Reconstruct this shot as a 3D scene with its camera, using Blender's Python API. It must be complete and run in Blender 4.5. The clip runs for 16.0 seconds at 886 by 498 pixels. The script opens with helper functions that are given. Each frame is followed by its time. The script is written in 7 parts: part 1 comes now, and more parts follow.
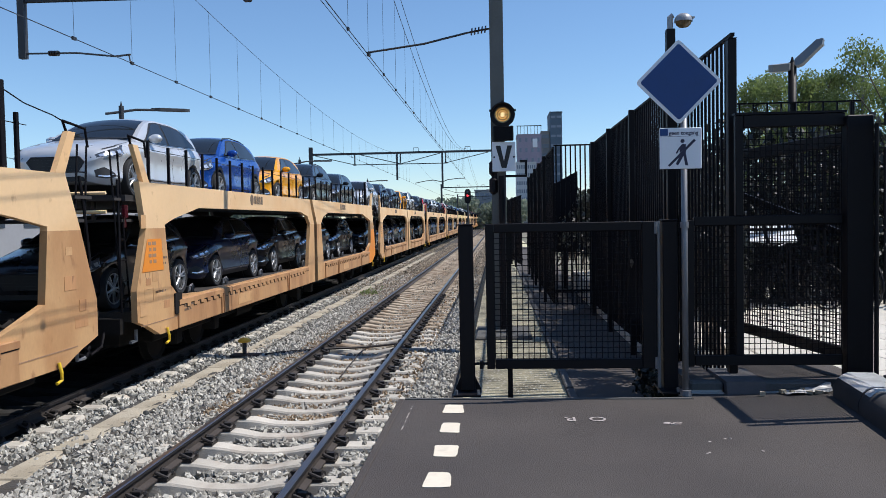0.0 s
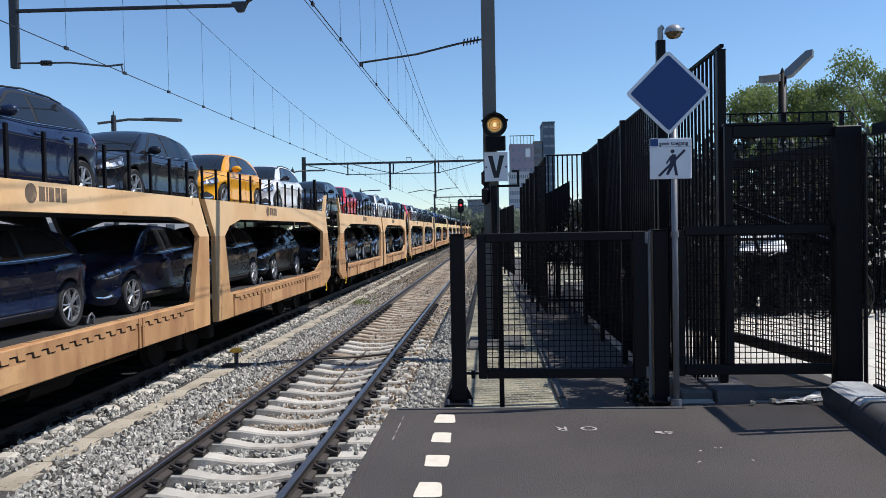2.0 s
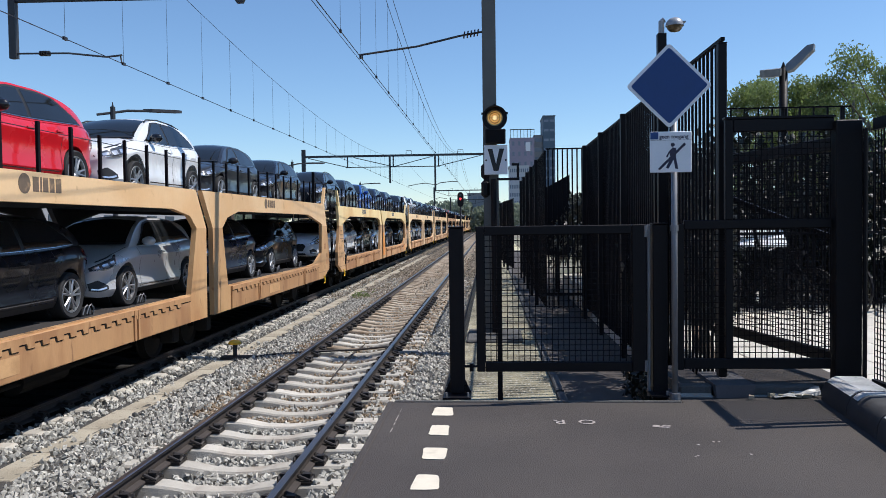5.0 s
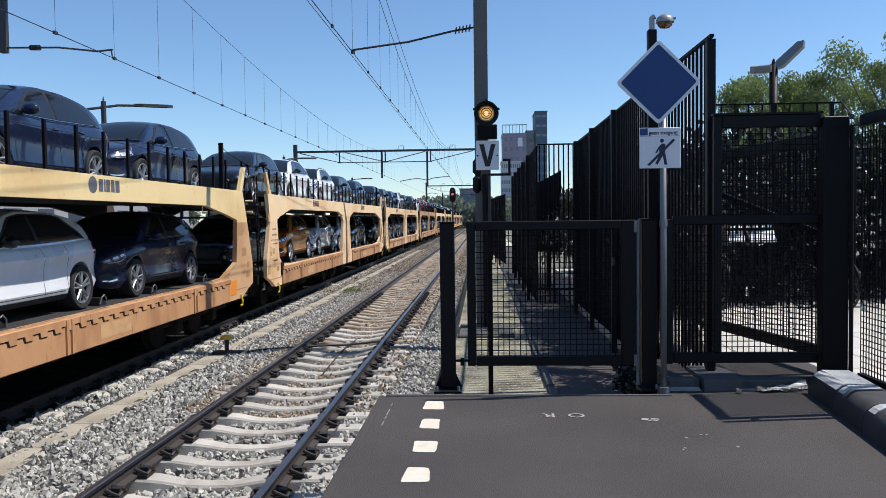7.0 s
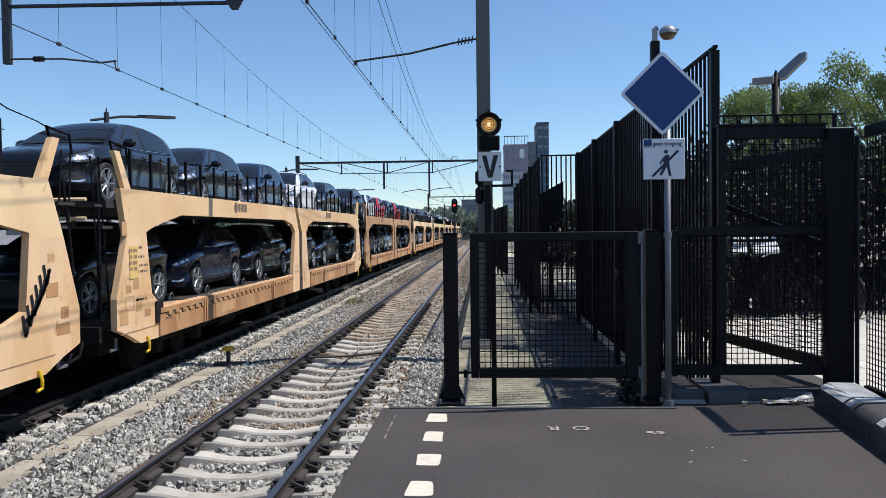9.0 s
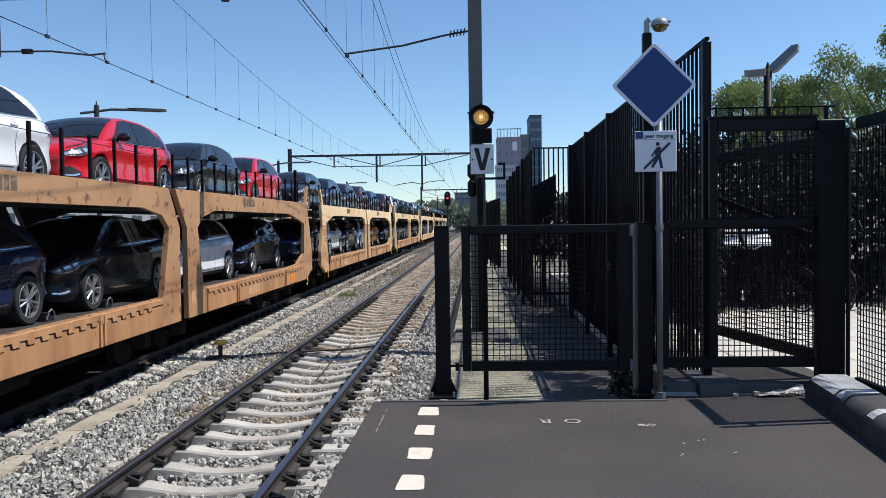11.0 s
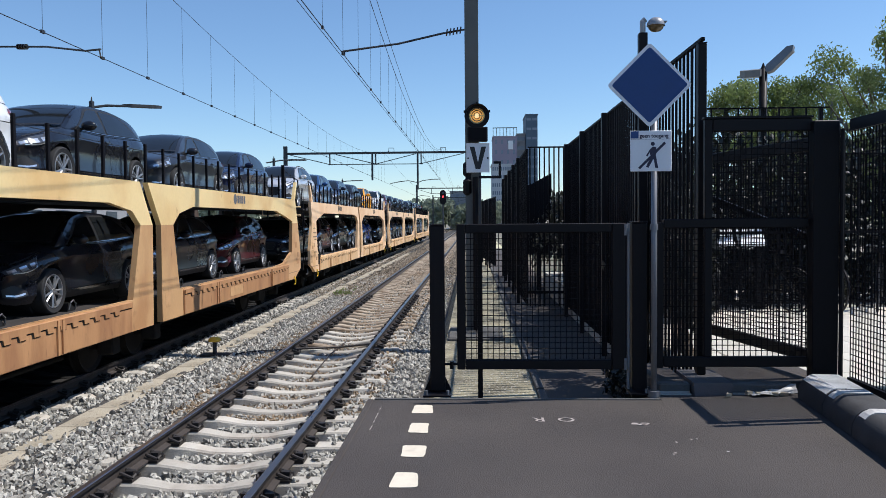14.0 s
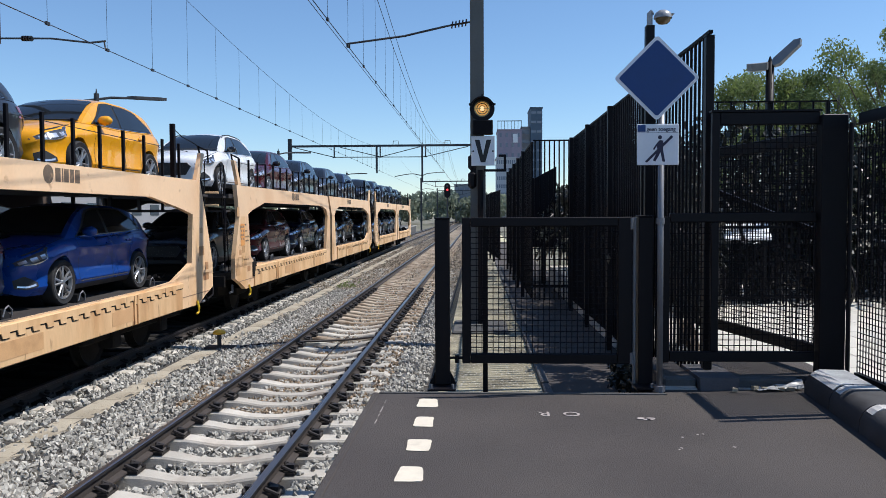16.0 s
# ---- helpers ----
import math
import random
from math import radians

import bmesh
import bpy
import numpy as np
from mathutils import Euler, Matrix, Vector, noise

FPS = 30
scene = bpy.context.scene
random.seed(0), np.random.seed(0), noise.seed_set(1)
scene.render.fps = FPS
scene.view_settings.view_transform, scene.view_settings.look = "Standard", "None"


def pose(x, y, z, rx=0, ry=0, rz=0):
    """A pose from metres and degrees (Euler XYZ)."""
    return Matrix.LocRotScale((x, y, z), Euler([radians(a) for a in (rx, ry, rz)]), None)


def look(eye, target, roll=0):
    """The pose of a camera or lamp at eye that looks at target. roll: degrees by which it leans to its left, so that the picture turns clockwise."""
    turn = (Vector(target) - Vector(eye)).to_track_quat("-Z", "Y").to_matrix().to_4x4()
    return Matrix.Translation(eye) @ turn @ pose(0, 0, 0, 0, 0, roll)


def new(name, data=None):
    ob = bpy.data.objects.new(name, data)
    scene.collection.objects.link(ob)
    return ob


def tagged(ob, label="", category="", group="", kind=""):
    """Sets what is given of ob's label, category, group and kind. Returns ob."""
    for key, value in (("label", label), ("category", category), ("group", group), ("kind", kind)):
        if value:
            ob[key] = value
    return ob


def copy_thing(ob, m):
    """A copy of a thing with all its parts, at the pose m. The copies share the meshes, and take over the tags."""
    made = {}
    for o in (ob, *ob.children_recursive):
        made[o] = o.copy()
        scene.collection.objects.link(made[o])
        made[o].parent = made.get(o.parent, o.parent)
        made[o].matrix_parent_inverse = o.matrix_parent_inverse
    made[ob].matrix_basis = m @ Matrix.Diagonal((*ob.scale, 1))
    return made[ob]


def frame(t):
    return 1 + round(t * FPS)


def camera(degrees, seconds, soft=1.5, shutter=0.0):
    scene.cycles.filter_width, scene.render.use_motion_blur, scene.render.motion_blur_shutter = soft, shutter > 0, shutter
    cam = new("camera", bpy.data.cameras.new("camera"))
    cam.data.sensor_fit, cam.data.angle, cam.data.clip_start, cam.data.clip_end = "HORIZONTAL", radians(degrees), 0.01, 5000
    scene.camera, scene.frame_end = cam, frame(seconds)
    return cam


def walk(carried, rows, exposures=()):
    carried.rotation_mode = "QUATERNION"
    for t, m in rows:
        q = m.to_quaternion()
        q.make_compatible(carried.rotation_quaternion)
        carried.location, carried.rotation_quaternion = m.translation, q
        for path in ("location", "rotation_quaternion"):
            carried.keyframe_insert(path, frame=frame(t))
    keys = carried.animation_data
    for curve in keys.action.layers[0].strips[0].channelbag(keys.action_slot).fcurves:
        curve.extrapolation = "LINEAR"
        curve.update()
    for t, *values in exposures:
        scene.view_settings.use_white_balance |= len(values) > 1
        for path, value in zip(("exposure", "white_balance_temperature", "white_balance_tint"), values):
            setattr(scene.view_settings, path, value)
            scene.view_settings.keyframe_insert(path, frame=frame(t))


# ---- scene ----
cam = camera(58.7, 16.0, soft=0.75)
PATH = [
    (0.0, (-0.000, 0.000, 1.541, 87.905, 1.050, 3.936)),
    (0.5, (0.011, 0.002, 1.540, 88.004, 1.080, 4.029)),
    (1.0, (0.013, -0.053, 1.539, 88.537, 0.899, 4.152)),
    (1.5, (0.016, -0.028, 1.539, 88.907, 0.875, 3.764)),
    (2.0, (0.015, -0.012, 1.542, 88.597, 1.047, 3.437)),
    (2.5, (0.023, -0.029, 1.533, 87.618, 0.830, 3.121)),
    (3.0, (0.029, -0.025, 1.534, 87.746, 0.990, 2.407)),
    (3.5, (0.033, -0.042, 1.541, 88.473, 1.165, 3.294)),
    (6.0, (0.013, 0.034, 1.529, 87.856, 0.645, 3.372)),
    (6.5, (0.017, 0.002, 1.534, 87.810, 0.717, 3.481)),
    (7.0, (0.032, -0.032, 1.532, 87.780, 0.705, 2.844)),
    (7.5, (0.019, -0.017, 1.537, 88.418, 0.606, 3.244)),
    (8.0, (0.018, -0.016, 1.532, 89.077, 0.628, 3.122)),
    (8.5, (0.011, 0.011, 1.533, 88.487, 0.482, 3.154)),
    (9.0, (0.018, -0.002, 1.533, 88.583, 0.670, 2.975)),
    (11.5, (0.032, 0.026, 1.532, 88.007, 0.744, 2.415)),
    (12.0, (0.031, -0.005, 1.531, 88.197, 0.648, 2.451)),
    (12.5, (0.036, -0.029, 1.534, 88.331, 0.862, 2.490)),
    (13.0, (0.035, -0.008, 1.535, 87.755, 0.928, 2.403)),
    (13.5, (0.033, -0.011, 1.533, 87.997, 0.691, 2.259)),
    (14.0, (0.034, 0.016, 1.531, 87.954, 0.450, 2.141)),
    (14.5, (0.030, 0.034, 1.532, 88.057, 0.628, 2.323)),
    (15.0, (0.030, 0.016, 1.529, 87.695, 0.264, 2.151)),
    (15.5, (0.022, 0.018, 1.531, 87.615, 0.192, 2.198)),
    (16.0, (0.022, 0.040, 1.533, 87.457, 0.279, 2.446)),
]
walk(cam, [(t, pose(*p)) for t, p in PATH], [(0.0, 0.0, 6350, 11), (16.0, 0.0, 6350, 11)])

# ---- sky and sun ----
SUN = Vector((1.0, 0.14, 1.58)).normalized()
world = bpy.data.worlds.new("sky")
scene.world = world
world.use_nodes = True
wn = world.node_tree
sky = wn.nodes.new("ShaderNodeTexSky")
sky.sky_type, sky.sun_disc = "NISHITA", False
sky.sun_elevation, sky.sun_rotation = math.asin(SUN.z), math.atan2(SUN.x, SUN.y)
sky.altitude, sky.air_density, sky.dust_density, sky.ozone_density = 0, 1.0, 0.0, 8.0
tint = wn.nodes.new("ShaderNodeMix")
tint.data_type, tint.blend_type = "RGBA", "MULTIPLY"
tint.inputs["Factor"].default_value, tint.inputs["B"].default_value = 1.0, (1.015, 1.0, 0.95, 1)
wn.links.new(sky.outputs[0], tint.inputs["A"])
wn.links.new(tint.outputs["Result"], wn.nodes["Background"].inputs[0])
wn.nodes["Background"].inputs[1].default_value = 0.15
sun = new("sun", bpy.data.lights.new("sun", "SUN"))
sun.data.energy, sun.data.angle, sun.data.color = 5.0, radians(0.5), (1.0, 0.955, 0.89)
sun.matrix_world = look(SUN * 60, (0, 0, 0))


# ---- materials ----
def mat(name, base, rough=0.6, metal=0.0, vary=0.15, scale=6.0, fine=60.0, bump=0.0, second=None, amount=0.5,
        coat=0.0, island=0.0, rand=0.0, stretch=(1, 1, 1), glow=0.0, spec=0.5, spots=None):
    """Principled surface: base colour varied at two scales, with a second colour in patches and fine relief."""
    m = bpy.data.materials.new(name)
    m.use_nodes = True
    nt = m.node_tree
    b = nt.nodes["Principled BSDF"]
    b.inputs["Roughness"].default_value, b.inputs["Metallic"].default_value = rough, metal
    b.inputs["Coat Weight"].default_value = coat
    b.inputs["Coat Roughness"].default_value = 0.04
    b.inputs["Specular IOR Level"].default_value = spec
    if glow:
        b.inputs["Emission Color"].default_value = (*base, 1)
        b.inputs["Emission Strength"].default_value = glow
    tc = nt.nodes.new("ShaderNodeTexCoord")
    mp = nt.nodes.new("ShaderNodeMapping")
    mp.inputs["Scale"].default_value = stretch
    nt.links.new(tc.outputs["Object"], mp.inputs[0])
    where = mp.outputs[0]
    if rand:
        oi = nt.nodes.new("ShaderNodeObjectInfo")
        ad = nt.nodes.new("ShaderNodeVectorMath")
        ad.operation = "ADD"
        mu = nt.nodes.new("ShaderNodeMath")
        mu.operation = "MULTIPLY"
        mu.inputs[1].default_value = 37.0
        nt.links.new(oi.outputs["Random"], mu.inputs[0])
        nt.links.new(mp.outputs[0], ad.inputs[0])
        nt.links.new(mu.outputs[0], ad.inputs[1])
        where = ad.outputs[0]

    def noise_at(s, detail=4.0):
        n = nt.nodes.new("ShaderNodeTexNoise")
        n.inputs["Scale"].default_value, n.inputs["Detail"].default_value = s, detail
        nt.links.new(where, n.inputs["Vector"])
        return n.outputs["Fac"]

    def math2(op, a, c):
        n = nt.nodes.new("ShaderNodeMath")
        n.operation = op
        for i, v in enumerate((a, c)):
            if isinstance(v, (int, float)):
                n.inputs[i].default_value = v
            else:
                nt.links.new(v, n.inputs[i])
        return n.outputs[0]

    big, small = noise_at(scale), noise_at(fine, 3.0)
    val = math2("ADD", math2("MULTIPLY", math2("SUBTRACT", big, 0.5), vary * 2.2),
                math2("MULTIPLY", math2("SUBTRACT", small, 0.5), vary * 1.6))
    if island:
        g = nt.nodes.new("ShaderNodeNewGeometry")
        val = math2("ADD", val, math2("MULTIPLY", math2("SUBTRACT", g.outputs["Random Per Island"], 0.5), island * 2))
    if rand:
        val = math2("ADD", val, math2("MULTIPLY", math2("SUBTRACT", oi.outputs["Random"], 0.5), rand * 2))
    val = math2("MAXIMUM", math2("ADD", val, 1.0), 0.15)
    col = nt.nodes.new("ShaderNodeRGB")
    col.outputs[0].default_value = (*base, 1)
    out = col.outputs[0]
    if second:
        mx = nt.nodes.new("ShaderNodeMix")
        mx.data_type = "RGBA"
        ramp = nt.nodes.new("ShaderNodeValToRGB")
        ramp.color_ramp.elements[0].position, ramp.color_ramp.elements[1].position = 1 - amount - 0.09, 1 - amount + 0.09
        nt.links.new(noise_at(scale * 0.6, 8.0), ramp.inputs[0])
        nt.links.new(ramp.outputs[0], mx.inputs["Factor"])
        nt.links.new(out, mx.inputs["A"])
        mx.inputs["B"].default_value = (*second, 1)
        out = mx.outputs["Result"]
    if spots:
        tint, sp_scale, lo, hi = spots
        mx = nt.nodes.new("ShaderNodeMix")
        mx.data_type = "RGBA"
        ramp = nt.nodes.new("ShaderNodeValToRGB")
        ramp.color_ramp.elements[0].position, ramp.color_ramp.elements[1].position = lo, hi
        nt.links.new(noise_at(sp_scale, 10.0), ramp.inputs[0])
        nt.links.new(ramp.outputs[0], mx.inputs["Factor"])
        nt.links.new(out, mx.inputs["A"])
        mx.inputs["B"].default_value = (*tint, 1)
        out = mx.outputs["Result"]
    sc = nt.nodes.new("ShaderNodeVectorMath")
    sc.operation = "SCALE"
    nt.links.new(out, sc.inputs[0])
    nt.links.new(val, sc.inputs["Scale"])
    nt.links.new(sc.outputs[0], b.inputs["Base Color"])
    if bump:
        bp = nt.nodes.new("ShaderNodeBump")
        bp.inputs["Strength"].default_value, bp.inputs["Distance"].default_value = min(1, bump), 0.02
        nt.links.new(small, bp.inputs["Height"])
        nt.links.new(bp.outputs[0], b.inputs["Normal"])
    rr = math2("ADD", math2("MULTIPLY", math2("SUBTRACT", big, 0.5), 0.2 if rough > 0.15 else 0.02), rough)
    nt.links.new(rr, b.inputs["Roughness"])
    return m


ASPHALT = mat("asphalt", (0.056, 0.0465, 0.0425), 0.85, vary=0.24, scale=1.1, fine=150, bump=0.5, second=(0.069, 0.058, 0.052), amount=0.5, spots=((0.085, 0.08, 0.075), 38, 0.62, 0.72))
CONCRETE = mat("concrete", (0.42, 0.40, 0.37), 0.85, vary=0.18, scale=3, fine=70, bump=0.3, second=(0.30, 0.28, 0.25), amount=0.42, rand=0.08)
STONE_F = mat("dusty brown ballast stone", (0.27, 0.225, 0.17), 0.9, vary=0.14, scale=20, fine=90, island=0.5)
SLEEPER_F = mat("rust-dusted sleeper concrete", (0.41, 0.335, 0.25), 0.85, vary=0.16, scale=4, fine=70, bump=0.3, second=(0.22, 0.155, 0.10), amount=0.45, rand=0.14)
SLEEPER = mat("sleeper concrete", (0.49, 0.455, 0.395), 0.85, vary=0.16, scale=4, fine=70, bump=0.3, second=(0.38, 0.33, 0.275), amount=0.40, rand=0.14)
KERB = mat("old concrete", (0.10, 0.097, 0.093), 0.9, vary=0.2, scale=4, fine=60, bump=0.4, second=(0.09, 0.088, 0.08), amount=0.45)
FOOTING = mat("grey footing concrete", (0.105, 0.10, 0.105), 0.85, vary=0.18, scale=4, fine=70, bump=0.2, second=(0.08, 0.077, 0.078), amount=0.45)
# sunlit top and shaded sides of one barrier concrete, as two colours
BARRIER_SUN = mat("sunlit-toned concrete", (0.68, 0.665, 0.63), 0.85, vary=0.2, scale=6, fine=60, bump=0.3, second=(0.48, 0.46, 0.43), amount=0.42, spots=((0.16, 0.15, 0.145), 16, 0.66, 0.74))
BARRIER_SHADE = mat("shade-toned concrete", (0.038, 0.036, 0.037), 0.8, vary=0.2, scale=4, fine=70, bump=0.2, second=(0.055, 0.054, 0.055), amount=0.45)
DUCTC = mat("dusty duct concrete", (0.42, 0.37, 0.285), 0.95, vary=0.25, scale=2.5, fine=45, bump=0.5, second=(0.30, 0.26, 0.195), amount=0.45, spots=((0.15, 0.13, 0.10), 9, 0.60, 0.70))
FOIL = mat("crumpled pale plastic", (0.42, 0.41, 0.39), 0.45, vary=0.2, scale=10)
PAVING = mat("pale paving", (0.56, 0.525, 0.455), 0.85, vary=0.12, scale=2, fine=50, bump=0.2, rand=0.1)
BALLAST = mat("ballast bed", (0.06, 0.056, 0.052), 0.95, vary=0.5, scale=9, fine=38, bump=1.0, second=(0.06, 0.052, 0.044), amount=0.45)
# dark colour that stands for the shade under the train
BED_SHADE = mat("shade-dark track bed", (0.019, 0.0175, 0.016), 0.95, vary=0.5, scale=9, fine=38, bump=0.6)
STONE = mat("ballast stone", (0.365, 0.35, 0.31), 0.9, vary=0.16, scale=20, fine=90, island=0.5)
STONE_B = mat("rust-stained ballast stone", (0.25, 0.185, 0.12), 0.9, vary=0.14, scale=20, fine=90, island=0.4)
SAND = mat("sandy path", (0.40, 0.34, 0.25), 0.95, vary=0.25, scale=2.5, fine=45, bump=0.5, second=(0.27, 0.24, 0.16), amount=0.45)
VERGE = mat("dry verge", (0.31, 0.278, 0.185), 0.95, vary=0.3, scale=2.5, fine=30, bump=0.6, second=(0.15, 0.133, 0.09), amount=0.47, spots=((0.46, 0.43, 0.36), 24, 0.56, 0.64))
EARTH = mat("earth", (0.20, 0.18, 0.14), 0.95, vary=0.4, scale=0.4, fine=6, bump=0.4, second=(0.12, 0.125, 0.07), amount=0.45)
PATH_GREY = mat("grey path", (0.066, 0.056, 0.051), 0.9, vary=0.2, scale=2, fine=60, bump=0.3)
RAIL_TOP = mat("worn rail steel", (0.20, 0.19, 0.20), 0.3, 0.9, vary=0.1, scale=3, fine=40, stretch=(6, 0.3, 6))
RAIL_RUST = mat("rusty rail", (0.05, 0.040, 0.035), 0.8, 0.1, vary=0.4, scale=5, fine=60)
HEADSIDE = mat("dark rail head side", (0.035, 0.032, 0.034), 0.5, 0.6, vary=0.3, scale=4)
CLIP = mat("greasy rail clip", (0.035, 0.03, 0.028), 0.6, 0.4, vary=0.3)
BLACK = mat("black painted steel", (0.0072, 0.0062, 0.0082), 0.48, 0.0, vary=0.25, scale=4, fine=50, spec=0.18)
BLACKM = mat("matt black steel", (0.0066, 0.0058, 0.0078), 0.62, 0.0, vary=0.25, scale=4, fine=50, spec=0.12)
GALV = mat("galvanised steel", (0.20, 0.205, 0.22), 0.5, 0.4, vary=0.16, scale=9, fine=60)
MAST = mat("weathered mast steel", (0.115, 0.117, 0.112), 0.6, 0.25, vary=0.22, scale=2.5, fine=50, second=(0.10, 0.095, 0.085), amount=0.38)
DARKSTEEL = mat("dark gantry steel", (0.045, 0.048, 0.055), 0.6, 0.3, vary=0.2)
WIRE = mat("contact wire", (0.05, 0.05, 0.055), 0.5, 0.6, vary=0.1)
INSUL = mat("brown insulator", (0.035, 0.022, 0.018), 0.25, 0.0, vary=0.1)
WHITE = mat("white enamel", (0.78, 0.79, 0.82), 0.35, 0.0, vary=0.04, scale=8)
SIGNBLUE = mat("blue enamel", (0.007, 0.048, 0.19), 0.4, 0.0, vary=0.10, scale=5, spec=0.4)
INK = mat("dark sign print", (0.018, 0.016, 0.05), 0.5, vary=0.05)
INKV = mat("black sign print", (0.012, 0.012, 0.014), 0.5, vary=0.05)
PAINTW = mat("white road paint", (0.70, 0.625, 0.50), 0.8, vary=0.10, scale=12, fine=80, second=(0.58, 0.51, 0.40), amount=0.34)
SPRAY = mat("faded spray paint", (0.40, 0.345, 0.32), 0.8, vary=0.2, scale=30, fine=120, second=(0.16, 0.14, 0.13), amount=0.4)
AMBER = mat("lit amber lens", (1.0, 0.47, 0.11), 0.3, glow=0.5)
AMBER_HOT = mat("bright heart of the lamp", (1.0, 0.70, 0.32), 0.3, glow=0.85)
AMBERRIM = mat("lamp reflector", (0.55, 0.36, 0.14), 0.25, 0.8)
RED = mat("lit red lens", (1.0, 0.05, 0.06), 0.3, glow=1.6)
YELLOW = mat("yellow paint", (0.75, 0.50, 0.02), 0.5, vary=0.15, scale=12, second=(0.45, 0.28, 0.05), amount=0.3)
CAPY = mat("worn marker paint", (0.80, 0.46, 0.04), 0.55, vary=0.15, scale=14, second=(0.55, 0.28, 0.06), amount=0.35)
TAN = mat("faded orange wagon paint", (0.88, 0.63, 0.355), 0.55, 0.0, vary=0.07, scale=1.2, fine=20, bump=0.02, second=(0.79, 0.51, 0.26), amount=0.44, rand=0.05, spots=((0.42, 0.22, 0.10), 4.5, 0.65, 0.80))
TAN_Y = mat("faded yellow wagon paint", (0.87, 0.655, 0.32), 0.55, 0.0, vary=0.07, scale=1.2, fine=20, bump=0.02, second=(0.74, 0.48, 0.20), amount=0.42, rand=0.05, spots=((0.42, 0.22, 0.10), 4.5, 0.65, 0.80))
TAN_R = mat("rust-brown wagon paint", (0.50, 0.275, 0.13), 0.6, 0.0, vary=0.12, scale=1.6, fine=26, bump=0.08, second=(0.40, 0.20, 0.09), amount=0.42, rand=0.06, spots=((0.16, 0.07, 0.04), 5.5, 0.58, 0.68))
SILL = mat("rusty orange sill paint", (0.50, 0.26, 0.115), 0.65, 0.0, vary=0.12, scale=2.2, fine=30, bump=0.05, second=(0.36, 0.17, 0.075), amount=0.45, stretch=(1, 1.6, 0.4), rand=0.08, spots=((0.18, 0.08, 0.04), 6, 0.64, 0.78))
SILL_T = mat("dusty tan sill paint", (0.74, 0.48, 0.25), 0.65, 0.0, vary=0.12, scale=2.2, fine=30, bump=0.05, second=(0.58, 0.325, 0.145), amount=0.44, stretch=(1, 1.6, 0.4), rand=0.08, spots=((0.26, 0.12, 0.055), 6, 0.63, 0.76))
SILL_M = mat("orange-brown sill paint", (0.48, 0.265, 0.12), 0.65, 0.0, vary=0.12, scale=2.2, fine=30, bump=0.05, second=(0.36, 0.18, 0.08), amount=0.46, stretch=(1, 1.6, 0.4), rand=0.08, spots=((0.20, 0.09, 0.045), 6, 0.62, 0.76))
TAN_P = mat("pale peach wagon paint", (0.88, 0.60, 0.365), 0.55, 0.0, vary=0.07, scale=1.2, fine=20, bump=0.02, second=(0.80, 0.50, 0.275), amount=0.44, rand=0.05, spots=((0.42, 0.21, 0.10), 4.5, 0.65, 0.80))
TAN_O = mat("warm tan wagon paint", (0.81, 0.545, 0.295), 0.55, 0.0, vary=0.07, scale=1.2, fine=20, bump=0.02, second=(0.74, 0.455, 0.22), amount=0.45, rand=0.05, spots=((0.40, 0.20, 0.09), 4.5, 0.65, 0.80))
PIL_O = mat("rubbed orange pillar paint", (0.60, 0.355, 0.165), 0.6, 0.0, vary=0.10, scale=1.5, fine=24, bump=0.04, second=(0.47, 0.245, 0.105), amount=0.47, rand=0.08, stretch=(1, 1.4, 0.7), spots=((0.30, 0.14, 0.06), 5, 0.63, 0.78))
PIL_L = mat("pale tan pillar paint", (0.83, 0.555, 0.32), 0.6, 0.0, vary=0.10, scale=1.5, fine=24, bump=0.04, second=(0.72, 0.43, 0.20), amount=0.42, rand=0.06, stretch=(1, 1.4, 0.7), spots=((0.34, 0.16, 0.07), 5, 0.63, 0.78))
GRIME_SHADE = mat("shade-dark, grimy inner wall", (0.075, 0.052, 0.038), 0.8, vary=0.25, scale=2)
OWNER = mat("worn dark brown stencil", (0.15, 0.105, 0.07), 0.7, vary=0.25, scale=14, second=(0.40, 0.26, 0.15), amount=0.36)
OWNER_G = mat("blue-grey stencil", (0.11, 0.115, 0.13), 0.7, vary=0.2, scale=14)
LABEL_O = mat("rubbed orange label", (0.76, 0.30, 0.06), 0.6, vary=0.12, scale=6, second=(0.74, 0.34, 0.10), amount=0.45)
LABEL_Y = mat("faded yellow label", (0.74, 0.50, 0.17), 0.6, vary=0.12, scale=6)
ORANGE = mat("fresh orange paint", (0.78, 0.26, 0.03), 0.5, vary=0.08, scale=2)
PATCH = mat("pale touched-up paint", (0.60, 0.35, 0.165), 0.6, vary=0.15, scale=6, second=(0.48, 0.27, 0.12), amount=0.4)
WORN = mat("rubbed orange-brown paint", (0.63, 0.375, 0.185), 0.6, vary=0.12, scale=1.6, second=(0.52, 0.28, 0.125), amount=0.45)
GREYMARK = mat("dark stencil paint", (0.33, 0.20, 0.115), 0.7, vary=0.2, scale=14)
DECK = mat("wagon deck steel", (0.036, 0.031, 0.029), 0.85, 0.0, vary=0.3, scale=3, fine=40)
UNDER = mat("grimy underframe", (0.022, 0.020, 0.019), 0.85, 0.0, vary=0.3, scale=4, spec=0.1)
WHEELST = mat("wagon wheel steel", (0.02, 0.018, 0.017), 0.85, 0.0, vary=0.3, spec=0.1)
TYRE = mat("tyre rubber", (0.016, 0.016, 0.017), 0.8, vary=0.2, scale=9)
RIM = mat("alloy rim", (0.44, 0.445, 0.46), 0.46, 0.9, vary=0.06)
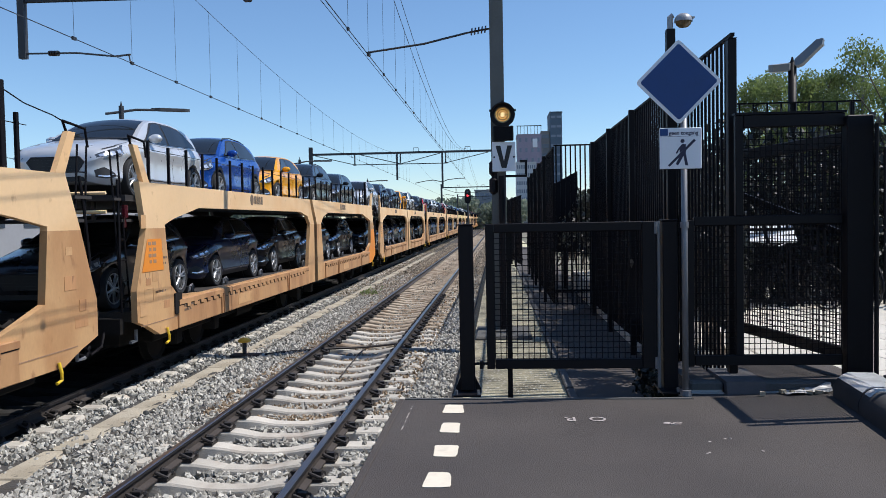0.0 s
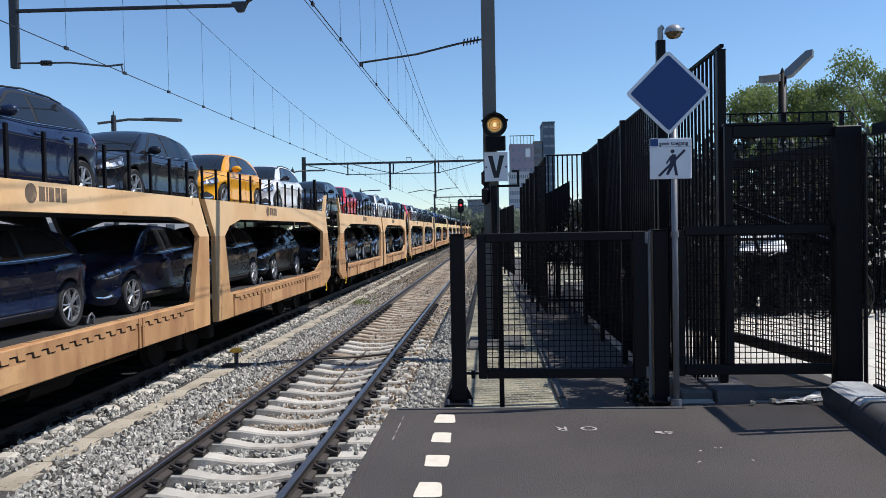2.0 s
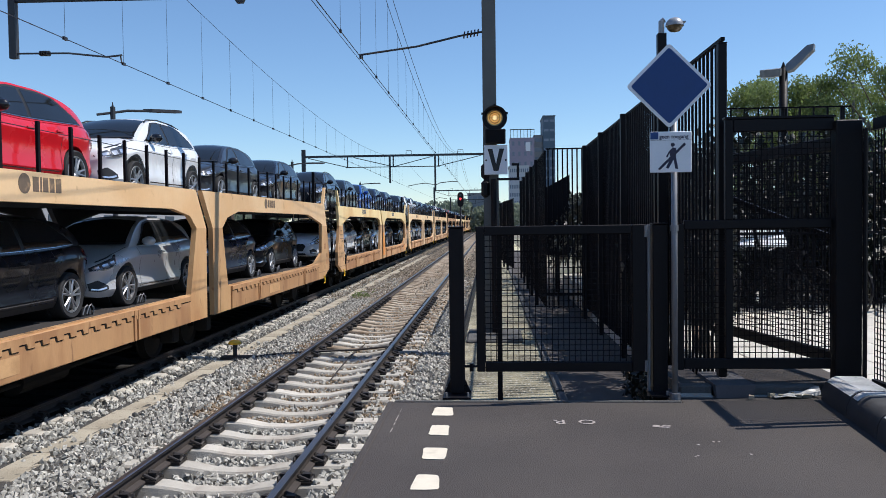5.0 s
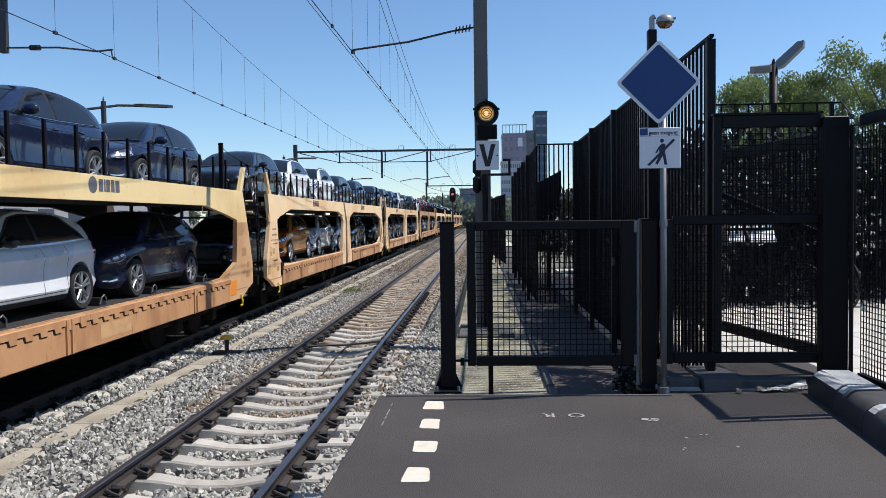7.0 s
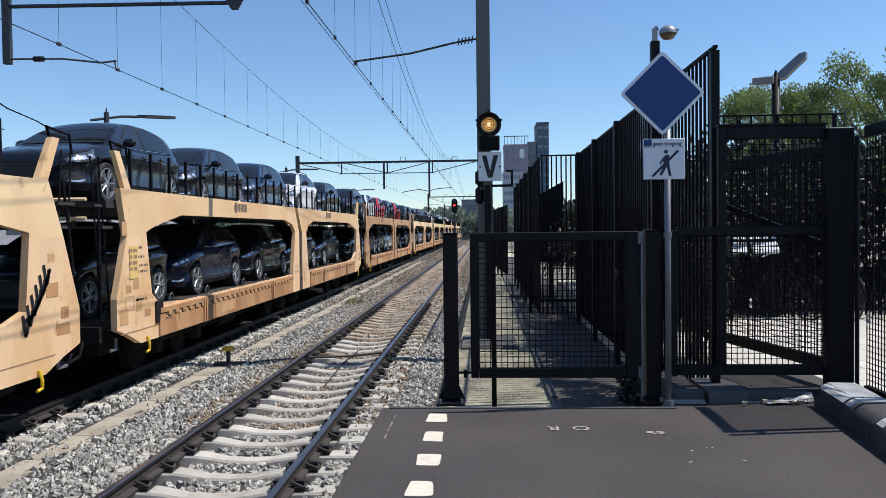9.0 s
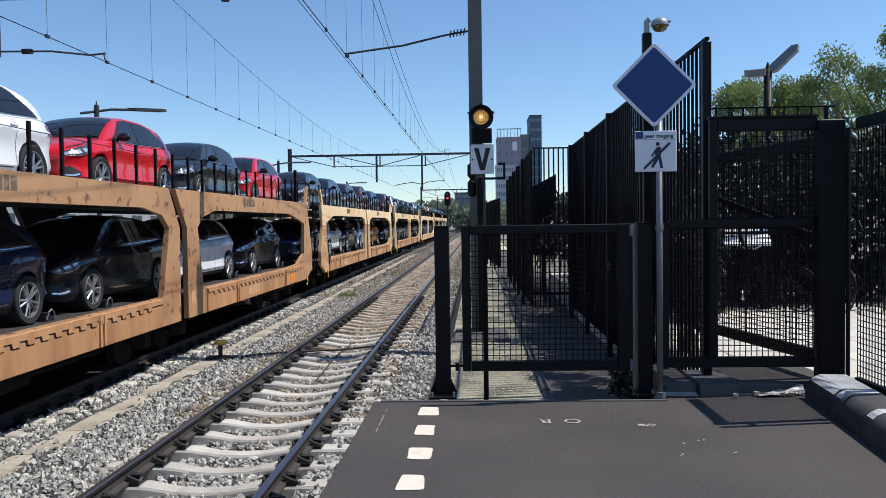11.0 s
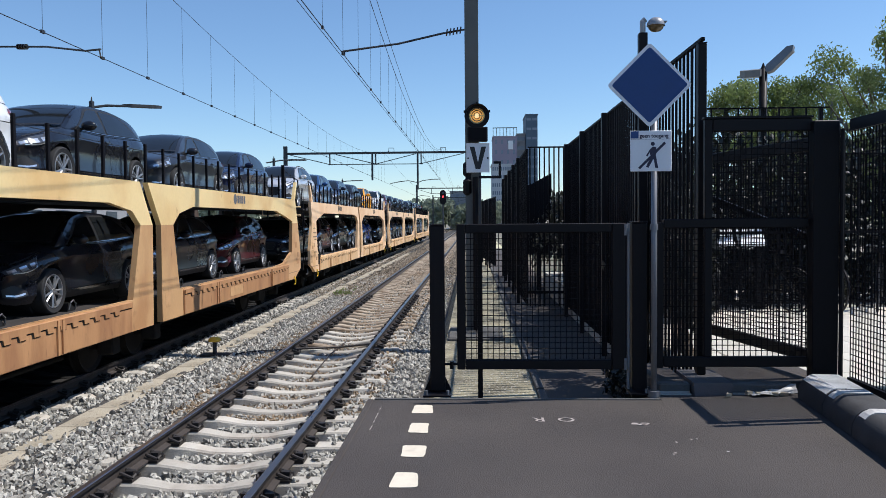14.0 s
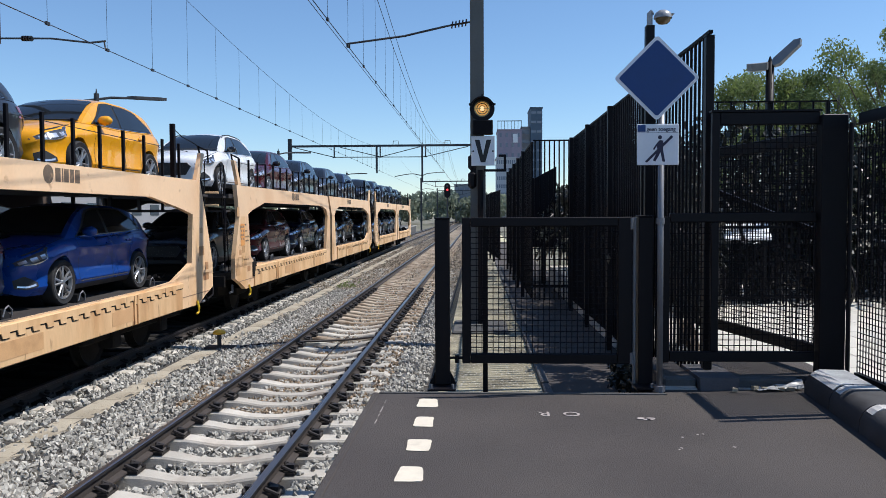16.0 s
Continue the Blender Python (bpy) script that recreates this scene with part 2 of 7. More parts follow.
DARKCHROME = mat("smoked metal trim", (0.035, 0.035, 0.04), 0.4, 0.6, vary=0.05)
CHROME = mat("bright metal trim", (0.62, 0.63, 0.66), 0.18, 0.95, vary=0.04)
GLASS = mat("tinted car glass", (0.012, 0.014, 0.016), 0.06, 0.0, vary=0.02, spec=0.6)
TRIM = mat("black plastic trim", (0.015, 0.015, 0.016), 0.5, vary=0.1)
LAMPGLASS = mat("headlamp glass", (0.07, 0.075, 0.085), 0.10, 0.1, vary=0.3, scale=14, coat=1.0)
LAMPBRIGHT = mat("headlamp reflector", (0.80, 0.82, 0.85), 0.16, 0.7, vary=0.2, scale=30, coat=1.0)
TAIL = mat("tail lamp red", (0.25, 0.012, 0.012), 0.15, coat=0.6)
BARK = mat("bark", (0.12, 0.095, 0.07), 0.9, vary=0.3, scale=8, fine=40, bump=0.6)
LEAF = mat("green leaves", (0.155, 0.195, 0.085), 0.65, vary=0.2, scale=0.8, fine=4, island=0.45)
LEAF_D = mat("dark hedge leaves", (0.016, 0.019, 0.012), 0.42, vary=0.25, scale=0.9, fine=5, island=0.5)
# far leaves: haze is put into their pale colour
LEAF_FAR = mat("hazy distant leaves", (0.20, 0.235, 0.18), 0.8, vary=0.25, scale=0.15, fine=0.9, island=0.25)
# tower and block paled towards blue to stand for haze
BRICK_T = mat("hazy dark tower facade", (0.075, 0.115, 0.165), 0.7, vary=0.1, scale=0.4, fine=3)
BRICK_R = mat("hazy purple-brown facade", (0.30, 0.26, 0.33), 0.8, vary=0.1, scale=0.3, fine=3)
FACADE_W = mat("pale facade", (0.50, 0.51, 0.54), 0.8, vary=0.06, scale=0.4, fine=3)
FACADE_G = mat("grey facade", (0.28, 0.28, 0.29), 0.8, vary=0.08, scale=0.4, fine=3)
# far panes lightened, with haze put into the colour
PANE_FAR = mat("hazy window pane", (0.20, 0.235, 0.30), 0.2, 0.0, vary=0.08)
PANE = mat("dark window pane", (0.05, 0.065, 0.085), 0.12, 0.0, vary=0.05)
LAMPHEAD = mat("grey lamp housing", (0.20, 0.21, 0.22), 0.5, 0.3)
LAMPLENS = mat("lamp diffuser", (0.62, 0.60, 0.52), 0.3)
CAMHEAD = mat("grey camera dome", (0.30, 0.31, 0.33), 0.4, 0.2)
CAMLENS = mat("amber camera window", (0.13, 0.09, 0.045), 0.2)


def leafy(m, base, share=0.4):
    """Let light through thin leaves."""
    nt = m.node_tree
    mix, tr = nt.nodes.new("ShaderNodeMixShader"), nt.nodes.new("ShaderNodeBsdfTranslucent")
    tr.inputs[0].default_value = (*base, 1)
    mix.inputs[0].default_value = share
    nt.links.new(nt.nodes["Principled BSDF"].outputs[0], mix.inputs[1])
    nt.links.new(tr.outputs[0], mix.inputs[2])
    nt.links.new(mix.outputs[0], nt.nodes["Material Output"].inputs["Surface"])


leafy(LEAF, (0.225, 0.295, 0.085), 0.45)
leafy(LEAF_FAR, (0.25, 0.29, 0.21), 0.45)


def paint(name, base, rough=0.28, metal=0.0):
    return mat("car paint " + name, base, rough, metal, vary=0.03, scale=2, fine=300, coat=0.7, spec=0.2)


PAINTS = {
    "black": paint("black", (0.010, 0.011, 0.016)), "navy": paint("navy", (0.010, 0.016, 0.045)),
    "grey": paint("grey", (0.03, 0.033, 0.042), 0.35, 0.3), "silver": paint("silver", (0.62, 0.63, 0.645), 0.30, 0.35),
    "white": paint("white", (0.78, 0.79, 0.80)), "blue": paint("blue", (0.009, 0.065, 0.32), 0.28, 0.2),
    "steel blue": paint("steel blue", (0.028, 0.08, 0.20), 0.3, 0.4), "orange": paint("orange", (0.84, 0.37, 0.012)),
    # the same orange with the lower deck's shade put into the paint
    "shaded orange": paint("shaded orange", (0.66, 0.215, 0.012), 0.3, 0.55),
    "red": paint("red", (0.62, 0.010, 0.018)), "dark red": paint("dark red", (0.08, 0.006, 0.012), 0.28, 0.2)}


# ---- mesh tools ----
class Geo:
    """Collects boxes, rods and sheets into one mesh."""

    def __init__(self):
        self.v, self.f = [], []

    def add(self, verts, faces):
        n = len(self.v)
        self.v += [tuple(p) for p in verts]
        self.f += [tuple(i + n for i in q) for q in faces]
        return self

    def box(self, x0, x1, y0, y1, z0, z1, c=0.0):
        """A box; c chamfers its upright and long edges."""
        if not c:
            return self.add([(x, y, z) for z in (z0, z1) for x, y in ((x0, y0), (x1, y0), (x1, y1), (x0, y1))],
                            [(3, 2, 1, 0), (4, 5, 6, 7), (0, 1, 5, 4), (1, 2, 6, 5), (2, 3, 7, 6), (3, 0, 4, 7)])
        ring = [(x0 + c, y0), (x1 - c, y0), (x1, y0 + c), (x1, y1 - c), (x1 - c, y1), (x0 + c, y1), (x0, y1 - c), (x0, y0 + c)]
        mx, my = (x0 + x1) / 2, (y0 + y1) / 2
        kx, ky = 1 - c / max(1e-6, (x1 - x0) / 2), 1 - c / max(1e-6, (y1 - y0) / 2)
        inner = [(mx + (x - mx) * kx, my + (y - my) * ky) for x, y in ring]
        v = [(x, y, z0) for x, y in inner] + [(x, y, z0 + c) for x, y in ring] + [(x, y, z1 - c) for x, y in ring] + [(x, y, z1) for x, y in inner]
        f = [tuple(range(7, -1, -1)), tuple(range(24, 32))]
        for k in range(3):
            f += [(k * 8 + i, k * 8 + (i + 1) % 8, k * 8 + 8 + (i + 1) % 8, k * 8 + 8 + i) for i in range(8)]
        return self.add(v, f)

    def rod(self, a, b, r, n=8, r2=None, caps=True):
        a, b = Vector(a), Vector(b)
        d = (b - a).normalized()
        u = d.orthogonal().normalized()
        w = d.cross(u)
        r2 = r if r2 is None else r2
        v = [p + (u * math.cos(k * math.tau / n) + w * math.sin(k * math.tau / n)) * q for p, q in ((a, r), (b, r2)) for k in range(n)]
        f = [(k, (k + 1) % n, n + (k + 1) % n, n + k) for k in range(n)]
        if caps:
            f += [tuple(range(n - 1, -1, -1)), tuple(range(n, 2 * n))]
        return self.add(v, f)

    def tube(self, pts, r, n=6):
        """One bent round bar through the points."""
        pts = [Vector(p) for p in pts]
        v, f, u = [], [], None
        for i, p in enumerate(pts):
            d = (pts[min(i + 1, len(pts) - 1)] - pts[max(i - 1, 0)]).normalized()
            u = (u - d * u.dot(d)).normalized() if u is not None and (u - d * u.dot(d)).length > 1e-3 else d.orthogonal().normalized()
            w = d.cross(u)
            v += [p + (u * math.cos(k * math.tau / n) + w * math.sin(k * math.tau / n)) * r for k in range(n)]
        for i in range(len(pts) - 1):
            f += [(i * n + k, i * n + (k + 1) % n, (i + 1) * n + (k + 1) % n, (i + 1) * n + k) for k in range(n)]
        f += [tuple(range(n - 1, -1, -1)), tuple(range(len(v) - n, len(v)))]
        return self.add(v, f)

    def prism(self, poly, axis, a, b):
        """A polygon of two coordinates pushed along an axis from a to b."""
        def at(p, h):
            return {"x": (h, p[0], p[1]), "y": (p[0], h, p[1]), "z": (p[0], p[1], h)}[axis]
        n = len(poly)
        return self.add([at(p, h) for h in (a, b) for p in poly],
                        [tuple(range(n - 1, -1, -1)), tuple(range(n, 2 * n))] + [(k, (k + 1) % n, n + (k + 1) % n, n + k) for k in range(n)])

    def lathe(self, prof, n=20, axis="z", at=(0, 0, 0)):
        """A profile of (radius, height) turned round an axis."""
        v = []
        for r, hgt in prof:
            for k in range(n):
                c, s = r * math.cos(k * math.tau / n), r * math.sin(k * math.tau / n)
                p = {"z": (c, s, hgt), "x": (hgt, c, s), "y": (c, hgt, s)}[axis]
                v.append((p[0] + at[0], p[1] + at[1], p[2] + at[2]))
        f = []
        for j in range(len(prof) - 1):
            f += [(j * n + k, j * n + (k + 1) % n, (j + 1) * n + (k + 1) % n, (j + 1) * n + k) for k in range(n)]
        return self.add(v, f)

    def grid(self, rows):
        """A sheet through rows of points."""
        m = len(rows[0])
        return self.add([p for r in rows for p in r],
                        [(j * m + i, j * m + i + 1, (j + 1) * m + i + 1, (j + 1) * m + i) for j in range(len(rows) - 1) for i in range(m - 1)])

    def mesh(self, name, material, smooth=False, fix=True):
        me = bpy.data.meshes.new(name)
        me.from_pydata(self.v, [], self.f)
        if fix:
            bm = bmesh.new()
            bm.from_mesh(me)
            bmesh.ops.recalc_face_normals(bm, faces=bm.faces)
            bm.to_mesh(me)
            bm.free()
        me.materials.append(material)
        if smooth:
            me.polygons.foreach_set("use_smooth", [True] * len(me.polygons))
        me.update()
        return me


def part(name, g, material, parent, label="", smooth=False, m=None, fix=True):
    """One mesh under a thing or a part; g is a Geo or a ready mesh."""
    ob = new(name, g.mesh(name, material, smooth, fix) if isinstance(g, Geo) else g)
    ob.parent = parent
    if m is not None:
        ob.matrix_basis = m
    return tagged(ob, label) if label else ob


def thing(name, g=None, material=None, label="", category="", group="", kind="", smooth=False, m=None, fix=True):
    ob = new(name, g.mesh(name, material, smooth, fix) if isinstance(g, Geo) else g)
    if m is not None:
        ob.matrix_basis = m
    return tagged(ob, label, category, group, kind)


def smooth_by_angle(me, deg=35):
    me.polygons.foreach_set("use_smooth", [True] * len(me.polygons))
    bm = bmesh.new()
    bm.from_mesh(me)
    for e in bm.edges:
        if len(e.link_faces) == 2 and e.calc_face_angle(0) > radians(deg):
            e.smooth = False
    bm.to_mesh(me)
    bm.free()
    return me


# ---- ground, track bed, platform ----
RAIL_Z, NEAR_X, FAR_X = -0.76, -2.62, -6.66
PLAT_X, PLAT_Y = -0.88, 6.76
FENCE_X = 2.15


def build_ground():
    g = Geo()
    ys = [-60, -20, 0, 20, 60, 140, 300, 700, 2500]
    xs = [-2500, -400, -60, -14, -9.6, -0.3]
    g.grid([[(x, y, -1.18) for x in xs] for y in ys])
    thing("ground", g, EARTH, "bare earth and rough grass beside the railway", "ground", kind="structure")
    g = Geo()
    g.grid([[(x, y, -0.62 if x < 2.2 else -0.64) for x in (-0.45, 0.2, 0.82)] for y in (PLAT_Y, 12, 30, 60, 200)])
    g.grid([[(-0.45, y, -0.62), (-0.75, y, -1.18)] for y in (PLAT_Y, 12, 30, 60, 200)])
    thing("verge", g, VERGE, "sandy verge between track and path", "ground", kind="structure")
    g = Geo().box(0.92, 2.6, PLAT_Y, 60, -0.9, -0.60)
    thing("footpath", g, PATH_GREY, "grey service path along the fence", "path", kind="structure")
    g = Geo()
    g.grid([[(x, y, -0.66) for x in (2.5, 60, 2500)] for y in (24, 60, 300, 2500)])
    g.grid([[(x, y, -0.66) for x in (20, 60, 2500)] for y in (-60, 24)])
    thing("far_ground", g, EARTH, "rough grass beyond the station", "ground", kind="structure")
    # kerb stones along the footpath
    kerb = thing("kerb", None, None, "weathered concrete kerb stones along the path", "kerb", kind="structure")
    me = Geo().box(0.82, 0.92, -0.48, 0.48, -0.85, -0.57, 0.012).mesh("kerb_stone", KERB)
    for k in range(38):
        part("kerb_stone", me, None, kerb, m=pose(random.uniform(-0.01, 0.01), PLAT_Y + 0.6 + k * 1.0, random.uniform(-0.02, 0.01), 0, 0, random.uniform(-0.6, 0.6)))


def bed_height(x):
    """Height of the ballast across the two tracks."""
    if x < FAR_X - 1.5:
        return -0.96 - (FAR_X - 1.5 - x) * 0.2
    d = min(abs(x - NEAR_X), abs(x - FAR_X))
    if d < 0.5:
        return -1.045
    if d < 0.92:
        return -1.06
    if x > NEAR_X:
        return -0.985 - max(0, x - NEAR_X - 1.45) * 0.06
    # shoulders that bury the sleeper ends, falling to the cable duct
    return (-0.95 - max(0, d - 1.3) * 0.065) if x > -4.95 else (-0.968 - max(0, d - 1.3) * 0.1)


def lie_height(x, y):
    """Height on which a loose stone lies: the bed or a sleeper's end."""
    for cx in (NEAR_X, FAR_X):
        if 0.9 < abs(x - cx) < 1.26:
            k = (y - 0.2) / 0.6
            if abs(k - round(k)) * 0.6 < 0.135:
                return RAIL_Z - 0.17
    return bed_height(x)


def build_bed():
    g = Geo()
    xs = [-9.8 + i * 0.13 for i in range(72)] + [-0.42]
    ys = [2.0 + i * 0.13 for i in range(150)] + [22 + i * 0.8 for i in range(60)] + [75, 100, 150, 250, 400, 800]
    ys = [-30, -10] + ys
    g.grid([[(x, y, bed_height(x) + (noise.noise((x * 3, y * 3, 0)) * 0.018 if 2 < y < 40 else 0)) for x in xs] for y in ys])
    thing("ballast_bed", g, BALLAST, "grey crushed-stone bed under both tracks", "ballast", kind="structure", smooth=True, fix=False)

    # sheet that puts the train's shade into the bed's colour
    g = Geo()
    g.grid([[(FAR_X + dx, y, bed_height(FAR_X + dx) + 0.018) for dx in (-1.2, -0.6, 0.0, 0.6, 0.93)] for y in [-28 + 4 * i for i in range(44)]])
    thing("oily_bed", g, BED_SHADE, "stones under the train, darkened to stand for its shade", "ballast", kind="structure", fix=False)


def stones(name, count, area, size, material, label, seed, avoid=None, weight=1.6):
    """Loose angular stones scattered over the bed, thicker towards the platform."""
    rng = random.Random(seed)
    base = [(1, 0, 0), (-1, 0, 0), (0, 1, 0), (0, -1, 0), (0, 0, 1), (0, 0, -0.6), (0.6, 0.6, 0.55), (-0.6, 0.6, 0.5), (-0.6, -0.6, 0.5), (0.6, -0.6, 0.5)]
    tri = [(0, 2, 6), (2, 4, 6), (4, 0, 6), (2, 1, 7), (1, 4, 7), (4, 2, 7), (1, 3, 8), (3, 4, 8), (4, 1, 8), (3, 0, 9), (0, 4, 9), (4, 3, 9),
           (2, 0, 5), (1, 2, 5), (3, 1, 5), (0, 3, 5)]
    x0, x1, y0, y1 = area
    v, f = [], []
    made = 0
    while made < count:
        x = rng.uniform(x0, x1)
        y = y0 + (y1 - y0) * rng.random() ** weight
        if avoid and avoid(x, y):
            continue
        r = rng.uniform(*size)
        e = Euler((rng.uniform(0, 6.28), rng.uniform(0, 6.28), rng.uniform(0, 6.28))).to_matrix()
        sx, sy, sz = rng.uniform(0.7, 1.35), rng.uniform(0.6, 1.1), rng.uniform(0.5, 0.9)
        z = lie_height(x, y) + r * rng.uniform(-0.1, 0.55)
        n = len(v)
        for p in base:
            j = 1 + rng.uniform(-0.22, 0.22)
            q = e @ Vector((p[0] * sx * j, p[1] * sy * j, p[2] * sz * j))
            v.append((x + q.x * r, y + q.y * r, z + q.z * r))
        f += [(a + n, b + n, c + n) for a, b, c in tri]
        made += 1
    me = bpy.data.meshes.new(name)
    me.from_pydata(v, [], f)
    me.materials.append(material)
    tagged(new(name, me), label, "ballast", kind="stuff")


def between_sleepers(x, y):
    """True where a sleeper or rail lies, or the duct lids."""
    if -5.2 < x < -4.7:
        return random.Random(int(x * 997 + y * 7919)).random() < 1.2 - 2.4 * abs(x + 4.95) - 0.2 * math.sin(y * 1.7 + math.sin(y * 0.6))
    for cx in (NEAR_X, FAR_X):
        if abs(x - cx) < 1.28:
            if min(abs(x - cx - 0.755), abs(x - cx + 0.755)) < 0.09:
                return True
            k = (y - 0.2) / 0.6
            if abs(k - round(k)) * 0.6 < 0.13:
                if abs(x - cx) < 0.92:
                    return True
                return random.Random(int(x * 997 + y * 7919)).random() < (0.9 if x > NEAR_X else 0.55 if x > -4.9 else 0.93)
    return False


def rail_mesh(y0, y1):
    prof = [(-0.07, -0.16), (0.07, -0.16), (0.07, -0.145), (0.012, -0.125), (0.010, -0.05), (0.035, -0.038), (0.036, -0.008), (0.026, 0.0),
            (-0.026, 0.0), (-0.036, -0.008), (-0.035, -0.038), (-0.010, -0.05), (-0.012, -0.125), (-0.07, -0.145)]
    g = Geo().prism(prof, "y", y0, y1)
    me = g.mesh("rail", RAIL_RUST)
    me.materials.append(RAIL_TOP)
    me.materials.append(HEADSIDE)
    for p in me.polygons:
        if p.center.z > -0.046:
            p.material_index = 1 if p.normal.z > 0.6 else 2
    return me


def sleeper_mesh(material, shade_mid=False):
    """Concrete sleeper, deep at the rail seats and waisted in the middle."""
    g = Geo()
    st = [(-1.28, -0.05, 0.105), (-1.2, 0.0, 0.12), (-0.95, 0.0, 0.125), (-0.55, -0.01, 0.12), (-0.42, -0.03, 0.112), (-0.25, -0.062, 0.104), (0, -0.072, 0.10), (0.25, -0.062, 0.104),
          (0.42, -0.03, 0.112), (0.55, -0.01, 0.12), (0.95, 0.0, 0.125), (1.2, 0.0, 0.12), (1.28, -0.05, 0.105)]
    rows = [[(x, -w - 0.03, -0.21), (x, -w + 0.002, zt - 0.022), (x, -w + 0.02, zt), (x, w - 0.02, zt), (x, w - 0.002, zt - 0.022), (x, w + 0.03, -0.21)] for x, zt, w in st]
    g.grid(rows)
    me = g.mesh("sleeper", material)
    # shade painted on all but the near end, which stays pale
    if shade_mid:
        me.materials.append(BED_SHADE)
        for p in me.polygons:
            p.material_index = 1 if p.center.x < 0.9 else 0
    return me


def clip_mesh():
    g = Geo().box(-0.05, 0.06, -0.085, 0.085, 0.0, 0.025)
    for s in (-1, 1):
        g.rod((-0.04, s * 0.065, 0.03), (0.06, s * 0.06, 0.07), 0.015, 6)
        g.rod((0.06, s * 0.06, 0.07), (0.03, s * 0.012, 0.035), 0.015, 6)
        g.rod((-0.04, s * 0.065, 0.03), (-0.05, s * 0.02, 0.05), 0.015, 6)
    g.box(-0.035, 0.035, -0.025, 0.025, 0.02, 0.075)
    g.v = [(x * 1.15, y * 1.2, z * 1.15) for x, y, z in g.v]
    return g.mesh("rail_clip", CLIP)


def build_tracks():
    sl, dusty, cl = sleeper_mesh(SLEEPER), sleeper_mesh(SLEEPER_F), clip_mesh()
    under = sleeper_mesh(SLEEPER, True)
    for cx, label, first, last, clips in ((NEAR_X, "single empty railway track with concrete sleepers", 3.2, 122, 38), (FAR_X, "railway track under the train on concrete sleepers", 3.2, 60, 0)):
        tr = thing("railway_track", None, None, label, "railway track", kind="structure", m=pose(cx, 0, 0))
        me = rail_mesh(-25, 700)
        for s in (-1, 1):
            part("rail", me, None, tr, "worn steel rail with rusty sides", m=pose(s * 0.755, 0, RAIL_Z))
        k = 0
        y = 0.2 + 0.6 * round((first - 0.2) / 0.6)
        far = Geo()
        while y < 330:
            if y < last:
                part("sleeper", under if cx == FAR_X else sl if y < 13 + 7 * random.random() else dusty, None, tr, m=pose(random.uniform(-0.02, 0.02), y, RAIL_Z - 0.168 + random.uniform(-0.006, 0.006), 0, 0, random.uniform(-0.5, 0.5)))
                if cx == FAR_X and y < 24:
                    for d in (-1, 1):
                        part("rail_clip", cl, None, tr, m=pose(0.755 + d * 0.105, y, RAIL_Z - 0.172, 0, 0, 0 if d < 0 else 180))
                if k < clips:
                    for s in (-1, 1):
                        for d in (-1, 1):
                            part("rail_clip", cl, None, tr, m=pose(s * 0.755 + d * 0.105, y, RAIL_Z - 0.172, 0, 0, 0 if d < 0 else 180))
            else:
                far.box(-1.28, 1.28, y - 0.12, y + 0.12, RAIL_Z - 0.3, RAIL_Z - 0.178)
            k += 1
            y += 0.6
        back = Geo()
        for k in range(1, 40):
            y = 0.2 + 0.6 * round((first - 0.2) / 0.6) - 0.6 * k
            back.box(-1.28, 1.28, y - 0.12, y + 0.12, RAIL_Z - 0.3, RAIL_Z - 0.178)
        tagged(part("rear_sleepers", back, SLEEPER, tr, fix=False), kind="stuff")
        tagged(part("far_sleepers", far, SLEEPER_F, tr, fix=False), kind="stuff")


def build_duct():
    """Flat concrete lids of the cable duct between the tracks."""
    duct = thing("cable_duct", Geo().box(-5.14, -4.76, -25.0, 260, -1.2, -1.005), DUCTC, "sand-covered concrete cable duct between the tracks", "cable duct", kind="structure")
    me = Geo().box(-0.18, 0.18, -0.49, 0.49, -0.03, 0.022, 0.01).mesh("lid", DUCTC)
    for k in range(60):
        part("lid", me, None, duct, m=pose(-4.95 + random.uniform(-0.02, 0.02), 3 + k, -1.0 + random.uniform(-0.008, 0.006), random.uniform(-0.4, 0.4), random.uniform(-0.6, 0.6), random.uniform(-0.8, 0.8)))


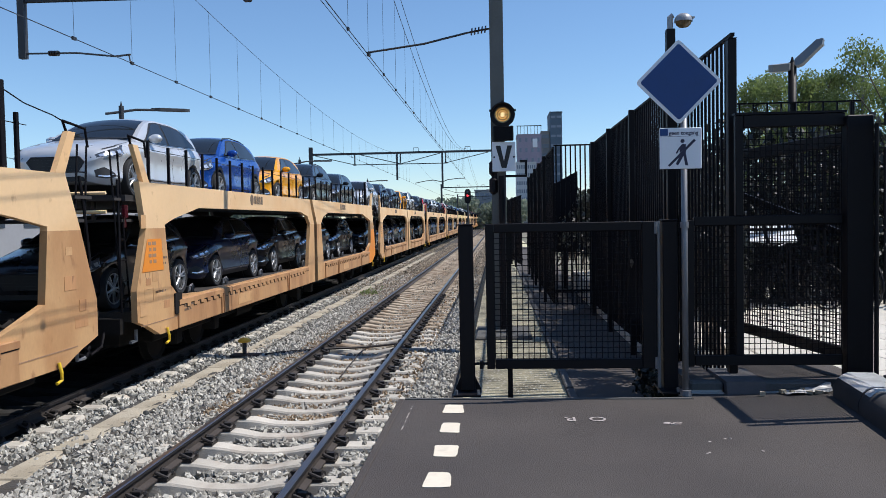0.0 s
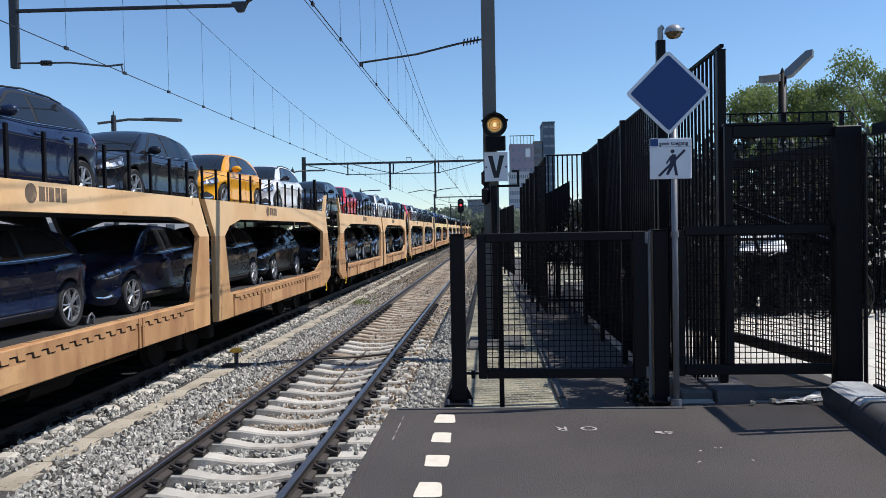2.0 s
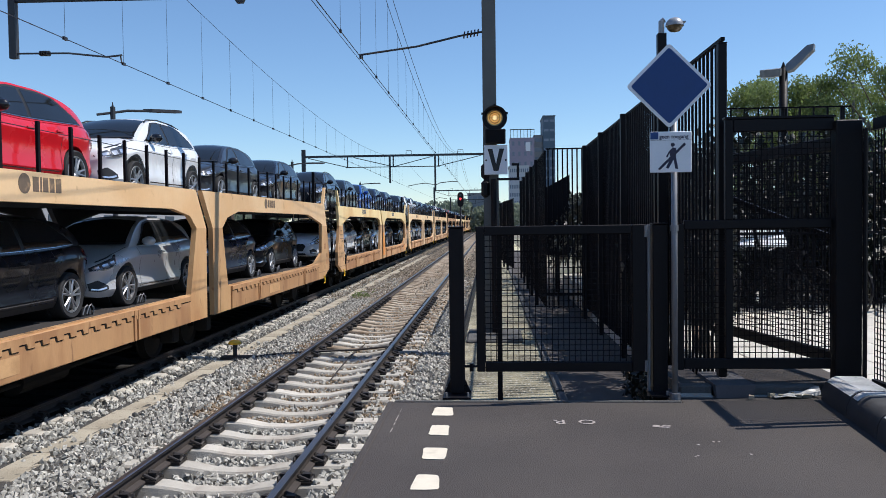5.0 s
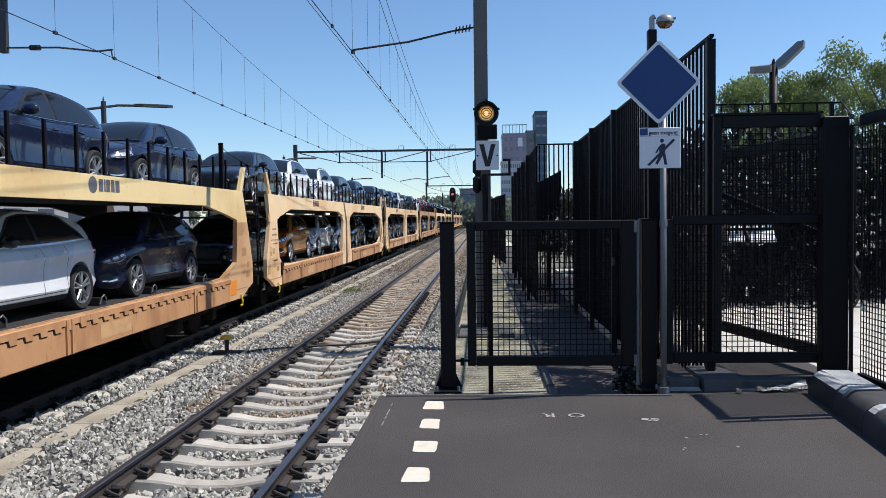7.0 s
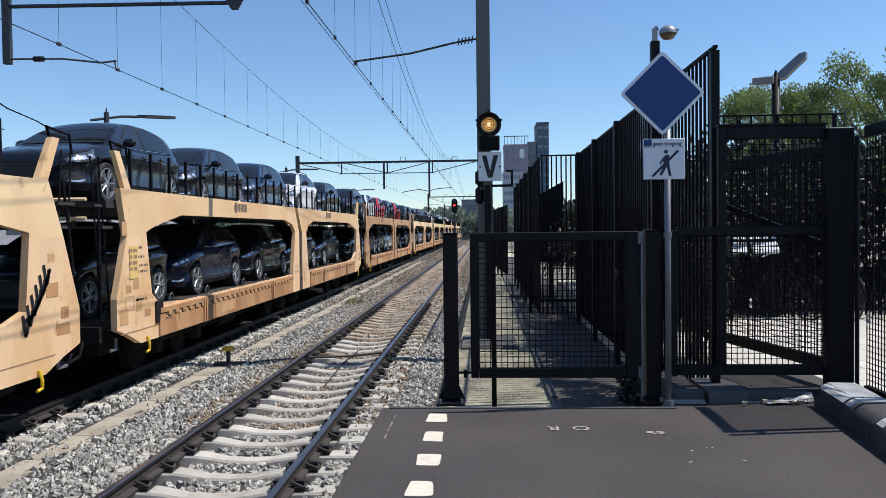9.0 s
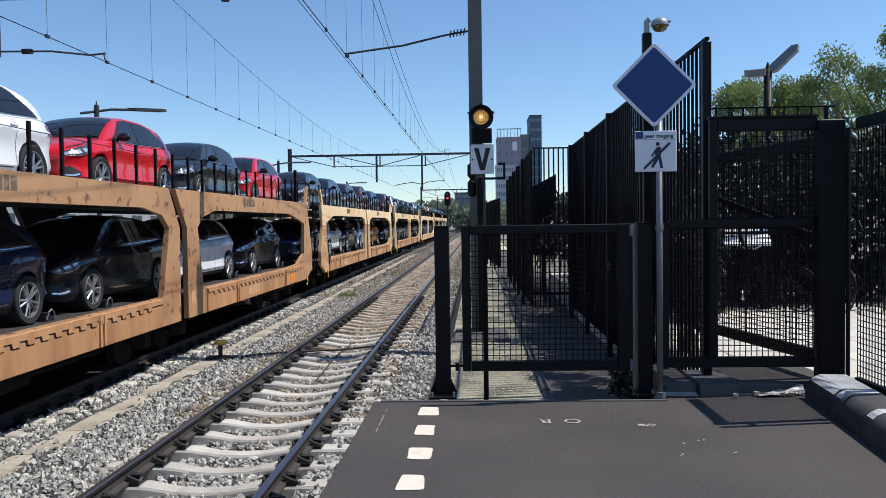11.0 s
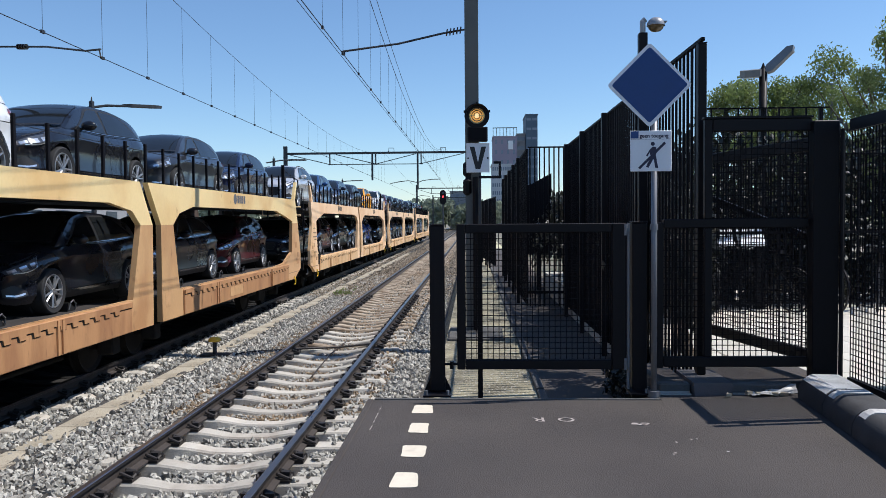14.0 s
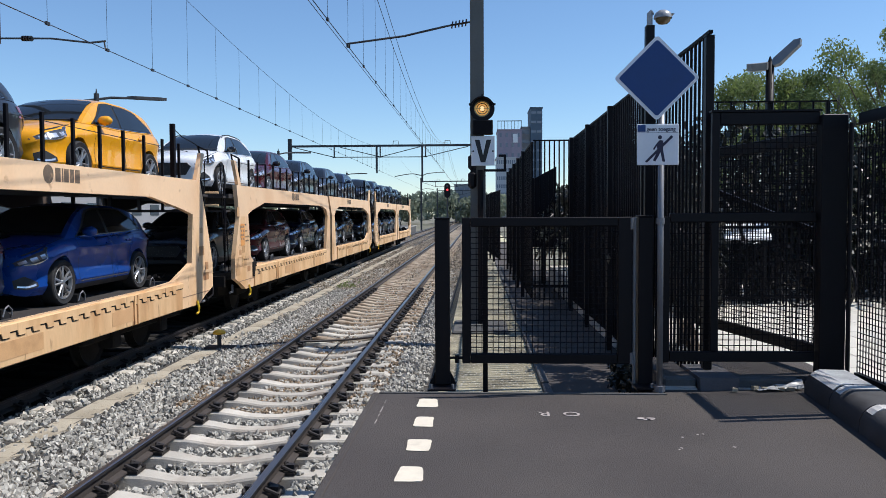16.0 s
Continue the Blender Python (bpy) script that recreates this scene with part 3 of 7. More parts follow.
def build_platform():
    g = Geo().box(PLAT_X + 0.06, 9, -30, PLAT_Y - 0.07, -0.5, 0.0)
    plat = thing("platform", g, ASPHALT, "dark asphalt station platform", "platform", kind="structure")
    part("slab_return", Geo().box(1.63, 9, PLAT_Y - 0.069, 6.955, -0.5, -0.003), ASPHALT, plat)
    e = Geo().box(PLAT_X, PLAT_X + 0.055, -30, PLAT_Y, -0.14, -0.004, 0.008)
    part("edge_strip", e, ASPHALT, plat)
    e = Geo().box(PLAT_X + 0.06, 1.62, PLAT_Y - 0.045, PLAT_Y - 0.018, -0.2, 0.008, 0.006)
    part("end_strip", e, KERB, plat, "worn concrete strip at the platform end")
    w = Geo().box(PLAT_X + 0.03, PLAT_X + 0.2, -30, PLAT_Y - 0.02, -1.3, -0.145).box(PLAT_X + 0.2, 9, PLAT_Y - 0.25, PLAT_Y - 0.02, -1.3, -0.51)
    part("retaining_wall", w, KERB, plat)
    # painted squares of the safety line, slightly uneven
    for k in range(14):
        y = 6.36 - 0.583 * k
        j = [random.uniform(-0.012, 0.012) for _ in range(8)]
        cor = [(-0.455 + j[0], y - 0.135 + j[1]), (-0.295 + j[2], y - 0.135 + j[3]), (-0.295 + j[4], y + 0.13 + j[5]), (-0.45 + j[6], y + 0.135 + j[7])]
        poly = []
        for q in range(4):
            a, b, c = Vector(cor[q - 1]), Vector(cor[q]), Vector(cor[(q + 1) % 4])
            for e, w in ((a, 0.3), (a, 0.12), (a, 0.03), (c, 0.03), (c, 0.12), (c, 0.3)):
                pt = b + (e - b) * w + (Vector((-0.375, y)) - b) * (0.05 if w < 0.05 else 0.012 if w < 0.2 else 0.0)
                poly.append((pt.x + random.uniform(-0.004, 0.004), pt.y + random.uniform(-0.004, 0.004)))
        thing("painted_square", Geo().prism(poly, "z", 0.002, 0.005), PAINTW, "white painted square on the asphalt", "road marking", "painted squares along the platform edge")
    # sprayed survey letters, worn
    for ch, x, rot in (("R", 0.585, 180), ("O", 0.81, 180)):
        c = bpy.data.curves.new("mark", "FONT")
        c.body, c.size, c.extrude, c.offset = ch, 0.17, 0.001, 0.001
        ob = new("tmp", c)
        dg = bpy.context.evaluated_depsgraph_get()
        me = bpy.data.meshes.new_from_object(ob.evaluated_get(dg))
        bpy.data.objects.remove(ob)
        me.materials.clear()
        me.materials.append(SPRAY)
        thing("sprayed_letter", me, None, "thin white letter sprayed on the asphalt", "road marking", m=pose(x, 6.08, 0.004, 0, 0, rot))
    for k in range(6):
        x, y = 1.30 + random.uniform(-0.07, 0.07), 5.9 + random.uniform(-0.03, 0.03)
        g = Geo().prism([(x - 0.03, y - 0.01), (x + 0.02, y - 0.012), (x + 0.035, y + 0.01), (x - 0.01, y + 0.016)], "z", 0.002, 0.004)
        thing("paint_fleck", g, SPRAY, "small white paint fleck on the asphalt", "road marking")
    rng = random.Random(21)
    for x, y in ((1.33, 5.14), (1.35, 5.17), (1.42, 5.42), (1.54, 5.49), (1.58, 5.50), (1.7, 5.2)):
        r = rng.uniform(0.008, 0.014)
        thing("paint_fleck", Geo().prism([(x - r, y), (x, y - r * 1.4), (x + r, y), (x, y + r)], "z", 0.002, 0.004), SPRAY, "small white paint fleck on the asphalt", "road marking")
    for y, ln in ((6.42, 0.02), (6.34, 0.05), (6.2, 0.03), (6.05, 0.16), (5.93, 0.07), (5.72, 0.12)):
        g = Geo().prism([(-0.733, y), (-0.726, y + 0.006), (-0.724, y + ln), (-0.730, y + ln - 0.008)], "z", 0.002, 0.004)
        thing("chalk_mark", g, SPRAY, "broken chalk line on the asphalt", "road marking")


def build_paving():
    pav = thing("paving", Geo().box(2.2, 20, 7.31, 24, -0.7, -0.035), PAVING, "sunlit pale concrete paving behind the gates", "paving", kind="structure")
    me = Geo().box(-0.295, 0.295, -0.295, 0.295, -0.02, 0.02, 0.008).mesh("tile", PAVING)
    for i in range(14):
        for j in range(16):
            part("tile", me, None, pav, m=pose(2.55 + i * 0.6, 7.6 + j * 0.6, -0.02 + random.uniform(-0.003, 0.003), 0, 0, random.uniform(-0.3, 0.3)))
    # kerb elements under the gates
    for x0, x1, zt in ((1.66, 1.94, 0.10), (2.28, 2.84, 0.095)):
        thing("kerb_block", Geo().box(x0, x1, 6.96, 7.07, -0.2, zt - 0.01, 0.015), KERB, "grey concrete kerb block under the gate", "kerb block")
    g = Geo().box(1.66, 1.94, 7.075, 8.0, -0.2, 0.08).box(2.285, 3.2, 7.075, 8.0, -0.2, 0.08)
    thing("raised_strip", g, ASPHALT, "dark raised strip of asphalt behind the kerb blocks", "paving", kind="structure")
    # sunlit slivers of ground at the kerb foot, put in as pale strips
    thing("mortar_line", Geo().box(1.66, 1.93, 6.955, 6.959, -0.003, 0.02).box(1.655, 1.93, 6.90, 6.954, -0.003, 0.007).box(2.29, 2.52, 6.92, 6.955, -0.003, 0.008), CONCRETE, "pale strips standing for sunlit ground along the kerb", "mortar", kind="structure")
    g = Geo().prism([(1.955, -0.02), (2.265, -0.02), (2.28, 0.108), (1.945, 0.108)], "y", 6.88, 7.5)
    thing("concrete_footing", g, FOOTING, "grey concrete footing of the tall post", "footing")
    # rounded concrete barrier along the right-hand fence, sun and shade put into its colour
    prof = [(-0.05, 0), (-0.045, 0.09), (-0.02, 0.145), (0.02, 0.182), (0.06, 0.20), (0.27, 0.20), (0.31, 0.185), (0.33, 0.15), (0.33, 0)]
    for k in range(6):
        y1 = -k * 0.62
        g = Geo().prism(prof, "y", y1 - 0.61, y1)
        b = thing("barrier_segment", None, None, "low concrete barrier segment, shade-dark with a sunlit-pale top", "barrier", "barrier segments", m=pose(2.85, 6.80, 0, 0, 0, -6.0))
        part("body", smooth_by_angle(g.mesh("body", BARRIER_SHADE), 50), None, b)
        # pale strip painted where sun strikes; short on the later, shaded segments
        part("worn_top", Geo().prism([(-0.012, 0.158), (0.02, 0.187), (0.06, 0.206), (0.27, 0.206), (0.27, 0.2005), (0.061, 0.2005), (0.022, 0.1825), (-0.008, 0.156)], "y", y1 - (0.592 if k == 0 else 0.13), y1 - 0.018), BARRIER_SUN, b, "sunlit-toned concrete top")
    rows = []
    for i in range(13):
        u = i / 12
        rows.append([(2.42 + 0.42 * u, 6.80 + 0.10 * u + 0.12 * v * (1 - 0.6 * u), 0.012 + 0.07 * u * u * v + 0.012 * abs(math.sin(7 * u + 4 * v)) + 0.010 * math.sin(15 * u - 5 * v) * v) for v in (0, 0.2, 0.4, 0.6, 0.8, 1.0)])
    ob = thing("plastic_sheet", Geo().grid(rows), FOIL, "crumpled pale plastic sheet caught at the kerb", "litter", fix=False)
    g = Geo()
    for k in range(7):
        a = random.uniform(0, 6.28)
        x, y = 2.45 + random.uniform(-0.25, 0.28), 6.86 + random.uniform(-0.06, 0.08)
        g.prism([(x, y), (x + 0.07 * math.cos(a), y + 0.05 * math.sin(a)), (x + 0.05 * math.cos(a + 1), y + 0.05 * math.sin(a + 1))], "z", 0.006, 0.012 + random.uniform(0, 0.03))
    thing("dry_leaves", g, SAND, "dry leaves blown against the kerb", "leaf litter", kind="stuff")


# ---- fences, gates, signs ----
def mesh_panel(x0, x1, z0, z1, step=0.05, r=0.0034):
    """Welded wire mesh in the xz plane."""
    g = Geo()
    n = round((x1 - x0) / step)
    for k in range(n + 1):
        x = x0 + (x1 - x0) * k / n
        g.box(x - r, x + r, -r, r, z0, z1)
    n = round((z1 - z0) / step)
    for k in range(n + 1):
        z = z0 + (z1 - z0) * k / n
        g.box(x0, x1, r, 3 * r, z - r, z + r)
    return g


def build_gates():
    Y = 7.05
    # slim end post with bolted foot
    p = thing("gate_post", None, None, "black steel gate post bolted to the platform end", "post", m=pose(-0.285, Y, 0))
    part("shaft", Geo().box(-0.065, 0.065, -0.065, 0.065, 0.012, 1.49, 0.008), BLACK, p)
    part("cap", Geo().box(-0.07, 0.07, -0.07, 0.07, 1.49, 1.502, 0.003), BLACK, p)
    part("foot_plate", Geo().box(-0.12, 0.12, -0.24, 0.1, -0.004, 0.012), BLACK, p)
    for sx in (-1, 1):
        part("gusset", Geo().prism([(sx * 0.066, 0.012), (sx * 0.12, 0.012), (sx * 0.066, 0.13)], "y", -0.006, 0.006), BLACK, p)
        for sy in (-0.2, 0.07):
            part("bolt", Geo().rod((sx * 0.095, sy, 0.012), (sx * 0.095, sy, 0.05), 0.012, 6), GALV, p)
    # low gate leaf
    gt = thing("low_gate", None, None, "low black steel gate with wire mesh infill", "gate", m=pose(0, Y, 0))
    part("stile", Geo().box(-0.11, -0.035, -0.03, 0.03, 0.2, 1.5, 0.006), BLACK, gt)
    part("stile", Geo().box(1.265, 1.39, -0.03, 0.03, 0.2, 1.5, 0.006), BLACK, gt)
    part("rail", Geo().box(-0.034, 1.264, -0.03, 0.03, 0.2, 0.285, 0.006), BLACK, gt)
    part("rail", Geo().box(-0.034, 1.264, -0.03, 0.03, 1.42, 1.5, 0.006), BLACK, gt)
    part("mesh_infill", mesh_panel(-0.034, 1.264, 0.286, 1.42), BLACKM, gt, "black welded wire mesh")
    part("latch", Geo().rod((-0.22, 0, 0.245), (-0.1, 0, 0.245), 0.012, 8).rod((-0.16, 0, 0.20), (-0.16, 0, 0.27), 0.018, 8), BLACK, gt)
    for z in (0.25, 1.44):
        part("hinge", Geo().rod((1.385, -0.02, z - 0.05), (1.385, -0.02, z + 0.05), 0.018, 8), GALV, gt)
    # hinge tube, bright along its sunny edge
    thing("hinge_tube", Geo().rod((1.412, Y - 0.005, -0.02), (1.412, Y - 0.005, 1.5), 0.016, 10), GALV, "thin galvanised hinge tube beside the gate post", "tube")
    thing("low_post", Geo().box(0.075, 0.12, 7.2, 7.245, -0.62, 1.44, 0.004), BLACK, "thin black post behind the low gate", "post")
    m = thing("gate_post", None, None, "thick black steel post between the two gates", "post", m=pose(1.505, Y + 0.02, 0))
    part("shaft", Geo().box(-0.065, 0.065, -0.065, 0.065, -0.05, 1.5, 0.008), BLACK, m)
    part("cap", Geo().box(-0.07, 0.07, -0.07, 0.07, 1.5, 1.512, 0.003), BLACK, m)
    part("foot_plate", Geo().box(-0.11, 0.11, -0.24, 0.1, 0.012, 0.024), BLACK, m)
    part("bolt", Geo().rod((0.03, -0.2, 0.02), (0.03, -0.2, 0.06), 0.014, 6), GALV, m)
    # tall gate frame
    tg = thing("tall_gate", None, None, "tall black steel gate frame with wire mesh", "gate", m=pose(0, Y + 0.06, 0))
    part("stile", Geo().box(1.655, 1.73, -0.03, 0.03, 0.2, 1.5, 0.006), BLACK, tg)
    part("rail", Geo().box(1.731, 3.0, -0.03, 0.03, 0.21, 0.30, 0.006), BLACK, tg)
    part("rail", Geo().box(1.731, 3.0, -0.03, 0.03, 1.45, 1.53, 0.006), BLACK, tg)
    part("rail", Geo().box(2.16, 3.02, -0.03, 0.03, 2.30, 2.41, 0.006), BLACK, tg)
    part("stile", Geo().box(2.09, 2.158, -0.03, 0.03, 1.531, 2.41, 0.006), BLACK, tg)
    part("stile", Geo().box(2.09, 2.158, -0.029, 0.029, 0.301, 1.449, 0.006), BLACK, tg)
    part("mesh_infill", mesh_panel(1.731, 2.09, 0.30, 1.45), BLACKM, tg)
    part("mesh_infill", mesh_panel(2.158, 3.0, 0.30, 1.45), BLACKM, tg)
    part("mesh_infill", mesh_panel(2.158, 3.0, 1.53, 2.30), BLACKM, tg)
    part("cap_strip", Geo().box(2.08, 3.03, -0.04, 0.04, 2.412, 2.43), BLACK, tg)
    t = thing("tall_post", None, None, "tall black square fence post on a concrete footing", "post", m=pose(2.12, 7.28, 0))
    part("shaft", Geo().box(-0.045, 0.030, -0.045, 0.045, 0.109, 3.11, 0.006), BLACK, t)
    part("cap", Geo().box(-0.046, 0.031, -0.046, 0.046, 3.11, 3.118), BLACK, t)
    r = thing("corner_post", None, None, "black corner post of the gate enclosure", "post", m=pose(3.11, Y + 0.03, 0))
    part("shaft", Geo().box(-0.10, 0.125, -0.06, 0.06, -0.02, 2.38, 0.008), BLACK, r)
    part("hinge_bar", Geo().rod((0.145, -0.06, 0.02), (0.145, -0.06, 2.3), 0.02, 8), BLACK, r)
    # side fence along the platform
    sf = thing("side_fence", None, None, "black steel mesh fence panel beside the barrier", "fence", m=pose(3.32, 6.98, 0, 0, 0, -90))
    part("rail", Geo().box(0.0, 0.84, -0.025, 0.025, 0.06, 0.14), BLACK, sf)
    part("rail", Geo().box(0.0, 0.84, -0.025, 0.025, 2.28, 2.38), BLACK, sf)
    part("post", Geo().box(0.80, 0.86, -0.03, 0.03, -0.0, 2.4, 0.005), BLACK, sf)
    part("stay", Geo().box(0.90, 0.945, -0.02, 0.02, -0.0, 2.38, 0.004), BLACK, sf)
    part("mesh_infill", mesh_panel(0.0, 0.80, 0.14, 2.28), BLACKM, sf)
    for z in (0.5, 2.0):
        part("bracket", Geo().box(0.86, 0.90, -0.015, 0.015, z - 0.03, z + 0.03), BLACK, sf)
    # leaf standing open behind the frame
    lf = thing("open_gate_leaf", None, None, "black barred gate leaf standing open", "gate", m=pose(3.13, 7.2, 0, 0, 0, 102))
    part("rail", Geo().box(0, 2.2, -0.03, 0.03, 0.22, 0.33, 0.006), BLACK, lf)
    part("rail", Geo().box(0, 2.2, -0.03, 0.03, 2.14, 2.26, 0.006), BLACK, lf)
    part("stile", Geo().box(0.0, 0.07, -0.031, 0.031, 0.331, 2.139), BLACK, lf)
    part("stile", Geo().box(2.13, 2.2, -0.031, 0.031, 0.331, 2.139), BLACK, lf)
    part("mesh_infill", mesh_panel(0.07, 2.13, 0.331, 2.139), BLACKM, lf)
    part("brace", Geo().prism([(0.07, 1.30), (2.13, 1.78), (2.13, 1.84), (0.07, 1.36)], "y", -0.04, -0.015), BLACK, lf)
    part("drop_bolt", Geo().rod((2.165, -0.04, -0.03), (2.165, -0.04, 0.6), 0.012, 8), GALV, lf)
    part("wheel", Geo().rod((0.1, -0.02, -0.002), (0.1, 0.02, -0.002), 0.001, 6).box(0.02, 0.06, -0.02, 0.02, -0.02, 0.22), BLACK, lf)


def bar_fence(name, label, length, z0, z1, m, step=0.145, rails=(0.12, 0.55, 0.97), depth=0.034, post_step=2.5, group=""):
    """Flat-bar fence running along its own x."""
    f = thing(name, None, None, label, "fence", group, m=m)
    h = z1 - z0
    bar = Geo().box(-0.015, 0.015, -depth / 2, depth / 2, z0, z1, 0.004).mesh("bar", BLACKM)
    n = int(length / step)
    for k in range(n):
        part("bar", bar, None, f, m=pose(step * (k + 0.5), 0, random.uniform(-0.004, 0.004)))
    part("top_rail", Geo().box(0, length, -depth / 2 - 0.006, depth / 2 + 0.006, z1, z1 + 0.03), BLACKM, f)
    for q in rails[:-1]:
        part("rail", Geo().box(0, length, -depth / 2 - 0.03, -depth / 2 - 0.002, z0 + h * q - 0.025, z0 + h * q + 0.025), BLACKM, f)
    post = Geo().box(-0.04, 0.04, -0.04, 0.04, z0 - 0.25, z1 + 0.02, 0.005).mesh("post", BLACK)
    k = 1
    while k * post_step < length + 0.01:
        part("post", post, None, f, m=pose(k * post_step, 0.07, 0))
        k += 1
    return f


def build_fences():
    bar_fence("bar_fence", "tall black steel bar fence along the path", 10.3, -0.40, 3.16, pose(FENCE_X, 7.36, 0, 0, 0, 90), rails=(0.07, 0.53, 0.985), depth=0.0235)
    bar_fence("bar_fence", "short black bar fence across the path", 0.86, -0.40, 3.14, pose(1.27, 17.72, 0), step=0.107, rails=(0.09, 0.5, 0.98), post_step=0.84)
    bar_fence("bar_fence", "tall black bar fence receding along the railway", 14.0, -0.40, 3.1, pose(1.27, 17.8, 0, 0, 0, 90), rails=(0.09, 0.5, 0.98))
    bar_fence("bar_fence", "low black bar fence far along the railway", 9.0, -0.4, 2.5, pose(1.0, 33, 0, 0, 0, 93), step=0.15, rails=(0.09, 0.5, 0.98))
    bar_fence("stair_railing", "black steel railing behind the hedge", 2.75, 2.0, 3.98, pose(5.25, 18.0, 0), step=0.30, rails=(0.08, 0.98), depth=0.05, post_step=1.3)
    # legs that carry the raised railing
    g = Geo().box(5.2, 8.05, 17.95, 18.1, -0.1, 2.02, 0.02)
    thing("stair_wall", g, BLACKM, "dark stair side wall carrying a railing", "wall")
    # raised stair flight beyond the path, dark against the light
    sf = thing("stair_flight", None, None, "dark raised stair flight with a solid parapet", "stairs", m=pose(0, 24, 0))
    part("parapet", Geo().prism([(1.55, 0.55), (3.6, 0.55), (3.6, 1.5), (2.43, 1.6), (2.43, 2.95), (1.78, 2.6), (1.55, 2.6)], "y", 0, 0.2), BLACKM, sf)
    part("flight", Geo().box(1.6, 3.6, 0.21, 1.4, 0.5, 0.7), BLACKM, sf)
    for x in (1.66, 2.05, 3.4):
        part("leg", Geo().box(x - 0.07, x + 0.07, 0.05, 0.19, -0.9, 0.549), BLACKM, sf)
    # inner panels seen through the bars
    bar_fence("inner_fence", "black bar fence of the bicycle enclosure", 6.0, -0.02, 2.6, pose(3.3, 13.2, 0, 0, 0, 8), step=0.13, rails=(0.05, 0.5, 0.98), depth=0.03)


def text_mesh(body, size, material, extrude=0.0006, align="LEFT"):
    c = bpy.data.curves.new("txt", "FONT")
    c.body, c.size, c.extrude, c.align_x, c.offset = body, size, extrude, align, size * 0.025
    ob = new("tmp", c)
    me = bpy.data.meshes.new_from_object(ob.evaluated_get(bpy.context.evaluated_depsgraph_get()))
    bpy.data.objects.remove(ob)
    me.materials.clear()
    me.materials.append(material)
    return me


def build_signs():
    s = thing("sign_post", None, None, "galvanised sign post with blue diamond and no-entry plate", "sign", m=pose(1.59, 6.84, 0))
    part("pole", Geo().rod((0, 0, 0), (0, 0, 2.45), 0.026, 14), GALV, s, smooth=True)
    part("collar", Geo().rod((0, 0, 1.44), (0, 0, 1.49), 0.034, 12), GALV, s)
    part("foot", Geo().rod((0, 0, -0.003), (0, 0, 0.05), 0.05, 12), GALV, s)
    # diamond: white enamel plate with rounded corners, blue field proud of it
    def rounded(half, rad):
        pts = []
        for cx, cz, a0 in ((half, 0, -45), (0, half, 45), (-half, 0, 135), (0, -half, 225)):
            k = (half - rad * math.sqrt(2)) / half
            for i in range(5):
                a = radians(a0 + i * 22.5)
                pts.append((cx * k + rad * math.cos(a), cz * k + rad * math.sin(a)))
        return pts
    cx, cz = -0.048, 2.668
    def shift(poly):
        return [(cx + a, cz + b) for a, b in poly]
    d = part("diamond_plate", Geo().prism(shift(rounded(0.359, 0.03)), "y", -0.040, -0.032), WHITE, s, "white-edged diamond plate")
    part("blue_field", Geo().prism(shift(rounded(0.322, 0.02)), "y", -0.0425, -0.0405), SIGNBLUE, d, "plain blue field")
    pl = part("no_entry_plate", Geo().box(-0.195, 0.155, -0.042, -0.034, 1.945, 2.29, 0.004), WHITE, s, "white plate with the words geen toegang", m=pose(-0.016, 0, -0.007))
    part("lettering", text_mesh("geen toegang", 0.0455, INK), None, pl, m=pose(-0.116, -0.0425, 2.232, 90, 0, 0))
    part("blue_corner", Geo().box(-0.192, -0.125, -0.0445, -0.0425, 2.225, 2.286), SIGNBLUE, pl)
    part("rule", Geo().box(-0.190, 0.150, -0.0435, -0.0425, 2.2165, 2.2185), INK, pl)
    # plain pictogram shapes
    g = Geo().rod((-0.005, -0.0425, 2.178), (-0.005, -0.0445, 2.178), 0.017, 14)
    g.prism([(-0.03, 2.09), (0.0, 2.05), (0.022, 2.075), (0.024, 2.15), (-0.006, 2.155), (-0.03, 2.13)], "y", -0.0445, -0.0425)
    g.prism([(-0.02, 2.075), (0.006, 2.06), (-0.042, 1.975), (-0.062, 1.985)], "y", -0.0446, -0.0426)
    g.prism([(-0.002, 2.075), (0.022, 2.075), (0.040, 1.972), (0.016, 1.975)], "y", -0.0444, -0.0424)
    g.prism([(-0.03, 2.13), (-0.014, 2.135), (-0.052, 2.07), (-0.062, 2.08)], "y", -0.0443, -0.0423)
    part("pictogram", g, INK, pl, "dark pictogram of plain shapes")
    part("slash", Geo().prism([(-0.13, 1.975), (-0.112, 1.965), (0.105, 2.18), (0.09, 2.195)], "y", -0.0470, -0.0450), INK, pl)


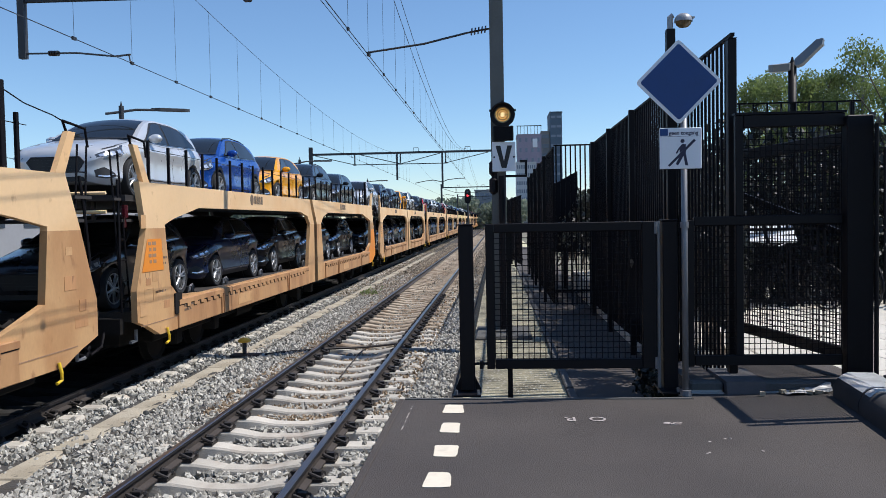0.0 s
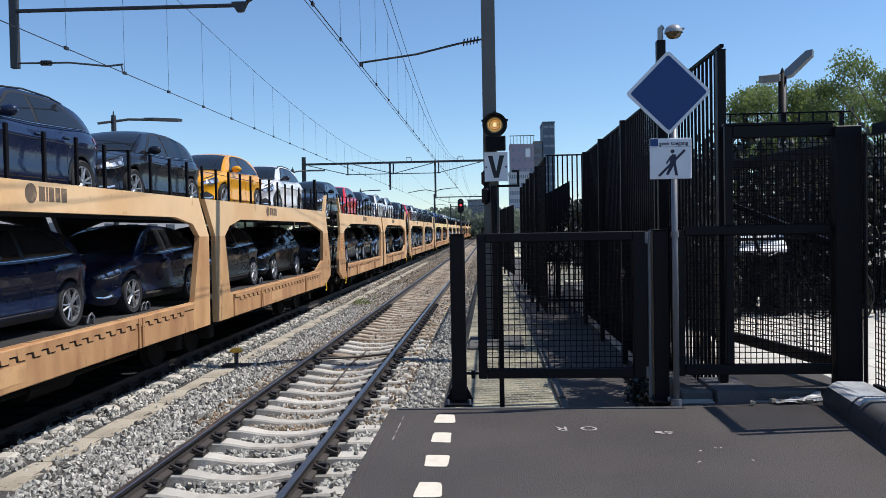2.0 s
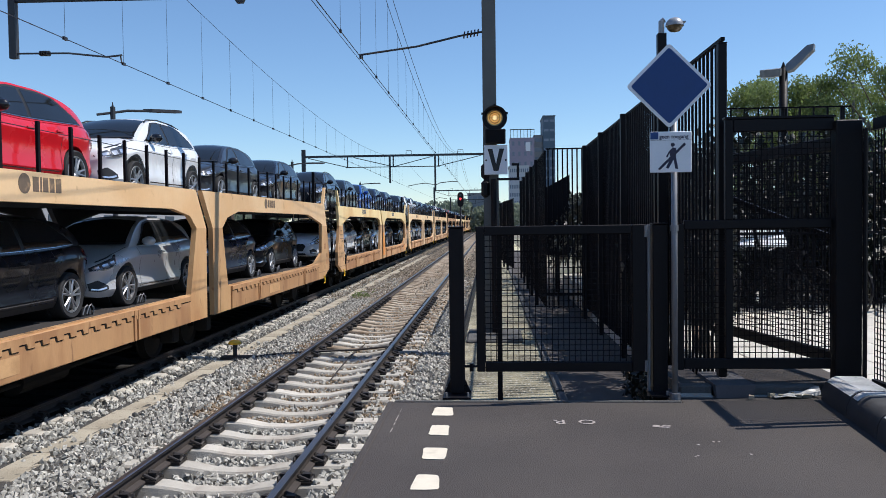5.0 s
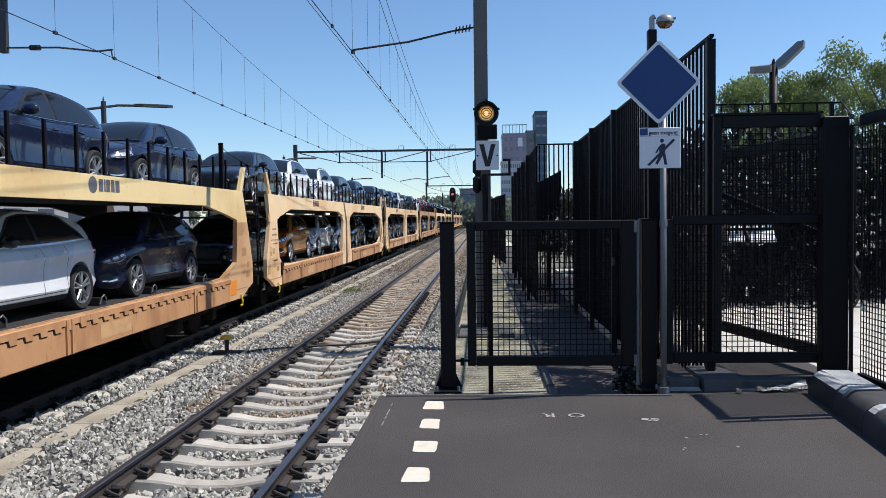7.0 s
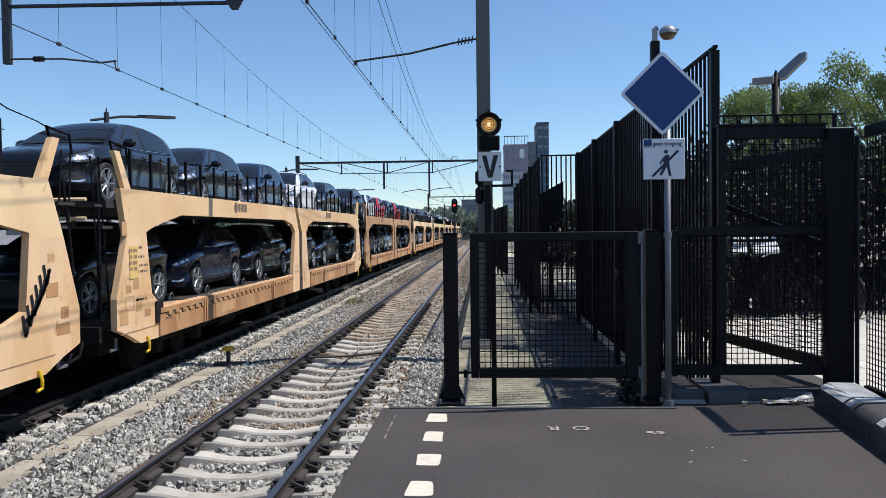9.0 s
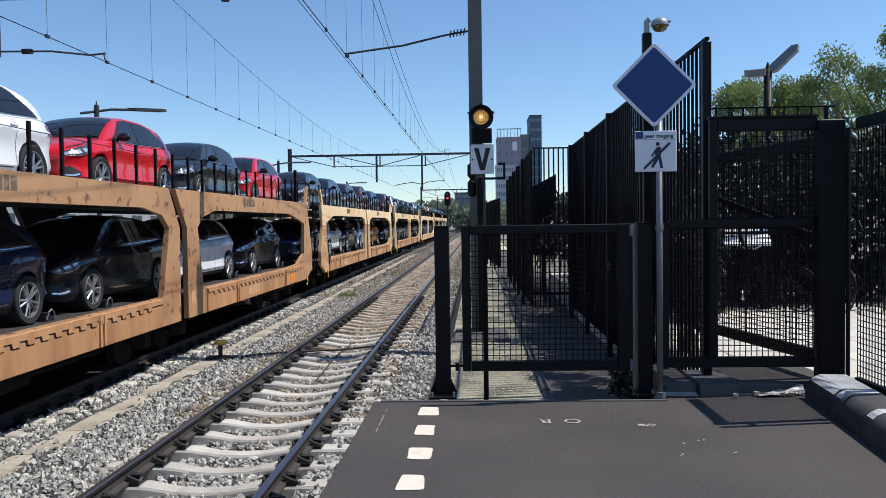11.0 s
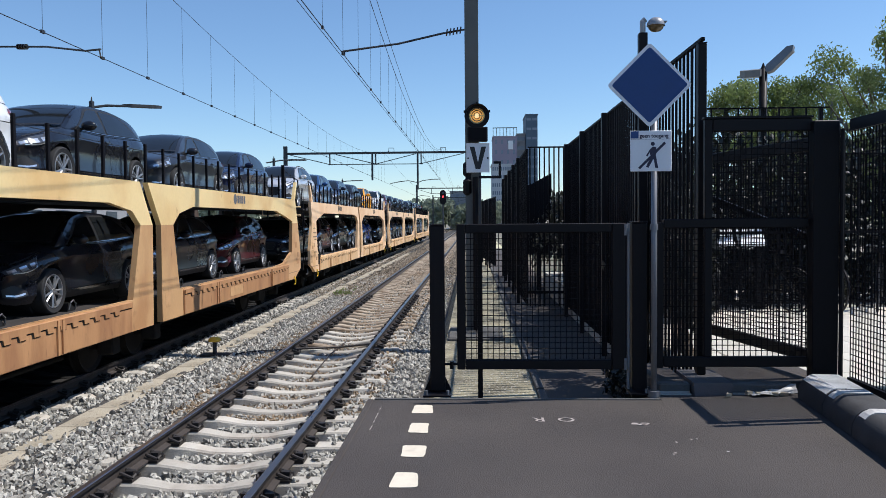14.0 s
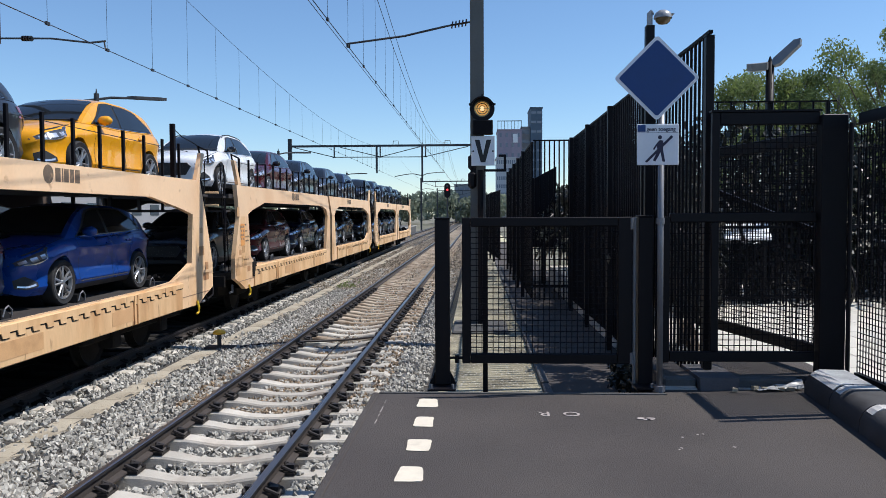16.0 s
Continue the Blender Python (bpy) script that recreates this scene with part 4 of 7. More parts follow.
def build_mast():
    X, Y = 0.035, 15.2
    m = thing("catenary_mast", None, None, "grey steel catenary mast beside the track", "mast", m=pose(X, Y, 0))
    h = Geo().prism([(-0.13, -0.135), (0.13, -0.135), (0.13, -0.115), (0.012, -0.105), (0.012, 0.105), (0.13, 0.115), (0.13, 0.135), (-0.13, 0.135), (-0.13, 0.115), (-0.012, 0.105), (-0.012, -0.105), (-0.13, -0.115)], "z", -0.75, 9.0)
    part("column", h, MAST, m)
    part("foundation", Geo().box(-0.46, 0.56, -1.15, 0.35, -1.2, -0.56, 0.03), KERB, m, "concrete mast foundation")
    part("conduit", Geo().rod((0.06, -0.19, -0.56), (0.06, -0.19, 2.36), 0.055, 12), BLACK, m, "black cable pipe", smooth=False)
    # signal head facing the platform
    sg = thing("signal_lamp", None, None, "round black signal lamp showing amber light", "signal", m=pose(0.13, 14.98, 3.502))
    part("housing", Geo().lathe([(0.0, 0.28), (0.15, 0.28), (0.19, 0.2), (0.2, 0.0), (0.235, -0.04), (0.235, -0.06), (0.155, -0.06), (0.15, 0.0), (0.0, 0.02)], 24, "y"), BLACK, sg, smooth=False)
    part("hood", Geo().grid([[(0.2 * math.cos(radians(a)), y, 0.2 * math.sin(radians(a))) for a in range(10, 171, 10)] for y in (-0.06, -0.17)]), BLACK, sg)
    part("reflector", Geo().lathe([(0.15, -0.01), (0.148, -0.03), (0.10, -0.02)], 24, "y"), AMBERRIM, sg)
    part("lens", Geo().lathe([(0.0, -0.055), (0.06, -0.05), (0.10, -0.035), (0.135, -0.02), (0.14, -0.005)], 24, "y"), AMBER, sg, "glowing amber lens", smooth=True)
    part("lens_ring", Geo().lathe([(0.088, -0.047), (0.098, -0.049), (0.108, -0.042)], 24, "y"), AMBERRIM, sg)
    part("lens_heart", Geo().lathe([(0.0, -0.062), (0.03, -0.06), (0.045, -0.054)], 16, "y"), AMBER_HOT, sg, "bright heart of the lens")
    part("lens_ring", Geo().lathe([(0.050, -0.054), (0.056, -0.057), (0.062, -0.052)], 24, "y"), AMBERRIM, sg)
    part("lens_bar", Geo().box(-0.13, 0.13, -0.060, -0.056, -0.008, 0.008), AMBERRIM, sg)
    part("bracket", Geo().box(-0.1, 0.1, 0.02, 0.09, -0.08, 0.08), BLACK, sg)
    for a in (20, 160, 90):
        part("lug", Geo().box(-0.02, 0.02, -0.05, 0.0, -0.02, 0.02), BLACK, sg, m=pose(0.245 * math.cos(radians(a)), 0, 0.245 * math.sin(radians(a))))
    bx = thing("signal_box", None, None, "black equipment box under the signal lamp", "box", m=pose(0.14, 14.99, 3.02))
    part("case", Geo().box(-0.19, 0.19, -0.1, 0.07, 0.0, 0.27, 0.012), BLACK, bx)
    part("door", Geo().box(-0.17, 0.17, -0.112, -0.101, 0.02, 0.25, 0.004), BLACKM, bx)
    v = thing("v_sign", None, None, "white plate with a large black letter V", "sign", m=pose(0.145, 14.97, 2.72))
    part("plate", Geo().box(-0.22, 0.22, -0.006, 0.006, -0.28, 0.275, 0.004), WHITE, v)
    part("letter", Geo().prism([(-0.155, 0.205), (-0.065, 0.205), (0.0, -0.09), (0.065, 0.205), (0.155, 0.205), (0.045, -0.215), (-0.045, -0.215)], "y", -0.0115, -0.0075), INKV, v, "large black letter V")
    for sx in (-0.185, 0.185):
        part("bolt", Geo().rod((sx, -0.012, -0.01), (sx, -0.006, -0.01), 0.018, 10), INKV, v)
    br = thing("sign_bracket", None, None, "square black tube bracket beside the plate", "bracket", m=pose(0.36, 15.02, 2.5))
    part("tube", Geo().box(-0.2, 0.22, -0.02, 0.02, -0.17, -0.125), BLACK, br)
    part("tube", Geo().box(0.175, 0.22, -0.021, 0.021, -0.124, 0.15), BLACK, br)
    part("tube", Geo().box(0.08, 0.174, -0.02, 0.02, 0.105, 0.15), BLACK, br)
    sd = thing("side_box", None, None, "rounded black signal back on the mast", "signal", m=pose(-0.09, 15.1, 2.3))
    part("upper", Geo().box(-0.05, 0.11, -0.1, 0.1, 0.06, 0.36, 0.05), BLACK, sd)
    part("lower", Geo().box(-0.05, 0.11, -0.1, 0.1, -0.29, 0.04, 0.05), BLACK, sd)
    part("middle", Geo().box(0.0, 0.1, -0.06, 0.06, -0.1, 0.3), BLACK, sd)
    # cantilever from mast to the contact wire
    a = thing("cantilever_arm", None, None, "thin steel arm with dark insulator to the wire", "catenary arm", m=pose(0, 15.2, 0))
    part("tube", Geo().tube([(-0.06, 0, 5.18), (-0.52, 0, 5.11)], 0.018).tube([(-0.52, 0, 5.11), (-1.35, 0, 4.93), (-2.43, 0, 4.80)], 0.02), DARKSTEEL, a)
    ins = Geo().rod((-0.14, 0, 5.17), (-0.46, 0, 5.12), 0.02, 8)
    for k in range(5):
        p = Vector((-0.17, 0, 5.165)).lerp(Vector((-0.43, 0, 5.125)), k / 4)
        ins.rod(p - Vector((0.012, 0, -0.002)), p + Vector((0.012, 0, -0.002)), 0.07, 10)
    part("insulator", ins, INSUL, a, "ribbed dark insulator")
    part("wire_clamp", Geo().box(-2.46, -2.39, -0.02, 0.02, 4.73, 4.81), DARKSTEEL, a)


def portal(y, near=False, left=-14.6):
    """Catenary portal across both tracks, or from a mast beside the far track."""
    p = thing("catenary_portal", None, None, "dark steel catenary portal across both tracks", "catenary portal", "catenary portals", m=pose(0, y, 0))
    zb = 7.6 if near else 6.85
    if not near:
        part("mast", Geo().box(left, left + 0.28, -0.13, 0.13, -1.2, zb + 0.55), DARKSTEEL, p)
        part("mast", Geo().box(0.45, 0.72, -0.13, 0.13, -1.2, zb + 0.55), DARKSTEEL, p)
        part("beam", Geo().box(left + 0.29, 0.449, -0.08, 0.08, zb - 0.10, zb + 0.06), DARKSTEEL, p)
        spans = ((-11.0, (-3.1,)), (-7.42, (-3.1, 3.1)), (-3.9, (3.3,))) if left < -12 else ((-6.6, (-2.4,)), (-3.2, (3.2,)))
        for x, ways in spans:
            part("hanger", Geo().box(x - 0.045, x + 0.045, -0.05, 0.05, 5.97, zb - 0.10).box(x - 0.12, x + 0.12, -0.06, 0.06, 5.92, 6.0), DARKSTEEL, p)
            for d in ways:
                part("tie", Geo().rod((x, 0, 5.97), (x + d, 0, zb - 0.12), 0.03, 6), DARKSTEEL, p)
        part("cross_tube", Geo().rod((spans[0][0], 0.0, 5.97), (spans[-1][0], 0, 5.95), 0.032, 6), DARKSTEEL, p)
        if left < -12:
            for x, z in ((-7.69, 4.72), (-4.17, 4.1)):
                part("drop_post", Geo().box(x - 0.07, x + 0.07, -0.06, 0.06, z, zb - 0.10), DARKSTEEL, p)
            part("register_arm", Geo().tube([(-4.17, 0, 4.5), (-4.9, 0, 4.66), (-5.5, 0, 4.6), (-6.3, 0, 4.45)], 0.03).tube([(-4.17, 0, 4.5), (-3.8, 0, 4.66), (-3.0, 0, 4.75), (-2.42, 0, 4.76)], 0.03), DARKSTEEL, p)
        else:
            part("register_arm", Geo().tube([(left + 0.2, 0, 5.5), (left + 1.0, 0, 5.7), (left + 2.2, 0, 5.5)], 0.035), DARKSTEEL, p)
        for x in (-6.2, -2.2):
            part("wire_frame", Geo().tube([(x - 0.22, 0, zb + 0.06), (x - 0.19, 0, zb + 0.34), (x + 0.19, 0, zb + 0.34), (x + 0.22, 0, zb + 0.06)], 0.022), DARKSTEEL, p)
    else:
        part("beam", Geo().box(-14.3, -0.06, -0.1, 0.1, zb - 0.12, zb + 0.1), DARKSTEEL, p)
        part("mast", Geo().box(-14.6, -14.32, -0.13, 0.13, -1.2, 8.2), DARKSTEEL, p)
        part("hanger", Geo().box(-9.42, -9.28, -0.06, 0.06, 4.9, zb - 0.12), DARKSTEEL, p)
        part("cross_tube", Geo().rod((-9.28, 0, 6.03), (-4.85, 0, 5.99), 0.04, 8), DARKSTEEL, p)
        part("bracket", Geo().prism([(-4.95, 6.05), (-4.62, 6.05), (-4.72, 5.86), (-4.84, 5.86)], "y", -0.05, 0.05), DARKSTEEL, p)
        part("tie", Geo().rod((-4.72, 0, 6.0), (-2.4, 0, zb - 0.15), 0.035, 8), DARKSTEEL, p)
        part("register_arm", Geo().tube([(-9.28, 0, 5.0), (-8.0, -0.45, 4.88), (-7.0, -0.95, 4.68), (-6.62, -1.15, 4.66)], 0.018).tube([(-6.68, -1.08, 4.68), (-6.66, -1.08, 4.56), (-6.64, -1.08, 4.53)], 0.014), DARKSTEEL, p)
        ins = Geo()
        for k in range(4):
            ins.rod((-8.68 + k * 0.06, -0.21 - k * 0.021, 4.943 - k * 0.006), (-8.655 + k * 0.06, -0.22 - k * 0.021, 4.941 - k * 0.006), 0.055, 10)
        part("insulator", ins, INSUL, p)
    return p


SUPPORTS = [-31, 15.2, 61, 128, 180, 240]


def messenger_z(y, low, rise_a, rise_b):
    """Height of a sagging carrier wire, hung higher at its supports."""
    for a, b in zip(SUPPORTS, SUPPORTS[1:]):
        if a <= y <= b:
            k = 2 * (y - a) / (b - a) - 1
            return low + (rise_a if k < 0 else rise_b) * k * k
    return low + 0.6


def build_catenary():
    portal(SUPPORTS[1], True)
    portal(SUPPORTS[2])
    for y in SUPPORTS[3:]:
        portal(y, left=-9.1)
    for x, lab, zc, sag, first, step in ((-2.42, "overhead line above the empty track", 4.74, (5.75, 1.70, 1.30), -3.49, 2.07),
                                         (-6.66, "overhead line above the train", 4.53, (5.64, 1.13, 1.13), -3.8, 2.0)):
        ln = thing("overhead_line", None, None, lab, "overhead line")
        part("contact_wire", Geo().tube([(x, y, zc) for y in SUPPORTS], 0.0078, 6), WIRE, ln)
        if x > -4:
            part("contact_wire", Geo().tube([(x - 0.075, y, zc + 0.01) for y in SUPPORTS[:5]], 0.006, 5), WIRE, ln)
        part("messenger_wire", Geo().tube([(x, -31 + 2.29 * k, messenger_z(-31 + 2.29 * k, *sag)) for k in range(119)], 0.008 if x > -4 else 0.0062, 5), WIRE, ln)
        if x > -4:
            part("messenger_wire", Geo().tube([(x + 0.16, -31 + 2.29 * k, messenger_z(-31 + 2.29 * k, *sag) + 0.02) for k in range(61)], 0.0075, 5), WIRE, ln)
        y = first
        while y < 62:
            part("dropper", Geo().rod((x, y, zc), (x, y, messenger_z(y, *sag)), 0.0034, 5), WIRE, ln)
            part("clamp", Geo().box(x - 0.018, x + 0.018, y - 0.05, y + 0.05, zc - 0.022, zc + 0.028), WIRE, ln)
            y += step
    # distant red signal
    s = thing("railway_signal", None, None, "black railway signal on a pole showing red", "signal", m=pose(-4.35, 118, 0))
    part("pole", Geo().rod((0, 0, -1.1), (0, 0, 4.2), 0.12, 10), DARKSTEEL, s)
    sh = [(0.46 * math.cos(radians(a)), 5.6 + 0.55 * math.sin(radians(a))) for a in range(0, 181, 20)] + [(0.46 * math.cos(radians(a)), 4.5 + 0.55 * math.sin(radians(a))) for a in range(180, 361, 20)]
    part("backboard", Geo().prism(sh, "y", -0.15, 0.15), BLACK, s)
    part("lens", Geo().lathe([(0.0, -0.2), (0.14, -0.19), (0.16, -0.15)], 16, "y", (0, 0, 5.15)), RED, s, "glowing red lens")
    part("lens", Geo().lathe([(0.0, -0.2), (0.16, -0.19), (0.17, -0.15)], 16, "y", (0, 0, 5.7)), PANE, s)
    # yellow-topped stake in the ballast
    st = thing("track_marker", None, None, "yellow-capped dark stake beside the cable duct", "marker", m=pose(-4.83, 14.6, -0.98))
    part("stake", Geo().rod((0, 0, 0), (0, 0, 0.28), 0.04, 10), DARKSTEEL, st)
    part("cap", Geo().lathe([(0.0, 0.36), (0.06, 0.355), (0.105, 0.33), (0.125, 0.29), (0.1, 0.275), (0.0, 0.275)], 18), CAPY, st, "worn yellow cap", smooth=True)
    part("base", Geo().box(-0.25, 0.35, -0.14, 0.14, 0.0, 0.05, 0.01), RAIL_RUST, st)
    c = Geo().tube([(-4.7, 14.4, -0.96), (-4.2, 14.75, -0.93), (-3.5, 14.9, -0.9), (-2.6, 15.3, -0.93), (-1.9, 15.45, -0.88)], 0.022, 6)
    thing("track_cable", c, CLIP, "black cable lying across the track", "cable")
    c = Geo().tube([(-2.58, 12.6, -0.968), (-2.62, 13.4, -0.972), (-2.66, 14.8, -0.965), (-2.62, 16.2, -0.972)], 0.012, 6)
    thing("track_cable", c, RAIL_RUST, "thin rusty cable lying between the rails", "cable")


def build_lamps():
    l = thing("platform_lamp", None, None, "black double-headed lamp post", "street lamp", m=pose(7.27, 20.0, 0))
    part("pole", Geo().rod((0, 0, -0.05), (0, 0, 5.24), 0.11, 14, 0.1), BLACK, l, smooth=True)
    part("finial", Geo().rod((0, 0, 5.24), (0, 0, 5.38), 0.06, 10, 0.015), BLACK, l)

    def head(m, lab):
        g = Geo().prism([(0.0, -0.03), (0.12, -0.07), (0.80, -0.06), (0.93, 0.0), (0.80, 0.06), (0.12, 0.07), (0.0, 0.03)], "z", -0.03, 0.06)
        hd = part("lamp_head", g, LAMPHEAD, l, lab, m=m)
        part("diffuser", Geo().box(0.16, 0.84, -0.055, 0.055, -0.045, -0.031), LAMPLENS, hd)
    head(pose(0.06, -0.06, 5.14, 0, 0, -20) @ pose(0, 0, 0, 0, -43, 0) @ pose(0, 0, 0, 62, 0, 0) @ Matrix.Diagonal((0.92, 1.75, 1.3, 1)), "grey street lamp head")
    head(pose(-0.06, 0, 5.12, 0, 0, 176) @ pose(0, 0, 0, 0, 4, 0) @ pose(0, 0, 0, -12, 0, 0) @ Matrix.Diagonal((0.54, 2.6, 1.9, 1)), "grey street lamp head")
    f = thing("far_lamp", None, None, "thin grey lamp post among the trees", "street lamp", m=pose(15.2, 34, 0))
    part("pole", Geo().rod((0, 0, -0.66), (0, 0, 7.1), 0.06, 8), GALV, f)
    part("lamp_head", Geo().box(-0.45, 0.05, -0.1, 0.1, 7.1, 7.2, 0.02), LAMPHEAD, f)
    # dome on a fence post
    c = thing("security_camera", None, None, "grey dome camera on a black post behind the fence", "camera", m=pose(2.07, 9.55, 0))
    part("post", Geo().box(-0.05, 0.05, -0.05, 0.05, -0.6, 3.74, 0.004), BLACK, c)
    part("neck", Geo().tube([(0, 0, 3.74), (0, 0, 3.88), (0.03, 0, 3.90)], 0.035, 10), CAMHEAD, c)
    part("dome", Geo().lathe([(0.0, 0.09), (0.05, 0.082), (0.085, 0.056), (0.104, 0.02), (0.106, -0.01)], 20, "z", (0.15, -0.02, 3.83)), CAMHEAD, c, smooth=True)
    part("window", Geo().lathe([(0.092, -0.01), (0.084, -0.042), (0.055, -0.07), (0.0, -0.082)], 18, "z", (0.15, -0.02, 3.83)), CAMLENS, c, "amber dome window", smooth=True)
    part("visor", Geo().box(0.2, 0.268, -0.08, 0.04, 3.855, 3.866), CAMHEAD, c)
    # bicycles parked before the shrubs
    bike = thing("bicycle", None, None, "dark city bicycle parked in the enclosure", "bicycle", "parked bicycles", m=pose(4.3, 13.35, -0.0, 0, 0, 8))
    for x in (-0.52, 0.52):
        part("wheel", Geo().tube([(x + 0.34 * math.cos(a * math.tau / 24), 0, 0.35 + 0.34 * math.sin(a * math.tau / 24)) for a in range(25)], 0.018, 6), TYRE, bike)
        sp = Geo()
        for a in range(9):
            sp.rod((x, 0, 0.35), (x + 0.33 * math.cos(a * 0.698), 0, 0.35 + 0.33 * math.sin(a * 0.698)), 0.003, 4)
        part("spokes", sp, DARKSTEEL, bike)
    part("frame", Geo().tube([(-0.52, 0, 0.35), (-0.1, 0, 0.33), (0.38, 0, 0.78), (-0.2, 0, 0.80), (-0.52, 0, 0.35)], 0.018).rod((0.38, 0, 0.95), (0.52, 0, 0.35), 0.016, 6).rod((-0.1, 0, 0.33), (-0.24, 0, 0.95), 0.016, 6), BLACK, bike)
    part("handlebar", Geo().tube([(0.2, -0.28, 1.02), (0.36, -0.2, 1.06), (0.38, 0, 1.02), (0.36, 0.2, 1.06), (0.2, 0.28, 1.02)], 0.013), GALV, bike)
    part("saddle", Geo().prism([(-0.36, 0.95), (-0.12, 0.96), (-0.12, 1.0), (-0.36, 1.02)], "y", -0.07, 0.07), BLACK, bike)
    part("mudguard", Geo().tube([(-0.52 + 0.38 * math.cos(radians(a)), 0, 0.35 + 0.38 * math.sin(radians(a))) for a in range(20, 190, 15)], 0.02, 5), BLACK, bike)
    for k in range(7):
        copy_thing(bike, pose(4.0 + (k % 4) * 0.95 + 0.15 * (k // 4), 13.5 + 0.7 * (k // 4) + random.uniform(-0.15, 0.15), 0, random.uniform(-5, 5), 0, random.uniform(55, 125)))
    # pale panels added behind the bicycles, tilted to the sun for bright glimpses
    nb = thing("notice_board", None, None, "added pale panels on two dark legs, tilted to catch the sun", "notice board", m=pose(4.27, 13.35, 0))
    for x0, x1 in ((-0.33, -0.22), (-0.16, 0.12), (0.18, 0.62)):
        part("board", Geo().box(x0, x1, -0.02, 0.02, -0.17, 0.17, 0.01), WHITE, nb, m=pose(0, 0, 1.21, -40, 0, 0))
    for x in (-0.28, 0.56):
        part("leg", Geo().box(x - 0.03, x + 0.03, 0.03, 0.09, -0.02, 1.15), BLACK, nb)
    # lamps on the opposite platform
    proto = thing("opposite_lamp", None, None, "dark curved-arm platform lamp behind the train", "street lamp", "lamps on the opposite platform", m=pose(-10.2, 21.0, 0))
    part("pole", Geo().rod((0, 0, -1.0), (0, 0, 4.82), 0.07, 10).rod((0, 0, 4.82), (0, 0, 4.95), 0.03, 8, 0.01), DARKSTEEL, proto)
    part("arm", Geo().tube([(-0.32, -0.26, 4.58), (0, 0, 4.66), (0.3, 0.24, 4.74), (0.75, 0.6, 4.77)], 0.035), DARKSTEEL, proto)
    part("lamp_head", Geo().prism([(-0.1, 0.0), (0.12, -0.09), (0.8, -0.09), (0.98, 0.0), (0.8, 0.09), (0.12, 0.09)], "z", -0.02, 0.06), DARKSTEEL, proto, m=pose(0.7, 0.56, 4.76, 0, -2, 40))
    for y in (9.8, 40.5, 62):
        copy_thing(proto, pose(-10.2, y, 0))


# ---- cars ----
def curve(tab, s):
    """Smooth value through a table of (place, value), with no overshoot."""
    n = len(tab)
    if s <= tab[0][0]:
        return tab[0][1]
    if s >= tab[-1][0]:
        return tab[-1][1]
    i = next(k for k in range(n - 1) if s <= tab[k + 1][0])
    d = [(tab[k + 1][1] - tab[k][1]) / (tab[k + 1][0] - tab[k][0]) for k in range(max(0, i - 1), min(n - 1, i + 2))]
    here = i - max(0, i - 1)

    def slope(k):
        if k < 1 or k >= len(d):
            return d[here]
        a, b = d[k - 1], d[k]
        return 0.0 if a * b <= 0 else 2 * a * b / (a + b)
    h = tab[i + 1][0] - tab[i][0]
    u = (s - tab[i][0]) / h
    m0, m1 = slope(here) * h, slope(here + 1) * h
    p0, p1 = tab[i][1], tab[i + 1][1]
    return p0 * (2 * u ** 3 - 3 * u * u + 1) + m0 * (u ** 3 - 2 * u * u + u) + p1 * (3 * u * u - 2 * u ** 3) + m1 * (u ** 3 - u * u)


